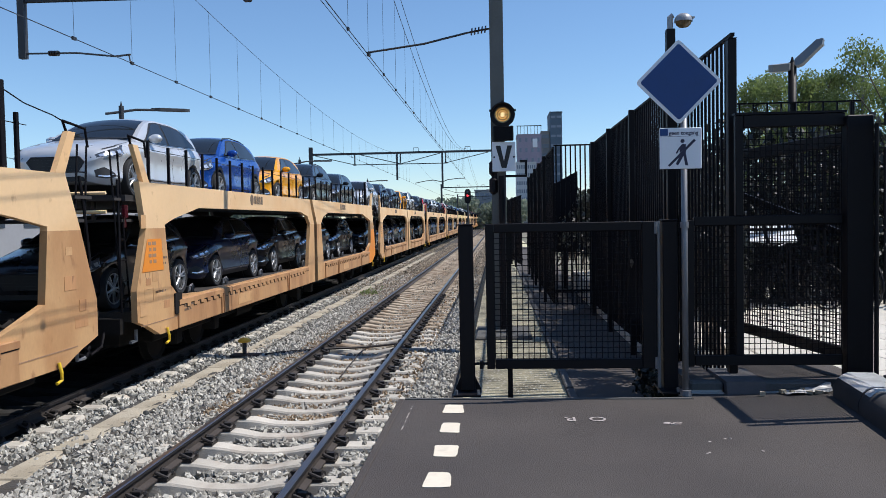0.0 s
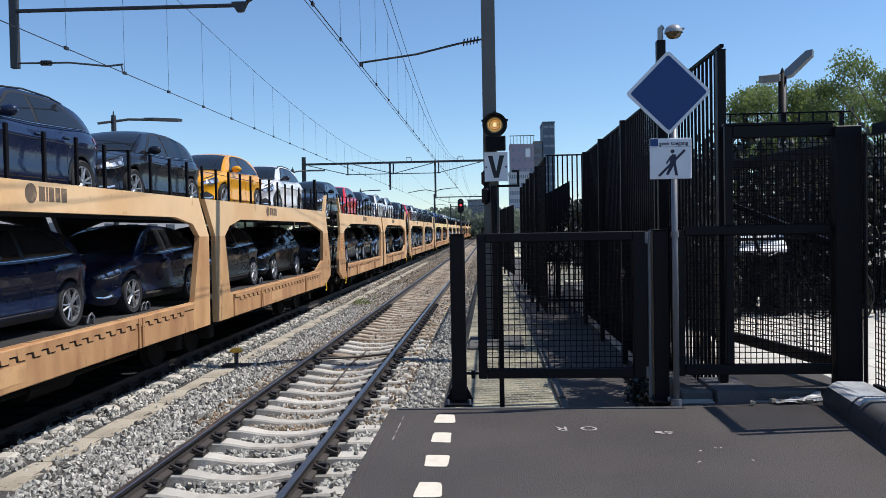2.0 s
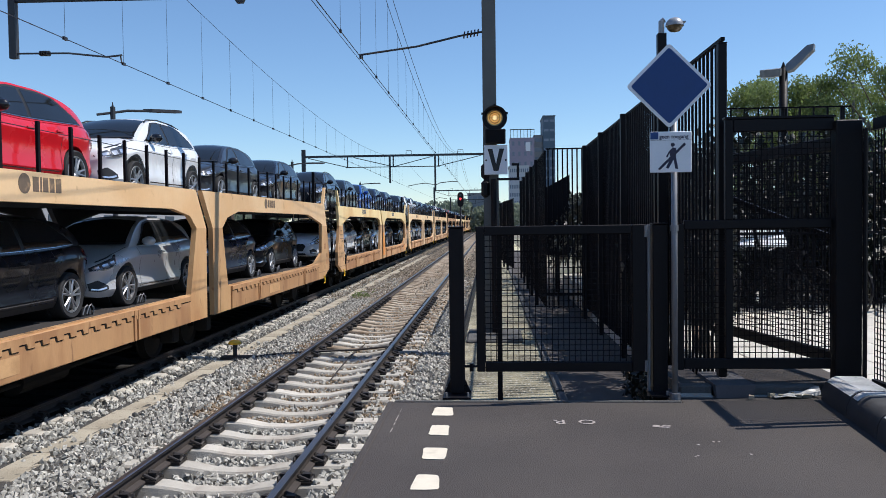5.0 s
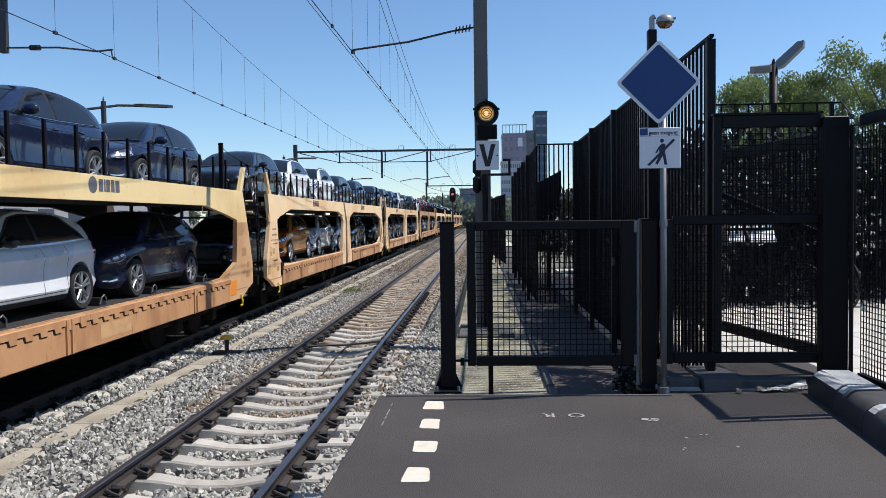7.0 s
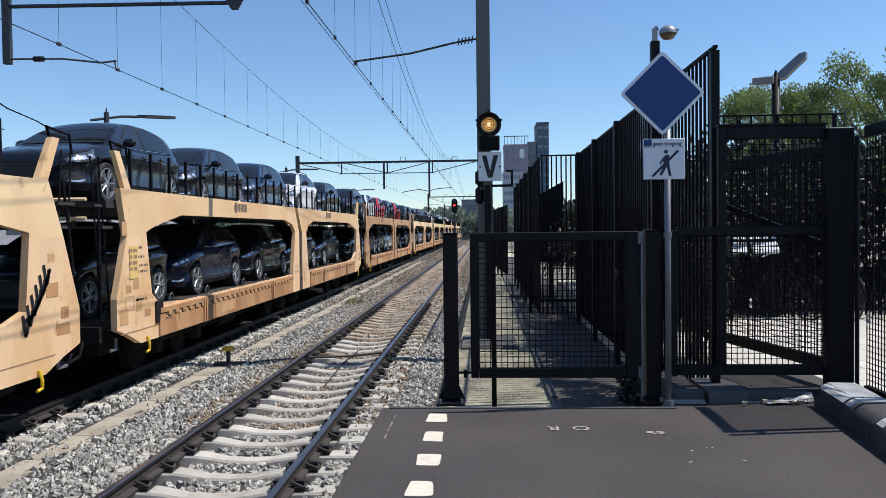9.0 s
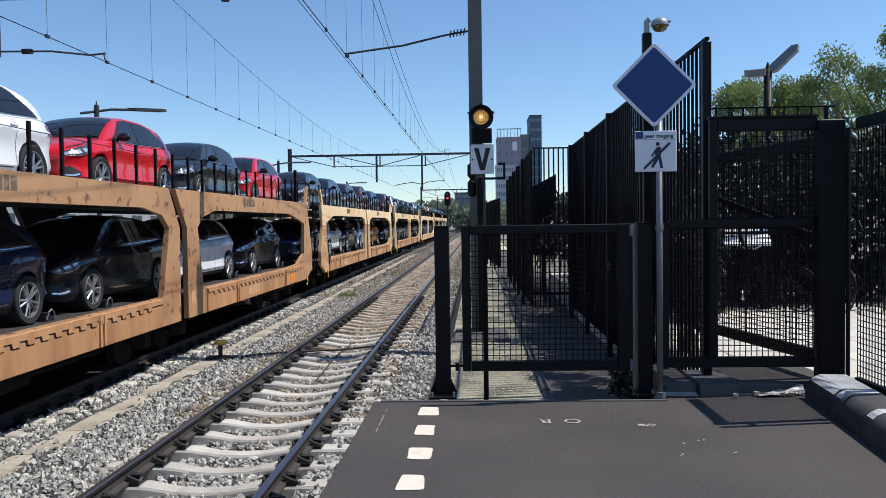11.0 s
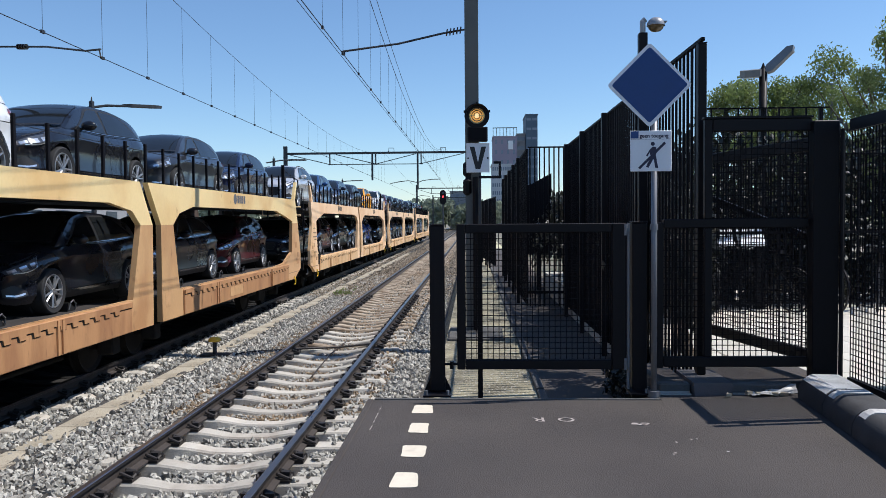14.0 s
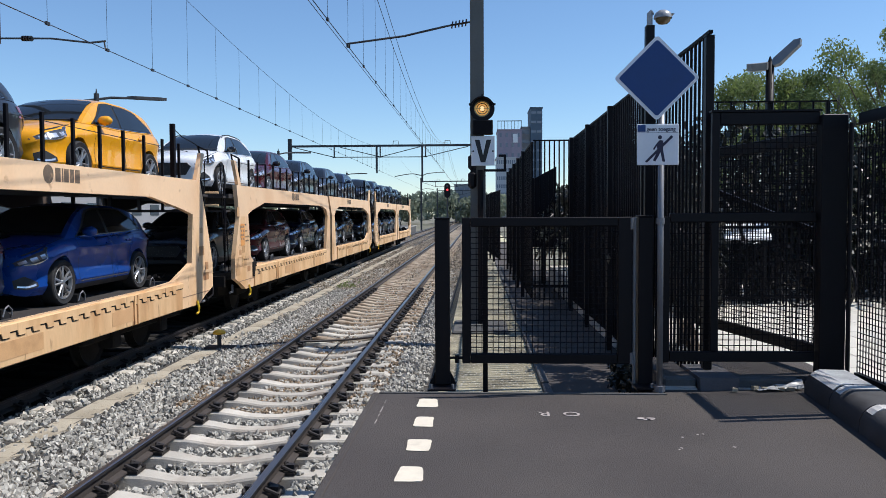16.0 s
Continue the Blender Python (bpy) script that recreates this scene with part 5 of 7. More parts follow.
class CarShape:
    """Surface functions of a hatchback (tall=0) or a small crossover, front towards -y."""

    def __init__(self, tall=0.0):
        self.len, self.tall = 4.38, tall
        t = tall
        self.top = [(0, 0.60 + t), (0.03, 0.665 + t), (0.10, 0.72 + t), (0.30, 0.785 + t), (0.7, 0.87 + t), (1.15, 0.955 + t), (1.5, 0.968 + t), (2.2, 0.962 + t),
                    (3.2, 0.995 + t), (3.8, 1.03 + t), (4.12, 1.035 + t), (4.26, 0.93 + t), (4.34, 0.78 + t), (4.38, 0.64 + t)]
        self.low = [(0, 0.30), (0.04, 0.23), (0.2, 0.19), (0.5, 0.19), (3.9, 0.20), (4.25, 0.25), (4.38, 0.36)]
        self.wid = [(0, 0.50), (0.03, 0.62), (0.10, 0.735), (0.25, 0.825), (0.45, 0.87), (0.9, 0.908), (1.5, 0.905), (2.4, 0.895), (3.2, 0.91), (3.65, 0.91), (4.0, 0.87), (4.2, 0.80), (4.32, 0.72), (4.38, 0.60)]
        self.roof = [(1.10, 0.965 + t), (1.45, 1.155 + t), (1.8, 1.315 + t), (2.1, 1.405 + t), (2.45, 1.45 + t), (2.9, 1.45 + t), (3.4, 1.405 + t), (3.75, 1.33 + t), (3.98, 1.235 + t), (4.12, 1.12 + t), (4.19, 1.045 + t)]
        self.prof = [(0, -0.08), (0.09, -0.035), (0.19, -0.004), (0.33, -0.022), (0.50, -0.032), (0.64, -0.016), (0.74, 0.004), (0.785, 0.010), (0.815, -0.010), (0.89, -0.040), (0.955, -0.078), (1, -0.145)]
        self.axles, self.r = (0.87, 3.55), 0.325
        self.stations = sorted(set([0, 0.012, 0.03, 0.06, 0.10, 0.16, 0.24, 0.32, 0.42] + [a + d for a in self.axles for d in (-0.392, -0.375, -0.35, -0.31, -0.26, -0.2, -0.1, 0, 0.1, 0.2, 0.26, 0.31, 0.35, 0.375, 0.392)]
                                   + [1.4, 1.6, 1.8, 2.0, 2.2, 2.4, 2.6, 2.8, 3.0, 4.0, 4.08, 4.15, 4.21, 4.26, 4.31, 4.35, 4.38]))

    def bottom(self, s):
        z = curve(self.low, s)
        for a in self.axles:
            d = abs(s - a)
            if d <= 0.378:
                z = max(z, self.r + math.sqrt(max(0, 0.378 ** 2 - d * d)))
        return z

    def side(self, s, v):
        """Point of the lower body's right flank: v 0 at the sill or arch, 1 at the shoulder's inner edge."""
        w, zt, zb, zl = curve(self.wid, s), curve(self.top, s), self.bottom(s), curve(self.low, s)
        z = zb + (zt - zb) * v
        return Vector((w + curve(self.prof, (z - zl) / (zt - zl)), s - self.len / 2, z))

    def cabin(self, s, u):
        """Point of the cabin's right flank: u 0 at the belt, 1 at the roof edge."""
        zt, zr = curve(self.top, s), curve(self.roof, s)
        wb = curve(self.wid, s) - 0.095
        h = max(0.02, zr - zt)
        x = wb - h * (0.30 * u + 0.16 * u * u)
        return Vector((max(0.1, x), s - self.len / 2, zt - 0.02 + (h - 0.01) * u))

    def crown(self, s, x):
        p = self.cabin(s, 1)
        return p.z + 0.05 * (1 - (x / p.x) ** 2)


def layered(name, *layers):
    """One mesh out of several (Geo, material) layers."""
    g = Geo()
    for q, _ in layers:
        g.add(q.v, q.f)
    me = g.mesh(name, layers[0][1])
    index = []
    for k, (q, _) in enumerate(layers):
        index += [k] * len(q.f)
    for _, material in layers[1:]:
        me.materials.append(material)
    me.polygons.foreach_set("material_index", index)
    return me


def car_meshes(shape):
    """The shared surfaces of one body shape; paint is put in later."""
    S = shape
    out = {}
    vs = [0, 0.09, 0.19, 0.33, 0.50, 0.64, 0.74, 0.785, 0.815, 0.89, 0.955, 1]
    g = Geo()
    rows = []
    for s in S.stations:
        r = [S.side(s, v) for v in vs]
        e = r[-1]
        hood = [Vector((e.x * q, e.y, e.z + dz)) for q, dz in ((0.80, 0.012), (0.72, 0.026), (0.35, 0.036), (0, 0.040))]
        half = [Vector((0, r[0].y, r[0].z + 0.02))] + r + hood
        left = [Vector((-p.x, p.y, p.z)) for p in reversed(half[1:-1])]
        rows.append(half + left + [half[0]])
    g.grid(rows)
    m = len(rows[0])
    g.f.append(tuple(range(m - 1)))
    g.f.append(tuple(range(len(rows) * m - 2, len(rows) * m - m - 1, -1)))
    # cabin shell
    rows = []
    for k in range(33):
        s = 1.10 + k * (4.19 - 1.10) / 32
        r = [S.cabin(s, u) for u in (0, 0.3, 0.6, 0.85, 0.95, 1)]
        e = r[-1]
        top = [Vector((e.x * q, e.y, S.crown(s, e.x * q))) for q in (0.92, 0.75, 0.4, 0, -0.4, -0.75, -0.92)]
        rows.append(r + top + [Vector((-p.x, p.y, p.z)) for p in reversed(r)])
    g.grid(rows)
    # roof spoiler over the tailgate
    zs = S.crown(4.0, 0)
    g.prism([(4.0 - S.len / 2, zs - 0.05), (4.0 - S.len / 2, zs + 0.012), (4.17 - S.len / 2, zs - 0.012), (4.17 - S.len / 2, zs - 0.04)], "x", -0.52, 0.52)
    out["body"] = g

    def flank(fn, s0, s1, n, k, off, side, band):
        rr = []
        for i in range(n + 1):
            s = s0 + (s1 - s0) * i / n
            lo, hi = band(s)
            row = []
            for j in range(k + 1):
                p = fn(s, lo + (hi - lo) * j / k)
                row.append((side * (p.x + off), p.y, p.z))
            rr.append(row)
        return Geo().grid(rr)

    def glass_band(s):
        a = min(1, max(0, (s - 1.47) / 0.66))
        b = min(1, max(0, (3.80 - s) / 0.52))
        return 0.10, 0.12 + 0.76 * min(a ** 0.8, b ** 0.75)

    def frame_band(s):
        a = min(1, max(0, (s - 1.40) / 0.66))
        b = min(1, max(0, (3.88 - s) / 0.52))
        return 0.06, 0.07 + 0.87 * min(a ** 0.8, b ** 0.75)
    lamp_lo = [(0.02, 0.86), (0.10, 0.77), (0.30, 0.72), (0.48, 0.775), (0.62, 0.91)]
    lamp_hi = [(0.02, 0.90), (0.10, 0.925), (0.30, 0.94), (0.62, 0.945)]
    trim, bright = Geo(), Geo()

    def more(a, b):
        a.add(b.v, b.f)
    for side, nm in ((1, "r"), (-1, "l")):
        out["window_" + nm] = flank(S.cabin, 1.49, 2.50, 10, 3, 0.009, side, glass_band)
        out["rear_side_window_" + nm] = flank(S.cabin, 2.58, 3.78, 12, 3, 0.009, side, glass_band)
        more(trim, flank(S.cabin, 1.42, 3.87, 26, 3, 0.004, side, frame_band))
        more(bright, flank(S.cabin, 1.50, 3.80, 20, 1, 0.010, side, lambda s: (0.06, 0.078)))
        out["head_" + nm] = flank(S.side, 0.02, 0.62, 14, 4, 0.006, side, lambda s: (curve(lamp_lo, s), curve(lamp_hi, s)))
        hb = Geo()
        for s0, s1, v0, v1 in ((0.07, 0.15, 0.815, 0.885), (0.20, 0.31, 0.785, 0.885), (0.37, 0.47, 0.80, 0.885)):
            more(hb, flank(S.side, s0, s1, 4, 3, 0.010, side, lambda s, v0=v0, v1=v1: (v0, v1)))
        more(hb, flank(S.side, 0.10, 0.56, 10, 1, 0.010, side, lambda s: (curve(lamp_lo, s) + 0.005, curve(lamp_lo, s) + 0.028)))
        out["lamp_bits_" + nm] = hb
        out["tail_" + nm] = flank(S.side, 3.98, 4.34, 5, 2, 0.008, side, lambda s: (0.72, 0.90))
        out["fog_" + nm] = flank(S.side, 0.035, 0.30, 8, 3, 0.006, side, lambda s: (0.16 + 0.3 * max(0, s - 0.12), 0.50 - 1.1 * abs(s - 0.12)))
        out["fog_bits_" + nm] = flank(S.side, 0.05, 0.26, 6, 1, 0.011, side, lambda s: (0.20 + 0.3 * max(0, s - 0.12), 0.245 + 0.3 * max(0, s - 0.12)))
        more(trim, flank(S.side, 1.262, 3.158, 8, 2, 0.005, side, lambda s: (0.0, 0.10)))
        more(bright, flank(S.side, 1.40, 3.05, 8, 1, 0.009, side, lambda s: (0.145, 0.165)))
        for s0 in (1.36, 2.52, 3.14):
            rr = []
            for j in range(13):
                v = 0.12 + 0.83 * j / 12
                p, q = S.side(s0, v), S.side(s0 + 0.010, v)
                rr.append([(side * (p.x + 0.003), p.y, p.z), (side * (q.x + 0.003), q.y, q.z)])
            trim.grid(rr)
        # bonnet joint
        rr = []
        for j in range(11):
            s0 = 0.16 + 0.9 * j / 10
            p, q = S.side(s0, 0.965), S.side(s0, 0.985)
            rr.append([(side * p.x, p.y, p.z + 0.004), (side * q.x, q.y, q.z + 0.004)])
        trim.grid(rr)
        # black mirror foot
        p = S.cabin(1.66, 0.05)
        trim.rod((side * (p.x - 0.02), p.y, p.z + 0.02), (side * (p.x + 0.09), p.y - 0.01, p.z + 0.05), 0.022, 6)
        if S.tall:
            for a in S.axles:
                ring = []
                for k in range(13):
                    b = math.pi * k / 12
                    row = []
                    for rr_ in (0.378, 0.43):
                        sx = min(4.3, a + rr_ * math.cos(b))
                        zt, zl = curve(S.top, sx), curve(S.low, sx)
                        z = S.r + rr_ * math.sin(b)
                        row.append((side * (curve(S.wid, sx) + curve(S.prof, (z - zl) / (zt - zl)) + 0.008), sx - S.len / 2, z))
                    ring.append(row)
                trim.grid(ring)
            rail = [(1.9, 0.03), (2.05, 0.055), (2.6, 0.06), (3.2, 0.055), (3.5, 0.02)]
            trim.tube([(side * (S.cabin(s, 1).x - 0.03), s - S.len / 2, S.cabin(s, 1).z + 0.012 + 0.35 * dz) for s, dz in rail], 0.014, 6)
    rr = []
    for i in range(11):
        s = 1.16 + (2.02 - 1.16) * i / 10
        e = S.cabin(s, 1).x * 0.90
        rr.append([(e * q, s - S.len / 2, S.crown(s, e * q) + 0.008) for q in (-1, -0.8, -0.4, 0, 0.4, 0.8, 1)])
    out["windscreen"] = Geo().grid(rr)
    # dark cowl under the windscreen with the wipers
    rr = []
    for i in range(4):
        s = 1.04 + 0.13 * i / 3
        e = (curve(S.wid, s) - 0.16)
        rr.append([(e * q, s - S.len / 2, (curve(S.top, s) + 0.046 if s < 1.10 else max(curve(S.top, s) + 0.046, S.crown(s, 0.6 * e * q) + 0.006))) for q in (-1, -0.5, 0, 0.5, 1)])
    trim.grid(rr)
    rr = []
    for i in range(6):
        s = 3.76 + (4.1 - 3.76) * i / 5
        e = S.cabin(s, 1).x * 0.86
        rr.append([(e * q, s - S.len / 2, S.crown(s, e * q) + 0.008) for q in (-1, -0.5, 0, 0.5, 1)])
    out["rear_window"] = Geo().grid(rr)
    t, f = S.tall, -S.len / 2
    hexa = [(-0.40, 0.615 + t), (0.40, 0.615 + t), (0.475, 0.54 + t), (0.36, 0.385 + t * 0.7), (-0.36, 0.385 + t * 0.7), (-0.475, 0.54 + t)]
    out["grille"] = Geo().prism(hexa, "y", f - 0.006, f + 0.04)
    slats = Geo()
    for k in range(4):
        z = 0.43 + 0.047 * k + t * 0.85
        slats.box(-0.40, 0.40, f - 0.014, f - 0.007, z, z + 0.010)
    for (a, b), (c, d) in zip(hexa, hexa[1:] + hexa[:1]):
        slats.rod((a, f - 0.008, b), (c, f - 0.008, d), 0.009, 5)
    out["slats"] = slats
    out["intake"] = Geo().prism([(-0.44, 0.315), (0.44, 0.315), (0.50, 0.245), (-0.50, 0.245)], "y", f - 0.004, f + 0.08)
    out["mirror"] = Geo().lathe([(0.0, -0.12), (0.045, -0.115), (0.072, -0.06), (0.078, 0.0), (0.066, 0.06), (0.03, 0.10), (0.0, 0.105)], 12, "x")
    out["tyre"] = Geo().lathe([(0.232, -0.08), (0.30, -0.108), (S.r - 0.008, -0.095), (S.r, -0.07), (S.r, 0.07), (S.r - 0.008, 0.095), (0.30, 0.108), (0.236, 0.092), (0.222, 0.02), (0.0, 0.02)], 28, "x")
    rim = Geo().lathe([(0.240, 0.088), (0.236, 0.098), (0.222, 0.096), (0.212, 0.05)], 28, "x")
    for k in range(5):
        for d in (-0.20, 0.20):
            a = k * math.tau / 5
            p0 = Vector((0.080, 0.040 * math.cos(a + d), 0.040 * math.sin(a + d)))
            p1 = Vector((0.084, 0.226 * math.cos(a + d), 0.226 * math.sin(a + d)))
            rim.rod(p0, p1, 0.019, 5, 0.015)
    rim.lathe([(0.0, 0.098), (0.04, 0.096), (0.058, 0.07)], 12, "x")
    out["rim"] = rim
    for a in S.axles:
        trim.lathe([(0.0, -0.70), (0.374, -0.70), (0.374, 0.70), (0.0, 0.70)], 20, "x", (0, a - S.len / 2, S.r))
    out["trim"], out["bright"] = trim, bright
    handle = Geo()
    for sx in (1, -1):
        for s0 in (2.30, 3.02):
            p, q = S.side(s0, 0.84), S.side(s0 + 0.17, 0.85)
            handle.box(min(sx * (p.x + 0.004), sx * (p.x + 0.03)), max(sx * (p.x + 0.004), sx * (p.x + 0.03)), p.y, q.y, p.z - 0.012, p.z + 0.016, 0.006)
    out["body"].add(handle.v, handle.f)
    # the whole car is a small hatchback: bring it to its true length and width
    for k, gg in out.items():
        if k not in ("mirror", "tyre", "rim"):
            gg.v = [(x * 0.955, y * 0.93, z) for x, y, z in gg.v]
    return out


CAR_PARTS = {}


def make_car(colour, tall, m, label):
    """A car with its parts; later cars of the kind are copies."""
    key = (colour, tall)
    if key in CAR_PARTS:
        ob = copy_thing(CAR_PARTS[key], m)
        return tagged(ob, label)
    shape = CarShape(0.07 if tall else 0.0)
    if tall not in CAR_PARTS:
        CAR_PARTS[tall] = car_meshes(shape)
    G = CAR_PARTS[tall]
    meshes = CAR_PARTS.setdefault(("meshes", tall), {})

    def me(name, *layers, angle=32):
        k = layers[0][0]
        if k not in meshes:
            meshes[k] = smooth_by_angle(layered(name, *[(G[q], material) for q, material in layers]), angle)
        return meshes[k]
    car = thing("car", None, None, label, "car", "new cars on the train", m=m)
    part("body", smooth_by_angle(G["body"].mesh("body", PAINTS[colour]), 28), None, car, colour + " painted body")
    part("trim", me("trim", ("trim", TRIM), ("bright", CHROME)), None, car, "black plastic trim with bright strips")
    part("windscreen", me("windscreen", ("windscreen", GLASS)), None, car)
    part("rear_window", me("rear_window", ("rear_window", GLASS)), None, car)
    for nm in "rl":
        part("side_window", me("side_window", ("window_" + nm, GLASS)), None, car)
        part("side_window", me("side_window", ("rear_side_window_" + nm, GLASS)), None, car)
        part("headlight", me("headlight", ("head_" + nm, LAMPGLASS), ("lamp_bits_" + nm, LAMPBRIGHT)), None, car, "clear headlight with bright reflectors")
        part("fog_light", me("fog_light", ("fog_" + nm, TRIM), ("fog_bits_" + nm, LAMPBRIGHT)), None, car, "black fog light pocket with a bright strip")
        part("tail_light", me("tail_light", ("tail_" + nm, TAIL)), None, car)
        sx = 1 if nm == "r" else -1
        part("mirror", smooth_by_angle(G["mirror"].mesh("mirror", PAINTS["black"] if colour in ("white", "dark red", "red") else PAINTS[colour]), 60), None, car, m=pose(sx * 0.90, -0.50, 1.03 + (0.07 if tall else 0), 0, 0, -8 * sx))
    part("grille", me("grille", ("grille", TRIM), ("slats", DARKCHROME)), None, car, "black grille with bright slats")
    part("intake", me("intake", ("intake", TRIM)), None, car)
    for a in shape.axles:
        for sx in (-1, 1):
            w = part("tyre", me("tyre", ("tyre", TYRE)), None, car, m=pose(sx * 0.765, (a - shape.len / 2) * 0.93, shape.r, random.uniform(0, 70), 0, 0 if sx > 0 else 180))
            part("rim", me("rim", ("rim", RIM)), None, w, "bright alloy rim")
    CAR_PARTS[key] = car
    return car


# ---- the train ----
WAGON_L = 23.4          # from one wagon's start to the next
SIDE_X = 1.51           # half width over the side walls
Z_UP, Z_LOW = 1.985, 0.27


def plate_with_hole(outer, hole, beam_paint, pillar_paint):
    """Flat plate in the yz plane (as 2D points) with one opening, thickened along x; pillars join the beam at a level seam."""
    bm = bmesh.new()
    for ring in (outer, hole):
        vs = [bm.verts.new((0, a, b)) for a, b in ring]
        for i in range(len(vs)):
            bm.edges.new((vs[i], vs[(i + 1) % len(vs)]))
    bmesh.ops.triangle_fill(bm, edges=bm.edges[:], use_beauty=True)
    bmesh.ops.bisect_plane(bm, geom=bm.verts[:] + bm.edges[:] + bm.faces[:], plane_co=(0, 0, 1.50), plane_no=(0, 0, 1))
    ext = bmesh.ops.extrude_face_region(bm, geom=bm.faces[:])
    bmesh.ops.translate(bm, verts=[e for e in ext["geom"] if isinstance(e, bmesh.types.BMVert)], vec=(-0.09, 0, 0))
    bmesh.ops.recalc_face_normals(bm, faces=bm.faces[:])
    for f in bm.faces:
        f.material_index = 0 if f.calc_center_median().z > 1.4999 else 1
    me = bpy.data.meshes.new("side_wall")
    bm.to_mesh(me)
    bm.free()
    me.materials.append(beam_paint)
    me.materials.append(pillar_paint)
    return me


SHAPE_A = ([(0.18, 2.18), (10.55, 2.18), (11.02, 1.50), (10.98, -0.12), (0.75, -0.12), (0.35, 0.05), (0.0, 0.16), (0.0, 0.60), (0.36, 1.50)],
           [(1.02, 1.55), (1.35, 1.64), (2.45, 1.83), (9.5, 1.83), (10.25, 1.72), (10.55, 1.50), (10.22, 0.36), (2.7, 0.36), (1.45, 0.42), (1.18, 0.60)])
SHAPE_B = ([(10.85, 2.18), (21.33, 2.18), (21.63, 1.50), (21.96, 0.60), (21.96, 0.14), (21.58, 0.03), (21.18, -0.12), (11.35, -0.12), (11.36, 1.50)],
           [(11.90, 1.50), (12.2, 1.70), (12.9, 1.83), (19.1, 1.83), (20.3, 1.66), (20.93, 1.55), (20.83, 0.66), (20.0, 0.40), (18.9, 0.36), (12.15, 0.36)])


def logo_shapes(s0, z0):
    """Wagon owner's mark as plain shapes: a disc and a row of bars."""
    g = Geo()
    g.rod((0.001, s0, z0 + 0.11), (0.003, s0, z0 + 0.11), 0.115, 20)
    for k, w in enumerate((0.12, 0.035, 0.11, 0.10, 0.12)):
        a = s0 + 0.16 + (0, 0.15, 0.205, 0.345, 0.475)[k]
        g.box(0.001, 0.003, a, a + w, z0 + 0.025, z0 + 0.195)
    return g


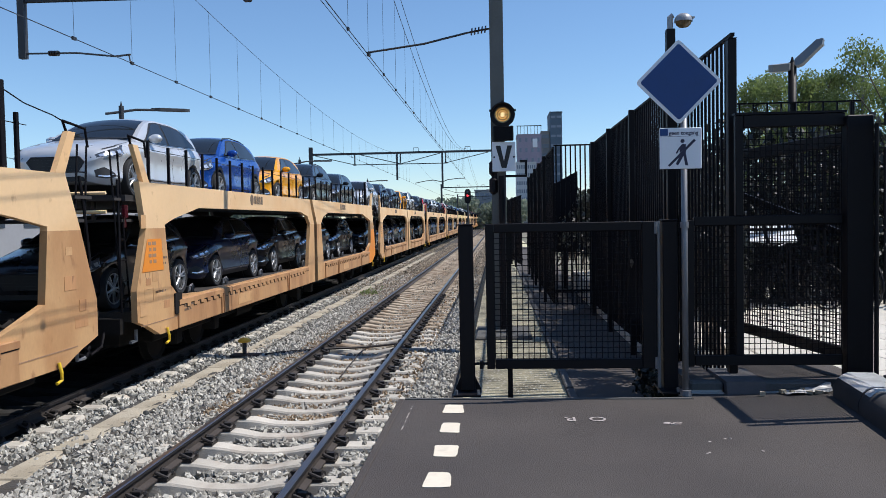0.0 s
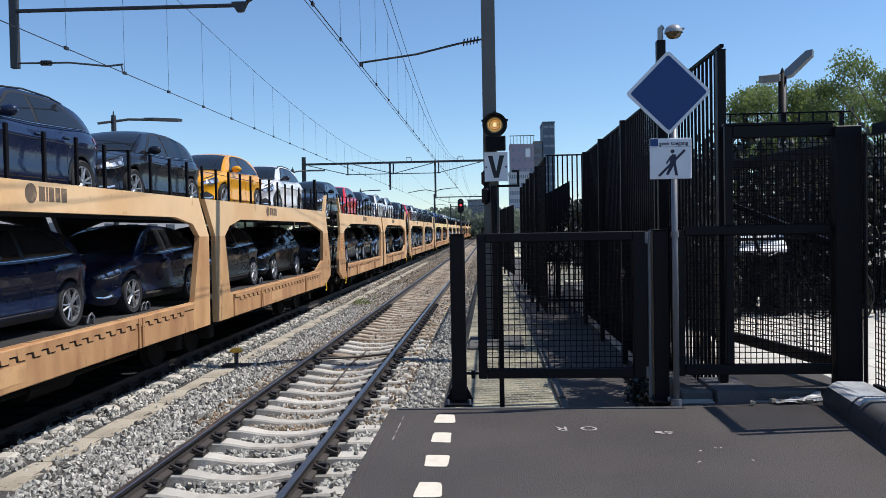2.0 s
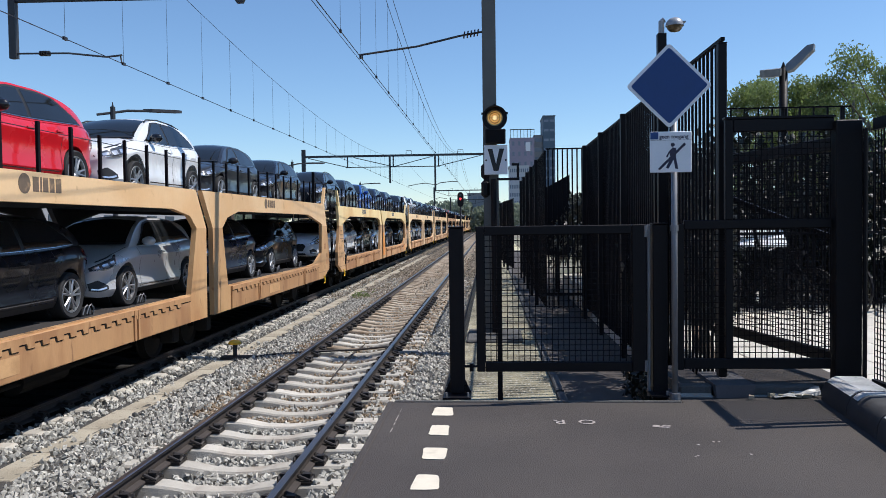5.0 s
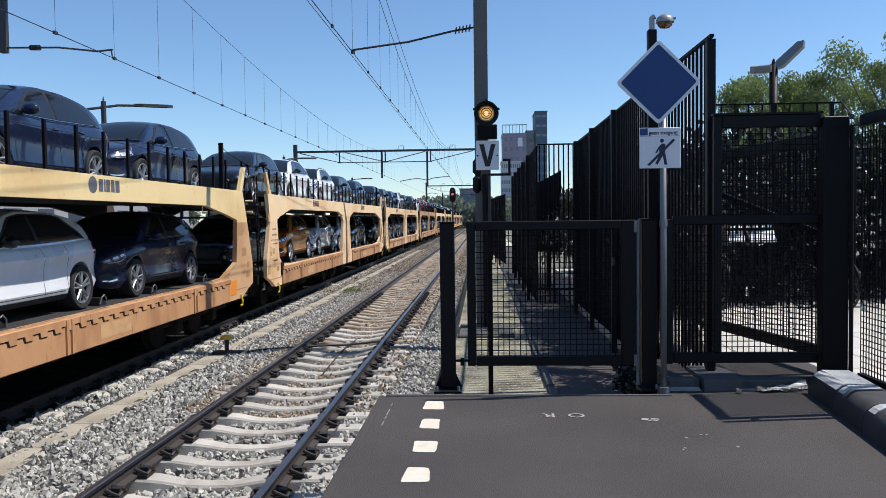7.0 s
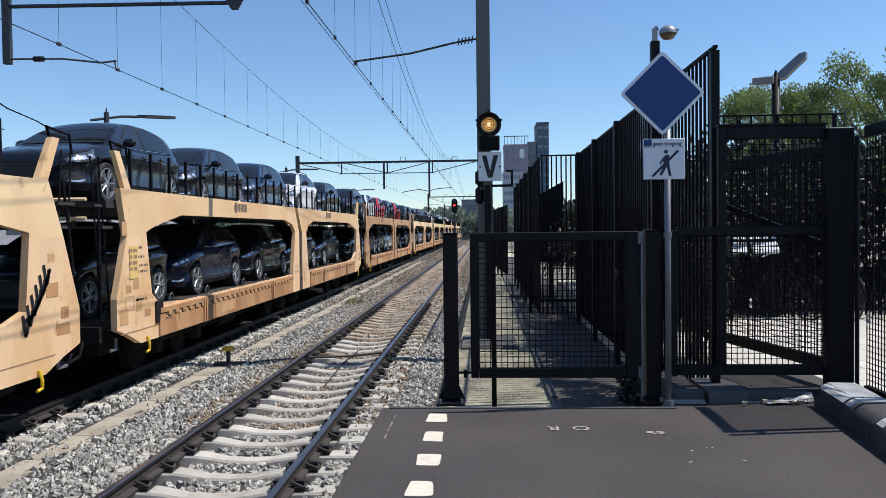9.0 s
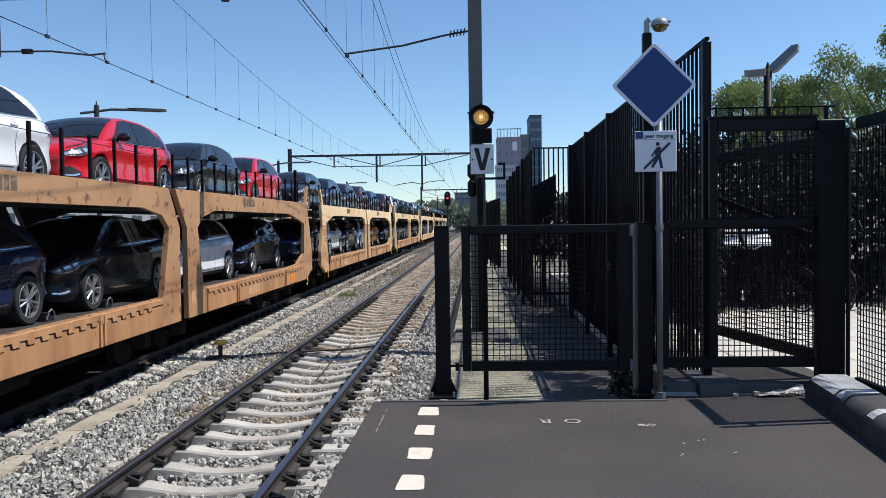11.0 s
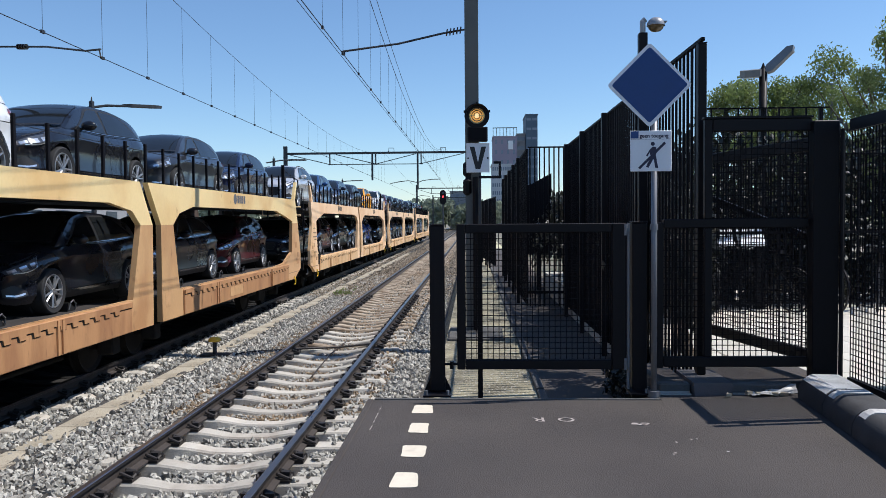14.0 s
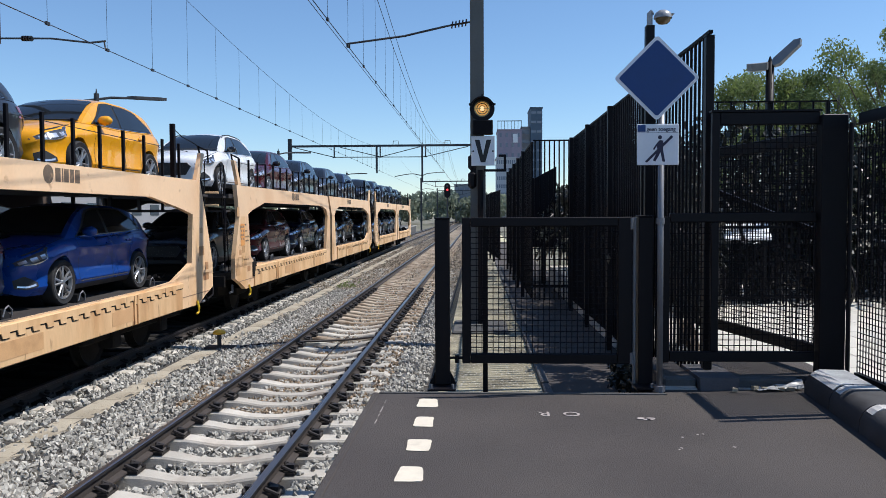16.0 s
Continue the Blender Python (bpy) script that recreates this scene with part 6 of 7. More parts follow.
def build_wagon(upper_paint, pillar_paint, sill_paint, mark=OWNER):
    """Two-part articulated car carrier; y runs from its leading end to its tail, x across, z as in the world."""
    w = thing("car_carrier_wagon", None, None, "two-part double-deck railway wagon carrying new cars, faded orange paint", "railway wagon", "car carrier wagons")
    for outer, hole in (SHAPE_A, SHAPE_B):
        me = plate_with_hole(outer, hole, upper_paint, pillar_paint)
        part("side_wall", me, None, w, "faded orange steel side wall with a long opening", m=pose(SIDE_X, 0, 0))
        # far wall copy with the wagon's inner shade and grime put into its colour
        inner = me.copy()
        inner.materials[0] = inner.materials[1] = GRIME_SHADE
        part("side_wall", inner, None, w, "far side wall, dark with painted-in shade and grime", m=pose(-SIDE_X + 0.09, 0, 0))
    for a, b in ((1.4, 10.1), (12.3, 20.28)):
        # lower sill, proud of the wall, with toothed edge strip
        for sx in (1, -1):
            g = Geo().box(min(sx * 1.37, sx * 1.545), max(sx * 1.37, sx * 1.545), a, b, -0.115, 0.345, 0.012)
            part("sill", g, sill_paint, w, "rusty orange sill beam")
        t, joint = Geo().box(1.546, 1.560, a, b, 0.262, 0.338), Geo().box(1.546, 1.549, a, b, 0.245, 0.262)
        k = a + 0.3
        while k < b - 0.3:
            t.prism([(k, 0.262), (k + 0.02, 0.20), (k + 0.15, 0.20), (k + 0.15, 0.262)], "x", 1.546, 1.560)
            joint.prism([(k - 0.026, 0.250), (k - 0.004, 0.188), (k + 0.162, 0.188), (k + 0.162, 0.250)], "x", 1.546, 1.5485)
            k += 0.30
        part("toothed_strip", layered("toothed_strip", (t, sill_paint), (joint, UNDER)), None, w)
        for q in (0.22, 0.75):
            s = a + (b - a) * q
            part("rib", Geo().box(1.546, 1.57, s, s + 0.05, -0.10, 0.33).box(1.546, 1.57, s + 0.12, s + 0.17, -0.10, 0.33), sill_paint, w)
        for q, ln in ((0.33, 0.9),):
            s = a + (b - a) * q
            part("paint_patch", Geo().box(1.5462, 1.5485, s, s + ln, -0.04, 0.16), PATCH, w, "paler touched-up paint patch")
    for a, b in ((0.05, 10.9), (11.3, 21.88)):
        part("lower_deck", Geo().box(-1.40, 1.40, a + 0.3, b - 0.3, 0.12, Z_LOW), DECK, w)
        part("upper_deck", Geo().box(-1.41, 1.41, a - 0.1, b - 0.7 if b > 20 else b - 0.2, Z_UP - 0.09, Z_UP), DECK, w)
        part("underframe", Geo().box(-0.9, 0.9, a + 0.6, b - 0.6, -0.30, 0.11), UNDER, w)
    # stanchions along both edges of the upper deck
    st = Geo().box(-0.02, 0.02, -0.024, 0.024, 2.0, 2.80, 0.004).mesh("stanchion", BLACKM)
    for sx in (1, -1):
        s = 0.75
        while s < 21.1:
            if not 10.4 < s < 11.0:
                part("stanchion", st, None, w, m=pose(sx * 1.40, s, random.uniform(-0.015, 0.015), 0, 0, 0))
            s += 0.735 if sx > 0 else 2.205
        part("wire_rope", Geo().rod((sx * 1.375, 0.5, 2.70), (sx * 1.375, 21.1, 2.70), 0.006, 5), WIRE, w)
    # slanted end brackets and their top hoops
    for s0, s1 in ((0.32, 0.02), (21.13, 21.43)):
        for sx in (1, -1):
            x0, x1 = (1.44, 1.51) if sx > 0 else (-1.51, -1.44)
            part("end_bracket", Geo().prism([(s0, 2.18), (s0 + 0.2, 2.18), (s1 + 0.16, 2.70), (s1, 2.70)], "x", x0, x1), upper_paint, w)
            part("hoop", Geo().tube([(sx * 1.47, s1 + 0.08, 2.6), (sx * 1.47, s1 - 0.05, 2.82), (sx * 1.47, s1 + 0.45, 2.78), (sx * 1.47, s1 + 0.5, 2.55)], 0.018), BLACKM, w)
    part("end_stanchion", Geo().box(1.37, 1.45, 20.26, 20.34, 2.0, 3.12, 0.006), BLACKM, w, "tall black end post")
    part("end_rope", Geo().tube([(1.41, 20.3, 3.05), (1.43, 20.7, 2.93), (1.46, 21.2, 2.86), (1.47, 21.46, 2.80)], 0.008, 5), BLACKM, w)
    # ladders, hoses and machinery in the end gaps
    for s in (-0.05, 22.01):
        d = 1 if s > 5 else -1
        part("end_frame", Geo().box(-1.3, 1.3, s - 0.06, s + 0.06, 0.0, 0.22).box(-1.30, -1.25, s - 0.04, s + 0.04, 0.22, 1.9), UNDER, w)
        part("end_beam", Geo().box(-1.35, 1.35, s - 0.35 * (d > 0), s + 0.35 * (d < 0), 1.60, 1.64).box(-1.35, 1.35, s - 0.2, s + 0.2, 1.90, 1.94).box(0.92, 0.96, s - 0.03, s + 0.03, 1.61, 1.93).box(0.5, 0.54, s - 0.03, s + 0.03, 1.61, 1.93).box(-0.56, -0.5, s - 0.03, s + 0.03, 1.61, 1.93), DECK, w)
        if d < 0:
            for x0, x1 in ((0.10, 0.62), (0.78, 1.30)):
                part("step_frame", Geo().tube([(x1, s - 0.34, 2.0), (x0, s - 0.34, 2.0), (x0, s - 0.34, 1.74), (x1, s - 0.34, 1.74)], 0.026).box(x0 - 0.02, x0 + 0.02, s - 0.34, s + 0.02, 1.72, 1.76), TAN, w, "cream painted step frame")
        for x in (0.87, -0.87):
            part("buffer", Geo().rod((x, s, 0.29), (x, s + d * 0.45, 0.29), 0.1, 12).rod((x, s + d * 0.45, 0.29), (x, s + d * 0.5, 0.29), 0.22, 16), UNDER, w)
        part("hose", Geo().tube([(1.30, s, 2.2), (1.33, s + d * 0.05, 1.7), (1.35, s + d * 0.1, 1.1), (1.3, s, 0.5)], 0.02), BLACKM, w)
        for q in (0.55, 1.05):
            part("hose", Geo().tube([(q, s, 0.1), (q + 0.04, s + d * 0.2, -0.15), (q + 0.02, s + d * 0.45, -0.22), (q, s + d * 0.56, -0.1)], 0.022), BLACKM, w)
        lad = Geo().rod((1.30, s - d * 0.28, 0.3), (1.30, s - d * 0.02, 2.6), 0.014, 6).rod((1.30, s - d * 0.02, 0.3), (1.30, s + d * 0.2, 2.6), 0.014, 6)
        for k in range(7):
            lad.rod((1.30, s - d * (0.26 - 0.035 * k), 0.45 + 0.3 * k), (1.30, s + d * (0.0 + 0.03 * k), 0.45 + 0.3 * k), 0.010, 5)
        part("end_ladder", lad, BLACKM, w, "thin dark steel ladder")
        part("screw_coupling", Geo().tube([(0, s, 0.29), (0, s + d * 0.3, 0.2), (0, s + d * 0.55, 0.28)], 0.04), UNDER, w)
        part("crank", Geo().tube([(1.36, s - d * 0.3, 0.02), (1.36, s - d * 0.3, -0.14), (1.36, s - d * 0.12, -0.14)], 0.025), GALV, w)
    for s in (0.95, 21.03):
        part("lashing_hook", Geo().tube([(1.53, s, -0.04), (1.56, s, -0.16), (1.55, s + 0.01, -0.25), (1.55, s - 0.09, -0.27)], 0.02, 8), YELLOW, w, "yellow painted hook")
    # wheelsets and springs
    wheel = Geo().lathe([(0.0, 0.03), (0.12, 0.05), (0.36, 0.02), (0.415, 0.05), (0.42, -0.06), (0.45, -0.075), (0.45, -0.09), (0.36, -0.07), (0.0, -0.05)], 24, "x").mesh("wheel", WHEELST)
    for s in (2.2, 4.0, 10.3, 11.9, 18.5, 20.3):
        ax = part("wheelset", Geo().rod((-0.9, s, RAIL_Z + 0.42), (0.9, s, RAIL_Z + 0.42), 0.07, 10), WHEELST, w)
        for sx in (1, -1):
            part("wheel", wheel, None, ax, m=pose(sx * 0.75, s, RAIL_Z + 0.42, 0, 0, 0 if sx > 0 else 180))
            part("axle_box", Geo().box(min(sx * 0.95, sx * 1.2), max(sx * 0.95, sx * 1.2), s - 0.13, s + 0.13, RAIL_Z + 0.28, RAIL_Z + 0.56, 0.02), UNDER, w)
    for s in (1.3, 17.6):
        for x in (0.96, -1.14):
            part("bogie_frame", Geo().box(x, x + 0.18, s, s + 3.6, RAIL_Z + 0.44, RAIL_Z + 0.62, 0.02), UNDER, w)
    part("brake_rod", Geo().rod((0.7, 5, -0.42), (0.7, 9.6, -0.42), 0.04, 8), UNDER, w)
    part("air_tank", Geo().rod((0.6, 6.5, -0.42), (0.6, 7.6, -0.42), 0.17, 14), UNDER, w)
    # marks on the walls
    lg = logo_shapes(0, 1.93)
    tagged(part("owner_mark", lg, mark, w, "worn dark mark on the beam", m=pose(SIDE_X, 5.42, 0)), kind="stuff")
    tagged(part("owner_mark", logo_shapes(0, 1.93), mark, w, "worn dark mark on the beam", m=pose(SIDE_X, 14.9, 0)), kind="stuff")
    x = SIDE_X
    for q, (s0, z0, ww, hh) in enumerate(((0.30, 0.66, 0.16, 0.10), (0.52, 0.70, 0.2, 0.14), (0.62, 0.36, 0.2, 0.2), (0.9, 0.26, 0.22, 0.12), (0.2, 1.5, 0.16, 0.2), (21.28, 1.2, 0.14, 0.1), (21.43, 0.3, 0.3, 0.14), (11.5, 0.1, 0.2, 0.25))):
        part("label_plate", Geo().box(x + 0.001, x + 0.003, s0, s0 + ww, z0, z0 + hh), PATCH if q % 3 else SILL, w)
    rows = Geo()
    rng = random.Random(9)
    for z0, s0, s1 in ((1.30, 0.52, 0.86), (1.16, 0.50, 0.92), (1.03, 0.42, 1.02), (0.94, 0.60, 1.0), (0.52, 0.62, 0.95), (0.28, 1.62, 1.95), (0.21, 1.60, 2.0), (0.14, 1.60, 1.9)):
        a = s0
        while a < s1:
            b = a + rng.uniform(0.03, 0.10)
            rows.box(x + 0.001 + (0.036 if a > 1.4 else 0), x + 0.003 + (0.036 if a > 1.4 else 0), a, b, z0, z0 + 0.035)
            a = b + rng.uniform(0.015, 0.05)
    tagged(part("stencil_rows", rows, OWNER, w, "rows of small worn stencil bars"), kind="stuff")
    part("stencil_ring", Geo().lathe([(0.06, 0.0), (0.066, 0.003), (0.072, 0.0)], 16, "x", (x + 0.001, 0.36, 0.82)), GREYMARK, w)
    part("stencil_frame", Geo().box(x + 0.001, x + 0.004, 0.25, 0.55, 0.60, 0.615).box(x + 0.001, x + 0.004, 0.25, 0.265, 0.42, 0.60).box(x + 0.001, x + 0.004, 0.535, 0.55, 0.42, 0.60).box(x + 0.001, x + 0.004, 0.25, 0.55, 0.405, 0.42), PATCH, w)
    part("label_plate", Geo().box(x + 0.001, x + 0.006, 0.08, 0.34, 0.22, 0.44), PATCH, w)
    part("grille_box", Geo().box(x + 0.001, x + 0.03, 1.28, 1.55, 0.12, 0.46, 0.01), UNDER, w, "dark vent box")
    part("label_plate", Geo().box(x + 0.001, x + 0.005, 21.23, 21.48, 0.78, 0.95), SILL, w)
    part("label_plate", Geo().box(x + 0.001, x + 0.005, 21.54, 21.70, 0.5, 0.64), SILL, w)
    part("seam", Geo().box(x + 0.001, x + 0.004, 0.1, 1.39, 0.075, 0.09).box(x + 0.001, x + 0.004, 20.30, 21.78, 0.075, 0.09), GREYMARK, w)
    return w


UPPER = [
    ["black", "grey", "navy", "black", "silver"],
    ["silver", "blue", "orange", "black", "black"],
    ["silver", "navy", "black", "orange", "white"],
    ["black", "red", "black", "white", "white"],
    ["grey", "red", "white", "grey", "black"],
    ["black", "black", "blue", "navy", "navy"],
    ["black", "white", "white", "grey", "navy"],
    ["black", "black", "navy", "white", "black"],
    ["grey", "white", "red", "black", "red"],
    ["black", "navy", "grey", "dark red", "steel blue"],
    ["dark red", "white", "black", "grey", "navy"],
    ["silver", "steel blue", "navy", "grey", "orange"],
    ["white", "dark red", "black", "grey", "navy"],
    ["black", "navy", "grey", "black", "black"]]
LOWER = [
    ["black", "navy", "black", "black", "navy"],
    ["black", "navy", "black", "grey", "black"],
    ["black", "navy", "navy", "black", "black"],
    ["black", "grey", "black", "steel blue", "black"],
    ["navy", "black", "silver", "navy", "black"],
    ["white", "white", "black", "white", "navy"],
    ["black", "shaded orange", "white", "silver", "black"],
    ["black", "navy", "black", "black", "grey"],
    ["black", "navy", "black", "white", "black"],
    ["navy", "white", "black", "white", "shaded orange"],
    ["black", "navy", "black", "black", "dark red"],
    ["black", "dark red", "black", "navy", "blue"],
    ["black", "dark red", "navy", "black", "black"],
    ["black", "navy", "black", "navy", "silver"]]
CROSSOVERS = {(1, 1), (1, 3), (2, 1), (2, 4), (3, 3), (3, 4), (4, 2), (5, 0), (6, 1), (6, 2), (7, 3), (8, 0), (9, 3), (10, 0), (10, 1), (11, 0), (12, 0), (13, 1), (13, 3)}
CAR_SHIFT = (0.0, 0.09, -0.07, 0.05, -0.1)
TRAIN = []          # (thing, its y when the first wagon's start stands at 0, x, z)


def build_train():
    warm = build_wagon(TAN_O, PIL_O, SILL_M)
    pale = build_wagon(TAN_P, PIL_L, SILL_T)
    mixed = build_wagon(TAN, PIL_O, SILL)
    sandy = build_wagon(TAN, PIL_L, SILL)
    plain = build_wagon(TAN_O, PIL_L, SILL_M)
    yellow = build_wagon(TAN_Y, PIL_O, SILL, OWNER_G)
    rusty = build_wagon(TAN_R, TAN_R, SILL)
    source = [warm] * 5 + [yellow, sandy, plain, rusty, mixed, yellow, pale, pale, pale]
    used = set()
    loop = Geo().tube([(0.10, 0.02, 0.03), (0.11, 0.06, 0.13), (0.11, 0.13, 0.16), (0.11, 0.20, 0.10), (0.10, 0.21, 0.02)], 0.011, 6)
    chock = layered("wheel_chock", (Geo().prism([(0.0, 0.0), (0.22, 0.0), (0.20, 0.04), (0.06, 0.13), (0.02, 0.12)], "x", -0.11, 0.09), TRIM), (loop, GALV))
    for k in range(14):
        y = (k - 1) * WAGON_L
        w = source[k] if source[k] not in used else copy_thing(source[k], pose(FAR_X, y, 0))
        used.add(source[k])
        TRAIN.append((w, y, FAR_X, 0.0))
        for j, c in enumerate(UPPER[k]):
            tall = (k, j) in CROSSOVERS
            car = make_car(c, tall, pose(FAR_X, y, Z_UP), f"new {c} {'crossover' if tall else 'hatchback'} on the upper deck")
            TRAIN.append((car, y + (2.45 if j == 0 else 2.2 + 4.3 * j) + CAR_SHIFT[(k + j) % 5] + (0.15 if k == 1 else 0.0), FAR_X, Z_UP))
        for j, c in enumerate(LOWER[k]):
            car = make_car(c, False, pose(FAR_X, y, Z_LOW), f"new {c} hatchback on the lower deck")
            for a in (-1.23, 1.265):
                part("wheel_chock", chock, None, w, m=pose(0.80, (1.8, 6.2, 10.45, 14.55, 18.9)[j] + CAR_SHIFT[(k + 2 * j) % 5] * 0.7 + a + 0.30, Z_LOW))
            TRAIN.append((car, y + (1.8, 6.2, 10.45, 14.55, 18.9)[j] + CAR_SHIFT[(k + 2 * j) % 5] * 0.7, FAR_X, Z_LOW))


def mark_wagons():
    """What sets single wagons apart: fresh paint on one end, a scrawl on another."""
    wagons = [w for w, y, x, z in TRAIN if w.name.startswith("car_carrier_wagon")]
    x = SIDE_X
    g = Geo().prism([(21.26, 1.22), (22.03, 1.22), (22.272, 0.60), (22.272, 0.145), (21.9, 0.035), (21.5, -0.115), (20.63, -0.115), (20.63, 0.405), (21.155, 0.655)], "x", x + 0.0045, x + 0.007)
    part("fresh_paint", g, ORANGE, wagons[1], "bright orange repainted end", m=pose(0, -0.32, 0))
    tagged(wagons[1], "double-deck car carrier wagon with one end repainted bright orange")
    for k, shift in ((10, 0.6), (11, 1.2)):
        for ob in wagons[k].children:
            if ob.name.startswith("owner_mark") and ob.location.y > 12:
                ob.location.y += shift
    for k in (5, 9, 10):
        g = Geo().prism([(21.26, 1.22), (22.03, 1.22), (22.272, 0.60), (22.272, 0.145), (21.9, 0.035), (21.5, -0.115), (20.63, -0.115), (20.63, 0.405), (21.155, 0.655)], "x", x + 0.0005, x + 0.0009)
        part("worn_paint", g, WORN, wagons[k], "rubbed orange-brown lower end", m=pose(0, -0.32, 0))
        g = Geo().prism([(0.02, 0.62), (0.26, 1.2), (0.93, 1.15), (1.14, 0.6), (1.39, 0.43), (1.39, -0.11), (0.76, -0.11), (0.36, 0.06), (0.01, 0.17)], "x", x + 0.0005, x + 0.0009)
        part("worn_paint", g, WORN, wagons[k], "rubbed orange-brown lower end")
    for k in (1, 2, 3, 7, 10, 12):
        big = k == 1
        pan = part("data_panel", Geo().prism([(0.18 if big else 0.42, 0.86), (0.92 if big else 0.70, 0.86), (0.86 if big else 0.70, 1.34), (0.38 if big else 0.42, 1.34)], "x", x + 0.0072, x + 0.0085), LABEL_Y if k == 7 else ORANGE if big else LABEL_O, wagons[k], "yellow data panel" if k == 7 else "orange data panel")
        g = Geo()
        for q in range(4):
            for a, b in ((0.40, 0.50), (0.53, 0.66)):
                g.box(x + 0.009, x + 0.0105, a + 0.03 * (q % 2), b, 1.25 - 0.09 * q, 1.30 - 0.09 * q)
        tagged(part("data_lines", g, GREYMARK, pan), kind="stuff")
    g = Geo().prism([(0.04, 0.58), (0.42, 1.38), (0.88, 1.38), (1.12, 0.62), (1.10, 0.42), (0.1, 0.24), (0.02, 0.3)], "x", x + 0.0045, x + 0.0065)
    part("fresh_paint", g, PATCH, wagons[2], "pale repainted end")
    part("fresh_paint", Geo().prism([(11.372, 1.12), (11.72, 1.10), (12.02, 0.36), (12.02, 0.05), (11.372, 0.02)], "x", x + 0.0045, x + 0.0065), ORANGE, wagons[5], "bright orange repainted pillar foot")
    part("fresh_paint", Geo().box(x + 0.0045, x + 0.0065, 20.34, 20.80, 0.0, 0.30), ORANGE, wagons[5], "bright orange paint patch")
    part("fresh_paint", Geo().box(1.5462, 1.5482, 18.9, 19.5, -0.06, 0.18), ORANGE, wagons[8], "bright orange paint patch")
    part("fresh_paint", Geo().box(1.5462, 1.5482, 17.6, 18.5, -0.04, 0.16), WORN, wagons[11], "rubbed orange paint patch")
    strokes = []
    for q in range(6):
        a, b = 21.08 + 0.085 * q, 0.40 + 0.11 * q
        strokes.append([(a, b + 0.22), (a + 0.03, b + 0.08), (a + 0.05, b - 0.02), (a + 0.09, b + 0.05), (a + 0.10, b + 0.16)])
    strokes.append([(21.12, 0.55), (21.3, 0.62), (21.5, 0.86), (21.64, 1.12)])
    g = Geo()
    for s in strokes:
        for (a, b), (c, d) in zip(s, s[1:]):
            n = Vector((-(d - b), c - a)).normalized() * 0.027
            g.prism([(a + n.x, b + n.y), (c + n.x, d + n.y), (c - n.x, d - n.y), (a - n.x, b - n.y)], "x", x + 0.005, x + 0.007)
    tagged(part("scrawl", g, INKV, wagons[6], "black painted scrawl of plain strokes", m=pose(0, -0.32, 0)), kind="stuff")
    tagged(wagons[6], "double-deck car carrier wagon with a black scrawl on one end")
    part("brake_valve", Geo().rod((1.36, 0.02, 1.66), (1.36, 0.02, 1.84), 0.05, 10).rod((1.36, 0.02, 1.52), (1.36, 0.02, 1.66), 0.02, 8), PAINTS["dark red"], wagons[1], "small red brake valve")
    # some wagons have a longer second half
    for k, more in ((0, 0.32), (5, 0.25), (6, 0.42)):
        f = 1 + more / 10.66
        for ob in wagons[k].children:
            if ob.location.y + min(c[1] for c in ob.bound_box) > 10.8:
                ob.location.y = 11.3 + (ob.location.y - 11.3) * f
                ob.scale.y = f
    for k in (5, 10):
        tagged(wagons[k], "double-deck car carrier wagon in faded yellow paint carrying new cars")


# way travelled by the train, in metres
START = 10.79
WAY = [
    (0.00, -0.100),
    (2.00, 31.020),
    (4.00, 62.250),
    (6.00, 93.540),
    (8.00, 124.710),
    (10.00, 156.170),
    (12.00, 187.970),
    (14.00, 219.790),
    (16.00, 251.510),
]


def motions():
    """Key the wagons and the cars on them."""
    for ob, y, x, z in TRAIN:
        walk(ob, [(t, pose(x, START + y - d, z)) for t, d in WAY])


# ---- planting and distance ----
def leaf_cloud(blobs, count, size, seed, flat=0.9):
    """Many small leaf blades spread through rounded clumps."""
    rng = random.Random(seed)
    v, f = [], []
    total = sum(b[3] ** 2 for b in blobs)
    for bx, by, bz, br in blobs:
        for _ in range(int(count * br * br / total)):
            d = Vector((rng.gauss(0, 1), rng.gauss(0, 1), rng.gauss(0, 1))).normalized() * br * (rng.random() ** 0.45) * rng.uniform(0.75, 1.1)
            p = Vector((bx, by, bz)) + Vector((d.x, d.y, d.z * flat))
            e = Euler((rng.uniform(0, 6.28), rng.uniform(0, 6.28), rng.uniform(0, 6.28))).to_matrix()
            s = rng.uniform(*size)
            n = len(v)
            for q in ((-0.5, 0, 0), (0, -0.32, 0.06), (0.5, 0, 0), (0, 0.32, 0.06)):
                v.append(tuple(p + e @ (Vector(q) * s)))
            f.append((n, n + 1, n + 2, n + 3))
    me = bpy.data.meshes.new("leaves")
    me.from_pydata(v, [], f)
    return me


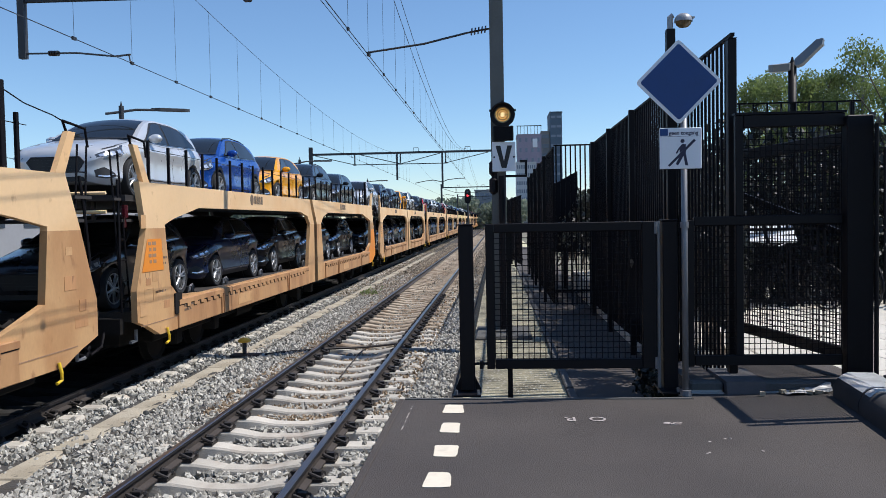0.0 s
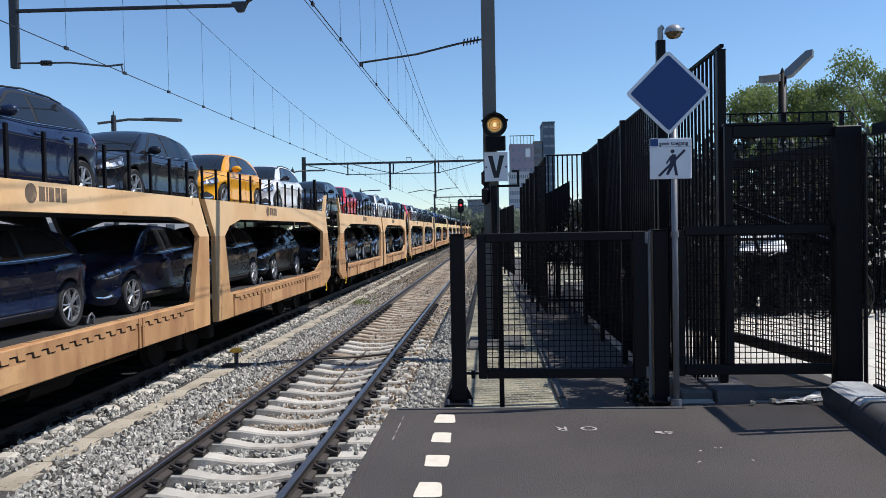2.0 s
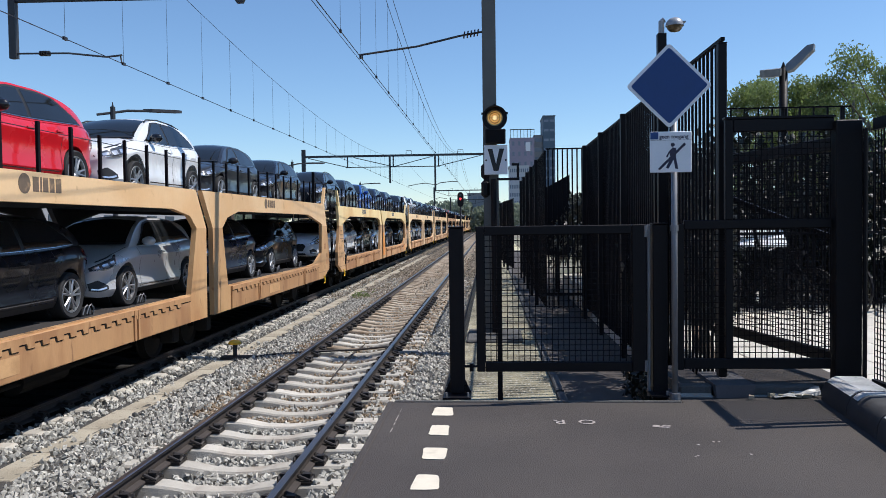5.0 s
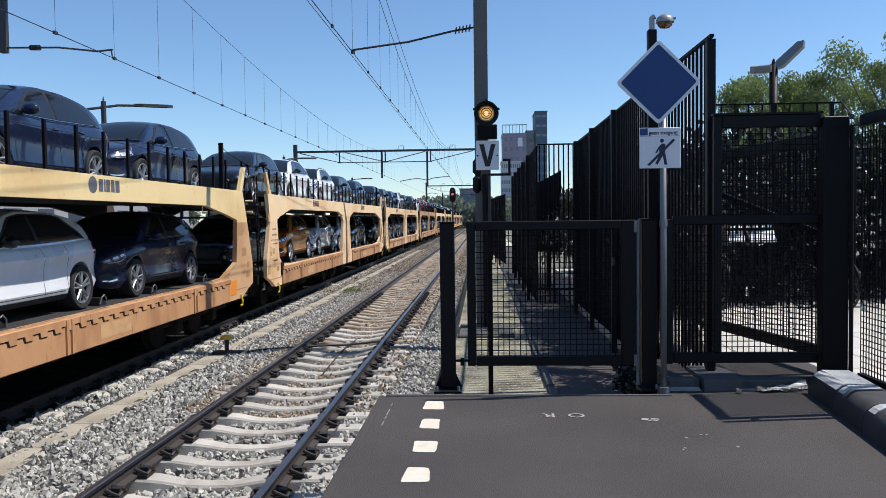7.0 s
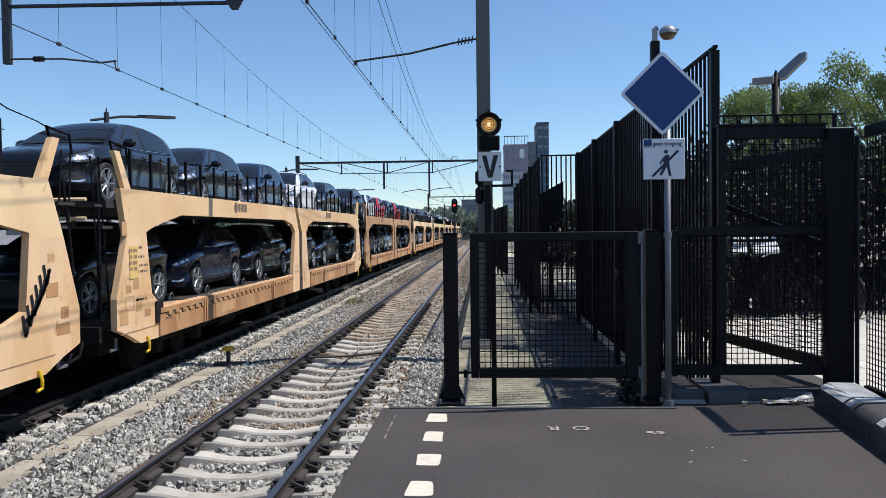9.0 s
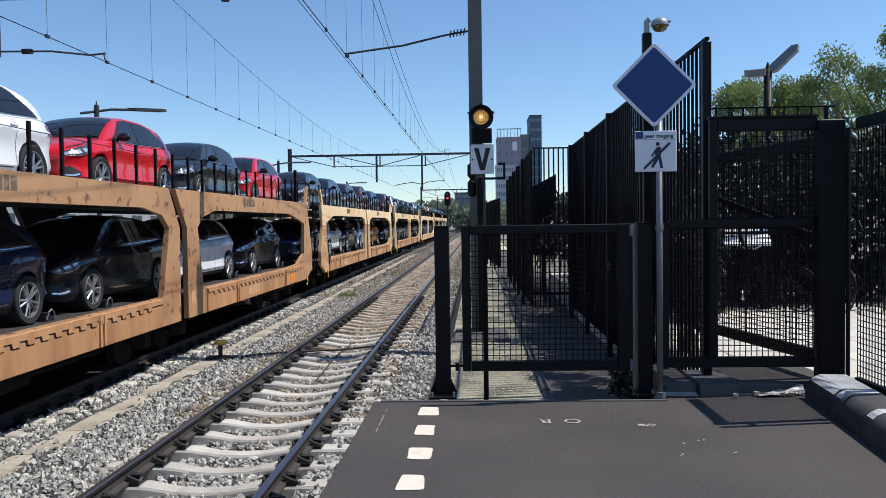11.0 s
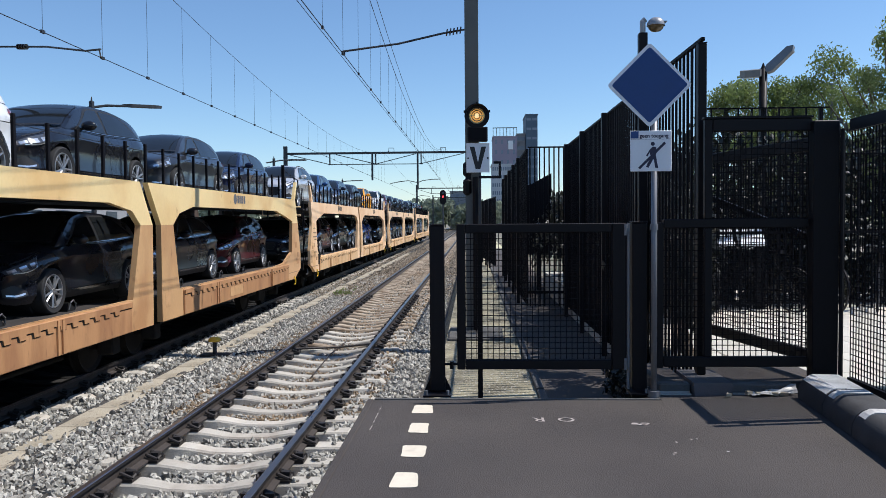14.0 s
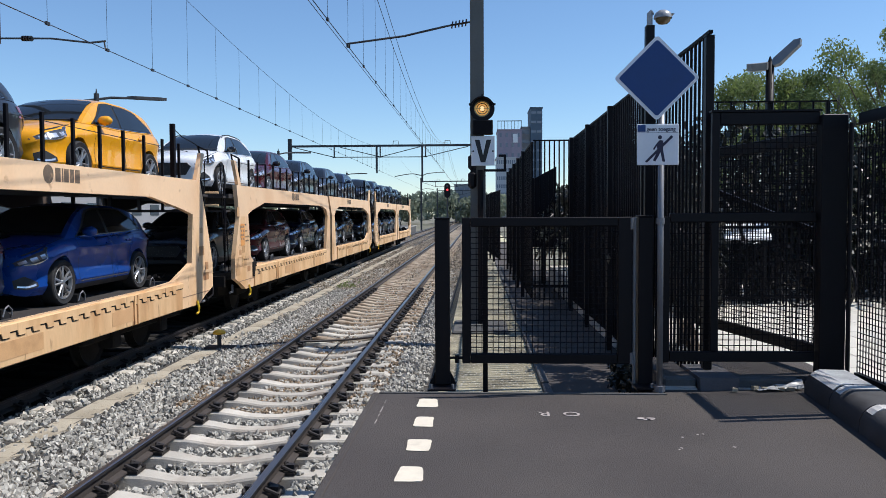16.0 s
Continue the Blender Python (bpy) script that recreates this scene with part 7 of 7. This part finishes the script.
def build_tree(x, y, z, h, r, seed, label, count=34000):
    rng = random.Random(seed)
    t = thing("tree", None, None, label, "tree", "trees beyond the fence", m=pose(x, y, z))
    g = Geo().rod((0, 0, 0), (0.1, 0, h * 0.5), 0.2, 10, 0.13).rod((0.1, 0, h * 0.5), (0, 0.1, h * 0.85), 0.13, 8, 0.05)
    blobs = []
    for k in range(56):
        a, q = rng.uniform(0, 6.28), rng.random() ** 0.6
        zz = h * rng.uniform(0.28, 0.97)
        rr = r * math.sqrt(max(0.08, 1 - ((zz / h - 0.6) / 0.46) ** 2)) * q
        c = Vector((rr * math.cos(a), rr * math.sin(a), zz))
        blobs.append((c.x, c.y, c.z, rng.uniform(0.14, 0.32) * r))
        g.rod((0.05, 0.02, h * rng.uniform(0.3, 0.6)), c, 0.05, 6, 0.012)
    part("trunk", g, BARK, t, "grey-brown trunk with limbs")
    me = leaf_cloud(blobs, count, (0.065, 0.14), seed)
    me.materials.append(LEAF)
    part("crown", me, None, t, "loose green leafy crown")


def build_planting():
    build_tree(11.3, 31, -0.66, 7.6, 2.5, 11, "leafy green street tree beyond the railing")
    build_tree(14.0, 34, -0.66, 7.9, 2.8, 12, "rounded green tree beyond the railing")
    build_tree(15.0, 29, -0.66, 8.9, 2.8, 13, "tall loose green tree beyond the fence")
    build_tree(19.5, 30, -0.66, 8.6, 3.0, 14, "tall loose green tree beyond the fence")
    # place, half width and depth, height, leaves; from the ground, the clumps' size
    # clumps at x 3.35, 3.05 and 2.44 are added to shade the path
    rows = ((4.6, 14.9, 2.0, 0.8, 0.5, 2.9, 6400, 0.4, 0.75), (7.9, 15.2, 1.9, 0.9, 0.5, 3.1, 7000, 0.4, 0.75), (11.4, 15.4, 2.2, 1.0, 0.5, 3.8, 8000, 0.4, 0.75),
            (3.35, 15.6, 0.35, 1.9, 0.5, 2.5, 11000, 0.4, 0.75), (3.1, 20.5, 0.7, 2.6, 0.5, 1.9, 5000, 0.4, 0.75), (2.7, 27, 0.8, 3.2, 0.5, 2.2, 4000, 0.4, 0.75),
            (3.05, 12.9, 0.35, 0.9, 0.5, 1.7, 5000, 0.4, 0.75), (4.9, 14.25, 1.7, 0.2, 0.16, 0.9, 9000, 0.15, 0.28), (8.4, 14.6, 1.8, 0.2, 0.16, 0.9, 8000, 0.15, 0.28), (2.44, 9.9, 0.08, 1.35, 0.45, 1.75, 7000, 0.14, 0.28), (1.86, 9.7, 0.10, 0.7, -0.56, -0.42, 1100, 0.09, 0.2))
    for k, (x, y, w, d, z0, h, n, r0, r1) in enumerate(rows):
        rng = random.Random(40 + k)
        blobs = [(x + rng.uniform(-w, w), y + rng.uniform(-d, d), rng.uniform(z0, h), rng.uniform(r0, r1)) for _ in range(34)]
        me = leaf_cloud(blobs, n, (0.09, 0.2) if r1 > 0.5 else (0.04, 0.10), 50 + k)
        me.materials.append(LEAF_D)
        hd = thing("hedge", None, None, "dense dark green shrubs behind the enclosure, some added for shade", "hedge", "shrubs behind the enclosure")
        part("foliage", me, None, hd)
        g = Geo()
        for _ in range(14):
            g.rod((x + rng.uniform(-w, w), y + rng.uniform(-d, d), -0.1 if x > 2.2 else -0.66), (x + rng.uniform(-w, w), y + rng.uniform(-d, d), h * 0.8 if h > 0 else h), 0.03 if h > 0 else 0.008, 5, 0.008)
        part("stem", g, BARK, hd)
    # weeds in the ballast
    for k, (x, y) in enumerate(((-4.35, 26.5), (-4.45, 27.3))):
        rng = random.Random(70 + k)
        blobs = [(x + rng.uniform(-0.3, 0.3), y + rng.uniform(-0.4, 0.4), -0.93 + rng.uniform(0, 0.08), 0.14) for _ in range(6)]
        me = leaf_cloud(blobs, 130, (0.04, 0.09), 80 + k)
        me.materials.append(LEAF)
        tagged(new("weeds", me), "low green weeds growing in the ballast", "weeds", kind="stuff")
    # wooded distance
    rng = random.Random(5)
    for nm, x0, x1, y0, y1, h, n in (("far_woods", -34, 4, 190, 230, 6.5, 40), ("far_woods", 6, 60, 150, 190, 7, 30), ("far_woods", -110, -36, 160, 240, 8, 36)):
        blobs = []
        for _ in range(n):
            x, y = rng.uniform(x0, x1), rng.uniform(y0, y1)
            for _ in range(4):
                blobs.append((x + rng.uniform(-2, 2), y + rng.uniform(-2, 2), rng.uniform(0.5, h), rng.uniform(1.2, 2.4)))
        me = leaf_cloud(blobs, 9000, (0.7, 1.5), rng.randint(0, 999))
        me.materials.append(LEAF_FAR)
        tagged(new(nm, me), "hazy green trees in the distance", "trees", kind="stuff")


def building(name, label, x0, x1, y0, y1, h, wall, rows, cols, win=(0.6, 0.55), roof=None, z0=-0.7):
    b = thing(name, None, None, label, "building")
    part("wall", Geo().box(x0, x1, y0, y1, z0, h), wall, b)
    part("roof", Geo().box(x0 - 0.15, x1 + 0.15, y0 - 0.15, y1 + 0.15, h, h + 0.3), wall, b)
    fh, fw = (h - z0) / rows, (x1 - x0) / cols
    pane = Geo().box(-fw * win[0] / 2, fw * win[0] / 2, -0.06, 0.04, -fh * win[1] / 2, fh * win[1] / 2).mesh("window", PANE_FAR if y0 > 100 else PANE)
    for r in range(rows):
        for c in range(cols):
            part("window", pane, None, b, m=pose(x0 + fw * (c + 0.5), y0, z0 + fh * (r + 0.55)))
    return b


def build_city():
    building("tower_block", "slim dark blue-grey tower block", 15.0, 18.2, 220, 232, 30.6, BRICK_T, 12, 2, (0.8, 0.25))
    building("tower_wing", "balcony wing between tower and block", 12.6, 14.9, 222, 230, 25.5, FACADE_G, 10, 1, (0.9, 0.4))
    b = building("apartment_block", "purple-brown apartment block with rooftop frame", 5.9, 12.5, 220, 232, 24.6, BRICK_R, 9, 4, (0.35, 0.4))
    g = Geo()
    for k in range(8):
        x = 5.95 + k * 0.93
        g.box(x - 0.06, x + 0.06, 220.1, 220.3, 24.9, 27.2)
    g.box(5.8, 12.6, 220.1, 220.3, 27.1, 27.3)
    part("roof_frame", g, DARKSTEEL, b)
    part("sign_board", Geo().box(10.1, 11.4, 219.8, 219.95, 21.2, 23.6), WHITE, b, "white board high on the facade")
    building("office_block", "pale low office block with window rows", 4.8, 9.4, 190, 200, 14.8, FACADE_W, 8, 9, (0.62, 0.45))
    building("low_block", "grey low block beyond the trees", -6.2, -0.6, 222, 234, 9.6, FACADE_G, 4, 4, (0.8, 0.4))
    white = building("side_building", "long white building behind the opposite platform", -60, -30, -20, 24, 3.6, FACADE_W, 2, 10, (0.5, 0.45))
    grey = building("side_building", "long low grey building behind the opposite platform", -62, -34, 34, 90, 3.4, FACADE_G, 2, 8, (0.5, 0.45))
    pane = Geo().box(-0.05, 0.05, -1.1, 1.1, -0.55, 0.55).mesh("window", PANE)
    for b, x1, y0, n in ((white, -30.0, -16.0, 9), (grey, -34.0, 38.0, 11)):
        for k in range(n):
            part("window", pane, None, b, m=pose(x1, y0 + 4.4 * k, 2.1))
    # opposite platform
    op = thing("opposite_platform", Geo().box(-14.0, -8.45, -30, 110, -1.2, -0.02), KERB, "concrete platform on the far side of the train", "platform", kind="structure")
    part("edge_strip", Geo().box(-8.5, -8.40, -30, 110, -0.12, 0.01), CONCRETE, op)
    thing("boundary_wall", Geo().box(-15.2, -15.0, -30, 110, -1.2, 0.25), KERB, "low dark wall behind the opposite platform", "wall", kind="structure")


# ---- put the place together ----
build_ground()
build_bed()
build_duct()
build_platform()
build_paving()
build_gates()
build_signs()
build_mast()
build_catenary()
build_lamps()
build_city()
build_planting()
build_train()
mark_wagons()
build_fences()
build_tracks()
stones("ballast_stones", 34000, (-5.78, -0.75, 4.3, 36), (0.022, 0.050), STONE, "loose grey crushed stones of the track bed", 3, between_sleepers)
stones("far_stones", 16000, (-5.78, -0.75, 26, 85), (0.035, 0.065), STONE_F, "crushed stones farther down the line", 6, between_sleepers, 1.2)
stones("rear_stones", 9000, (-5.78, -1.0, -7, 4.3), (0.024, 0.050), STONE, "loose grey crushed stones beside the platform", 8, between_sleepers, 1.0)
stones("rusty_stones", 21000, (-3.9, -1.3, 10, 60), (0.022, 0.042), STONE_B, "rust-stained stones between the rails", 4, between_sleepers, 1.3)
motions()
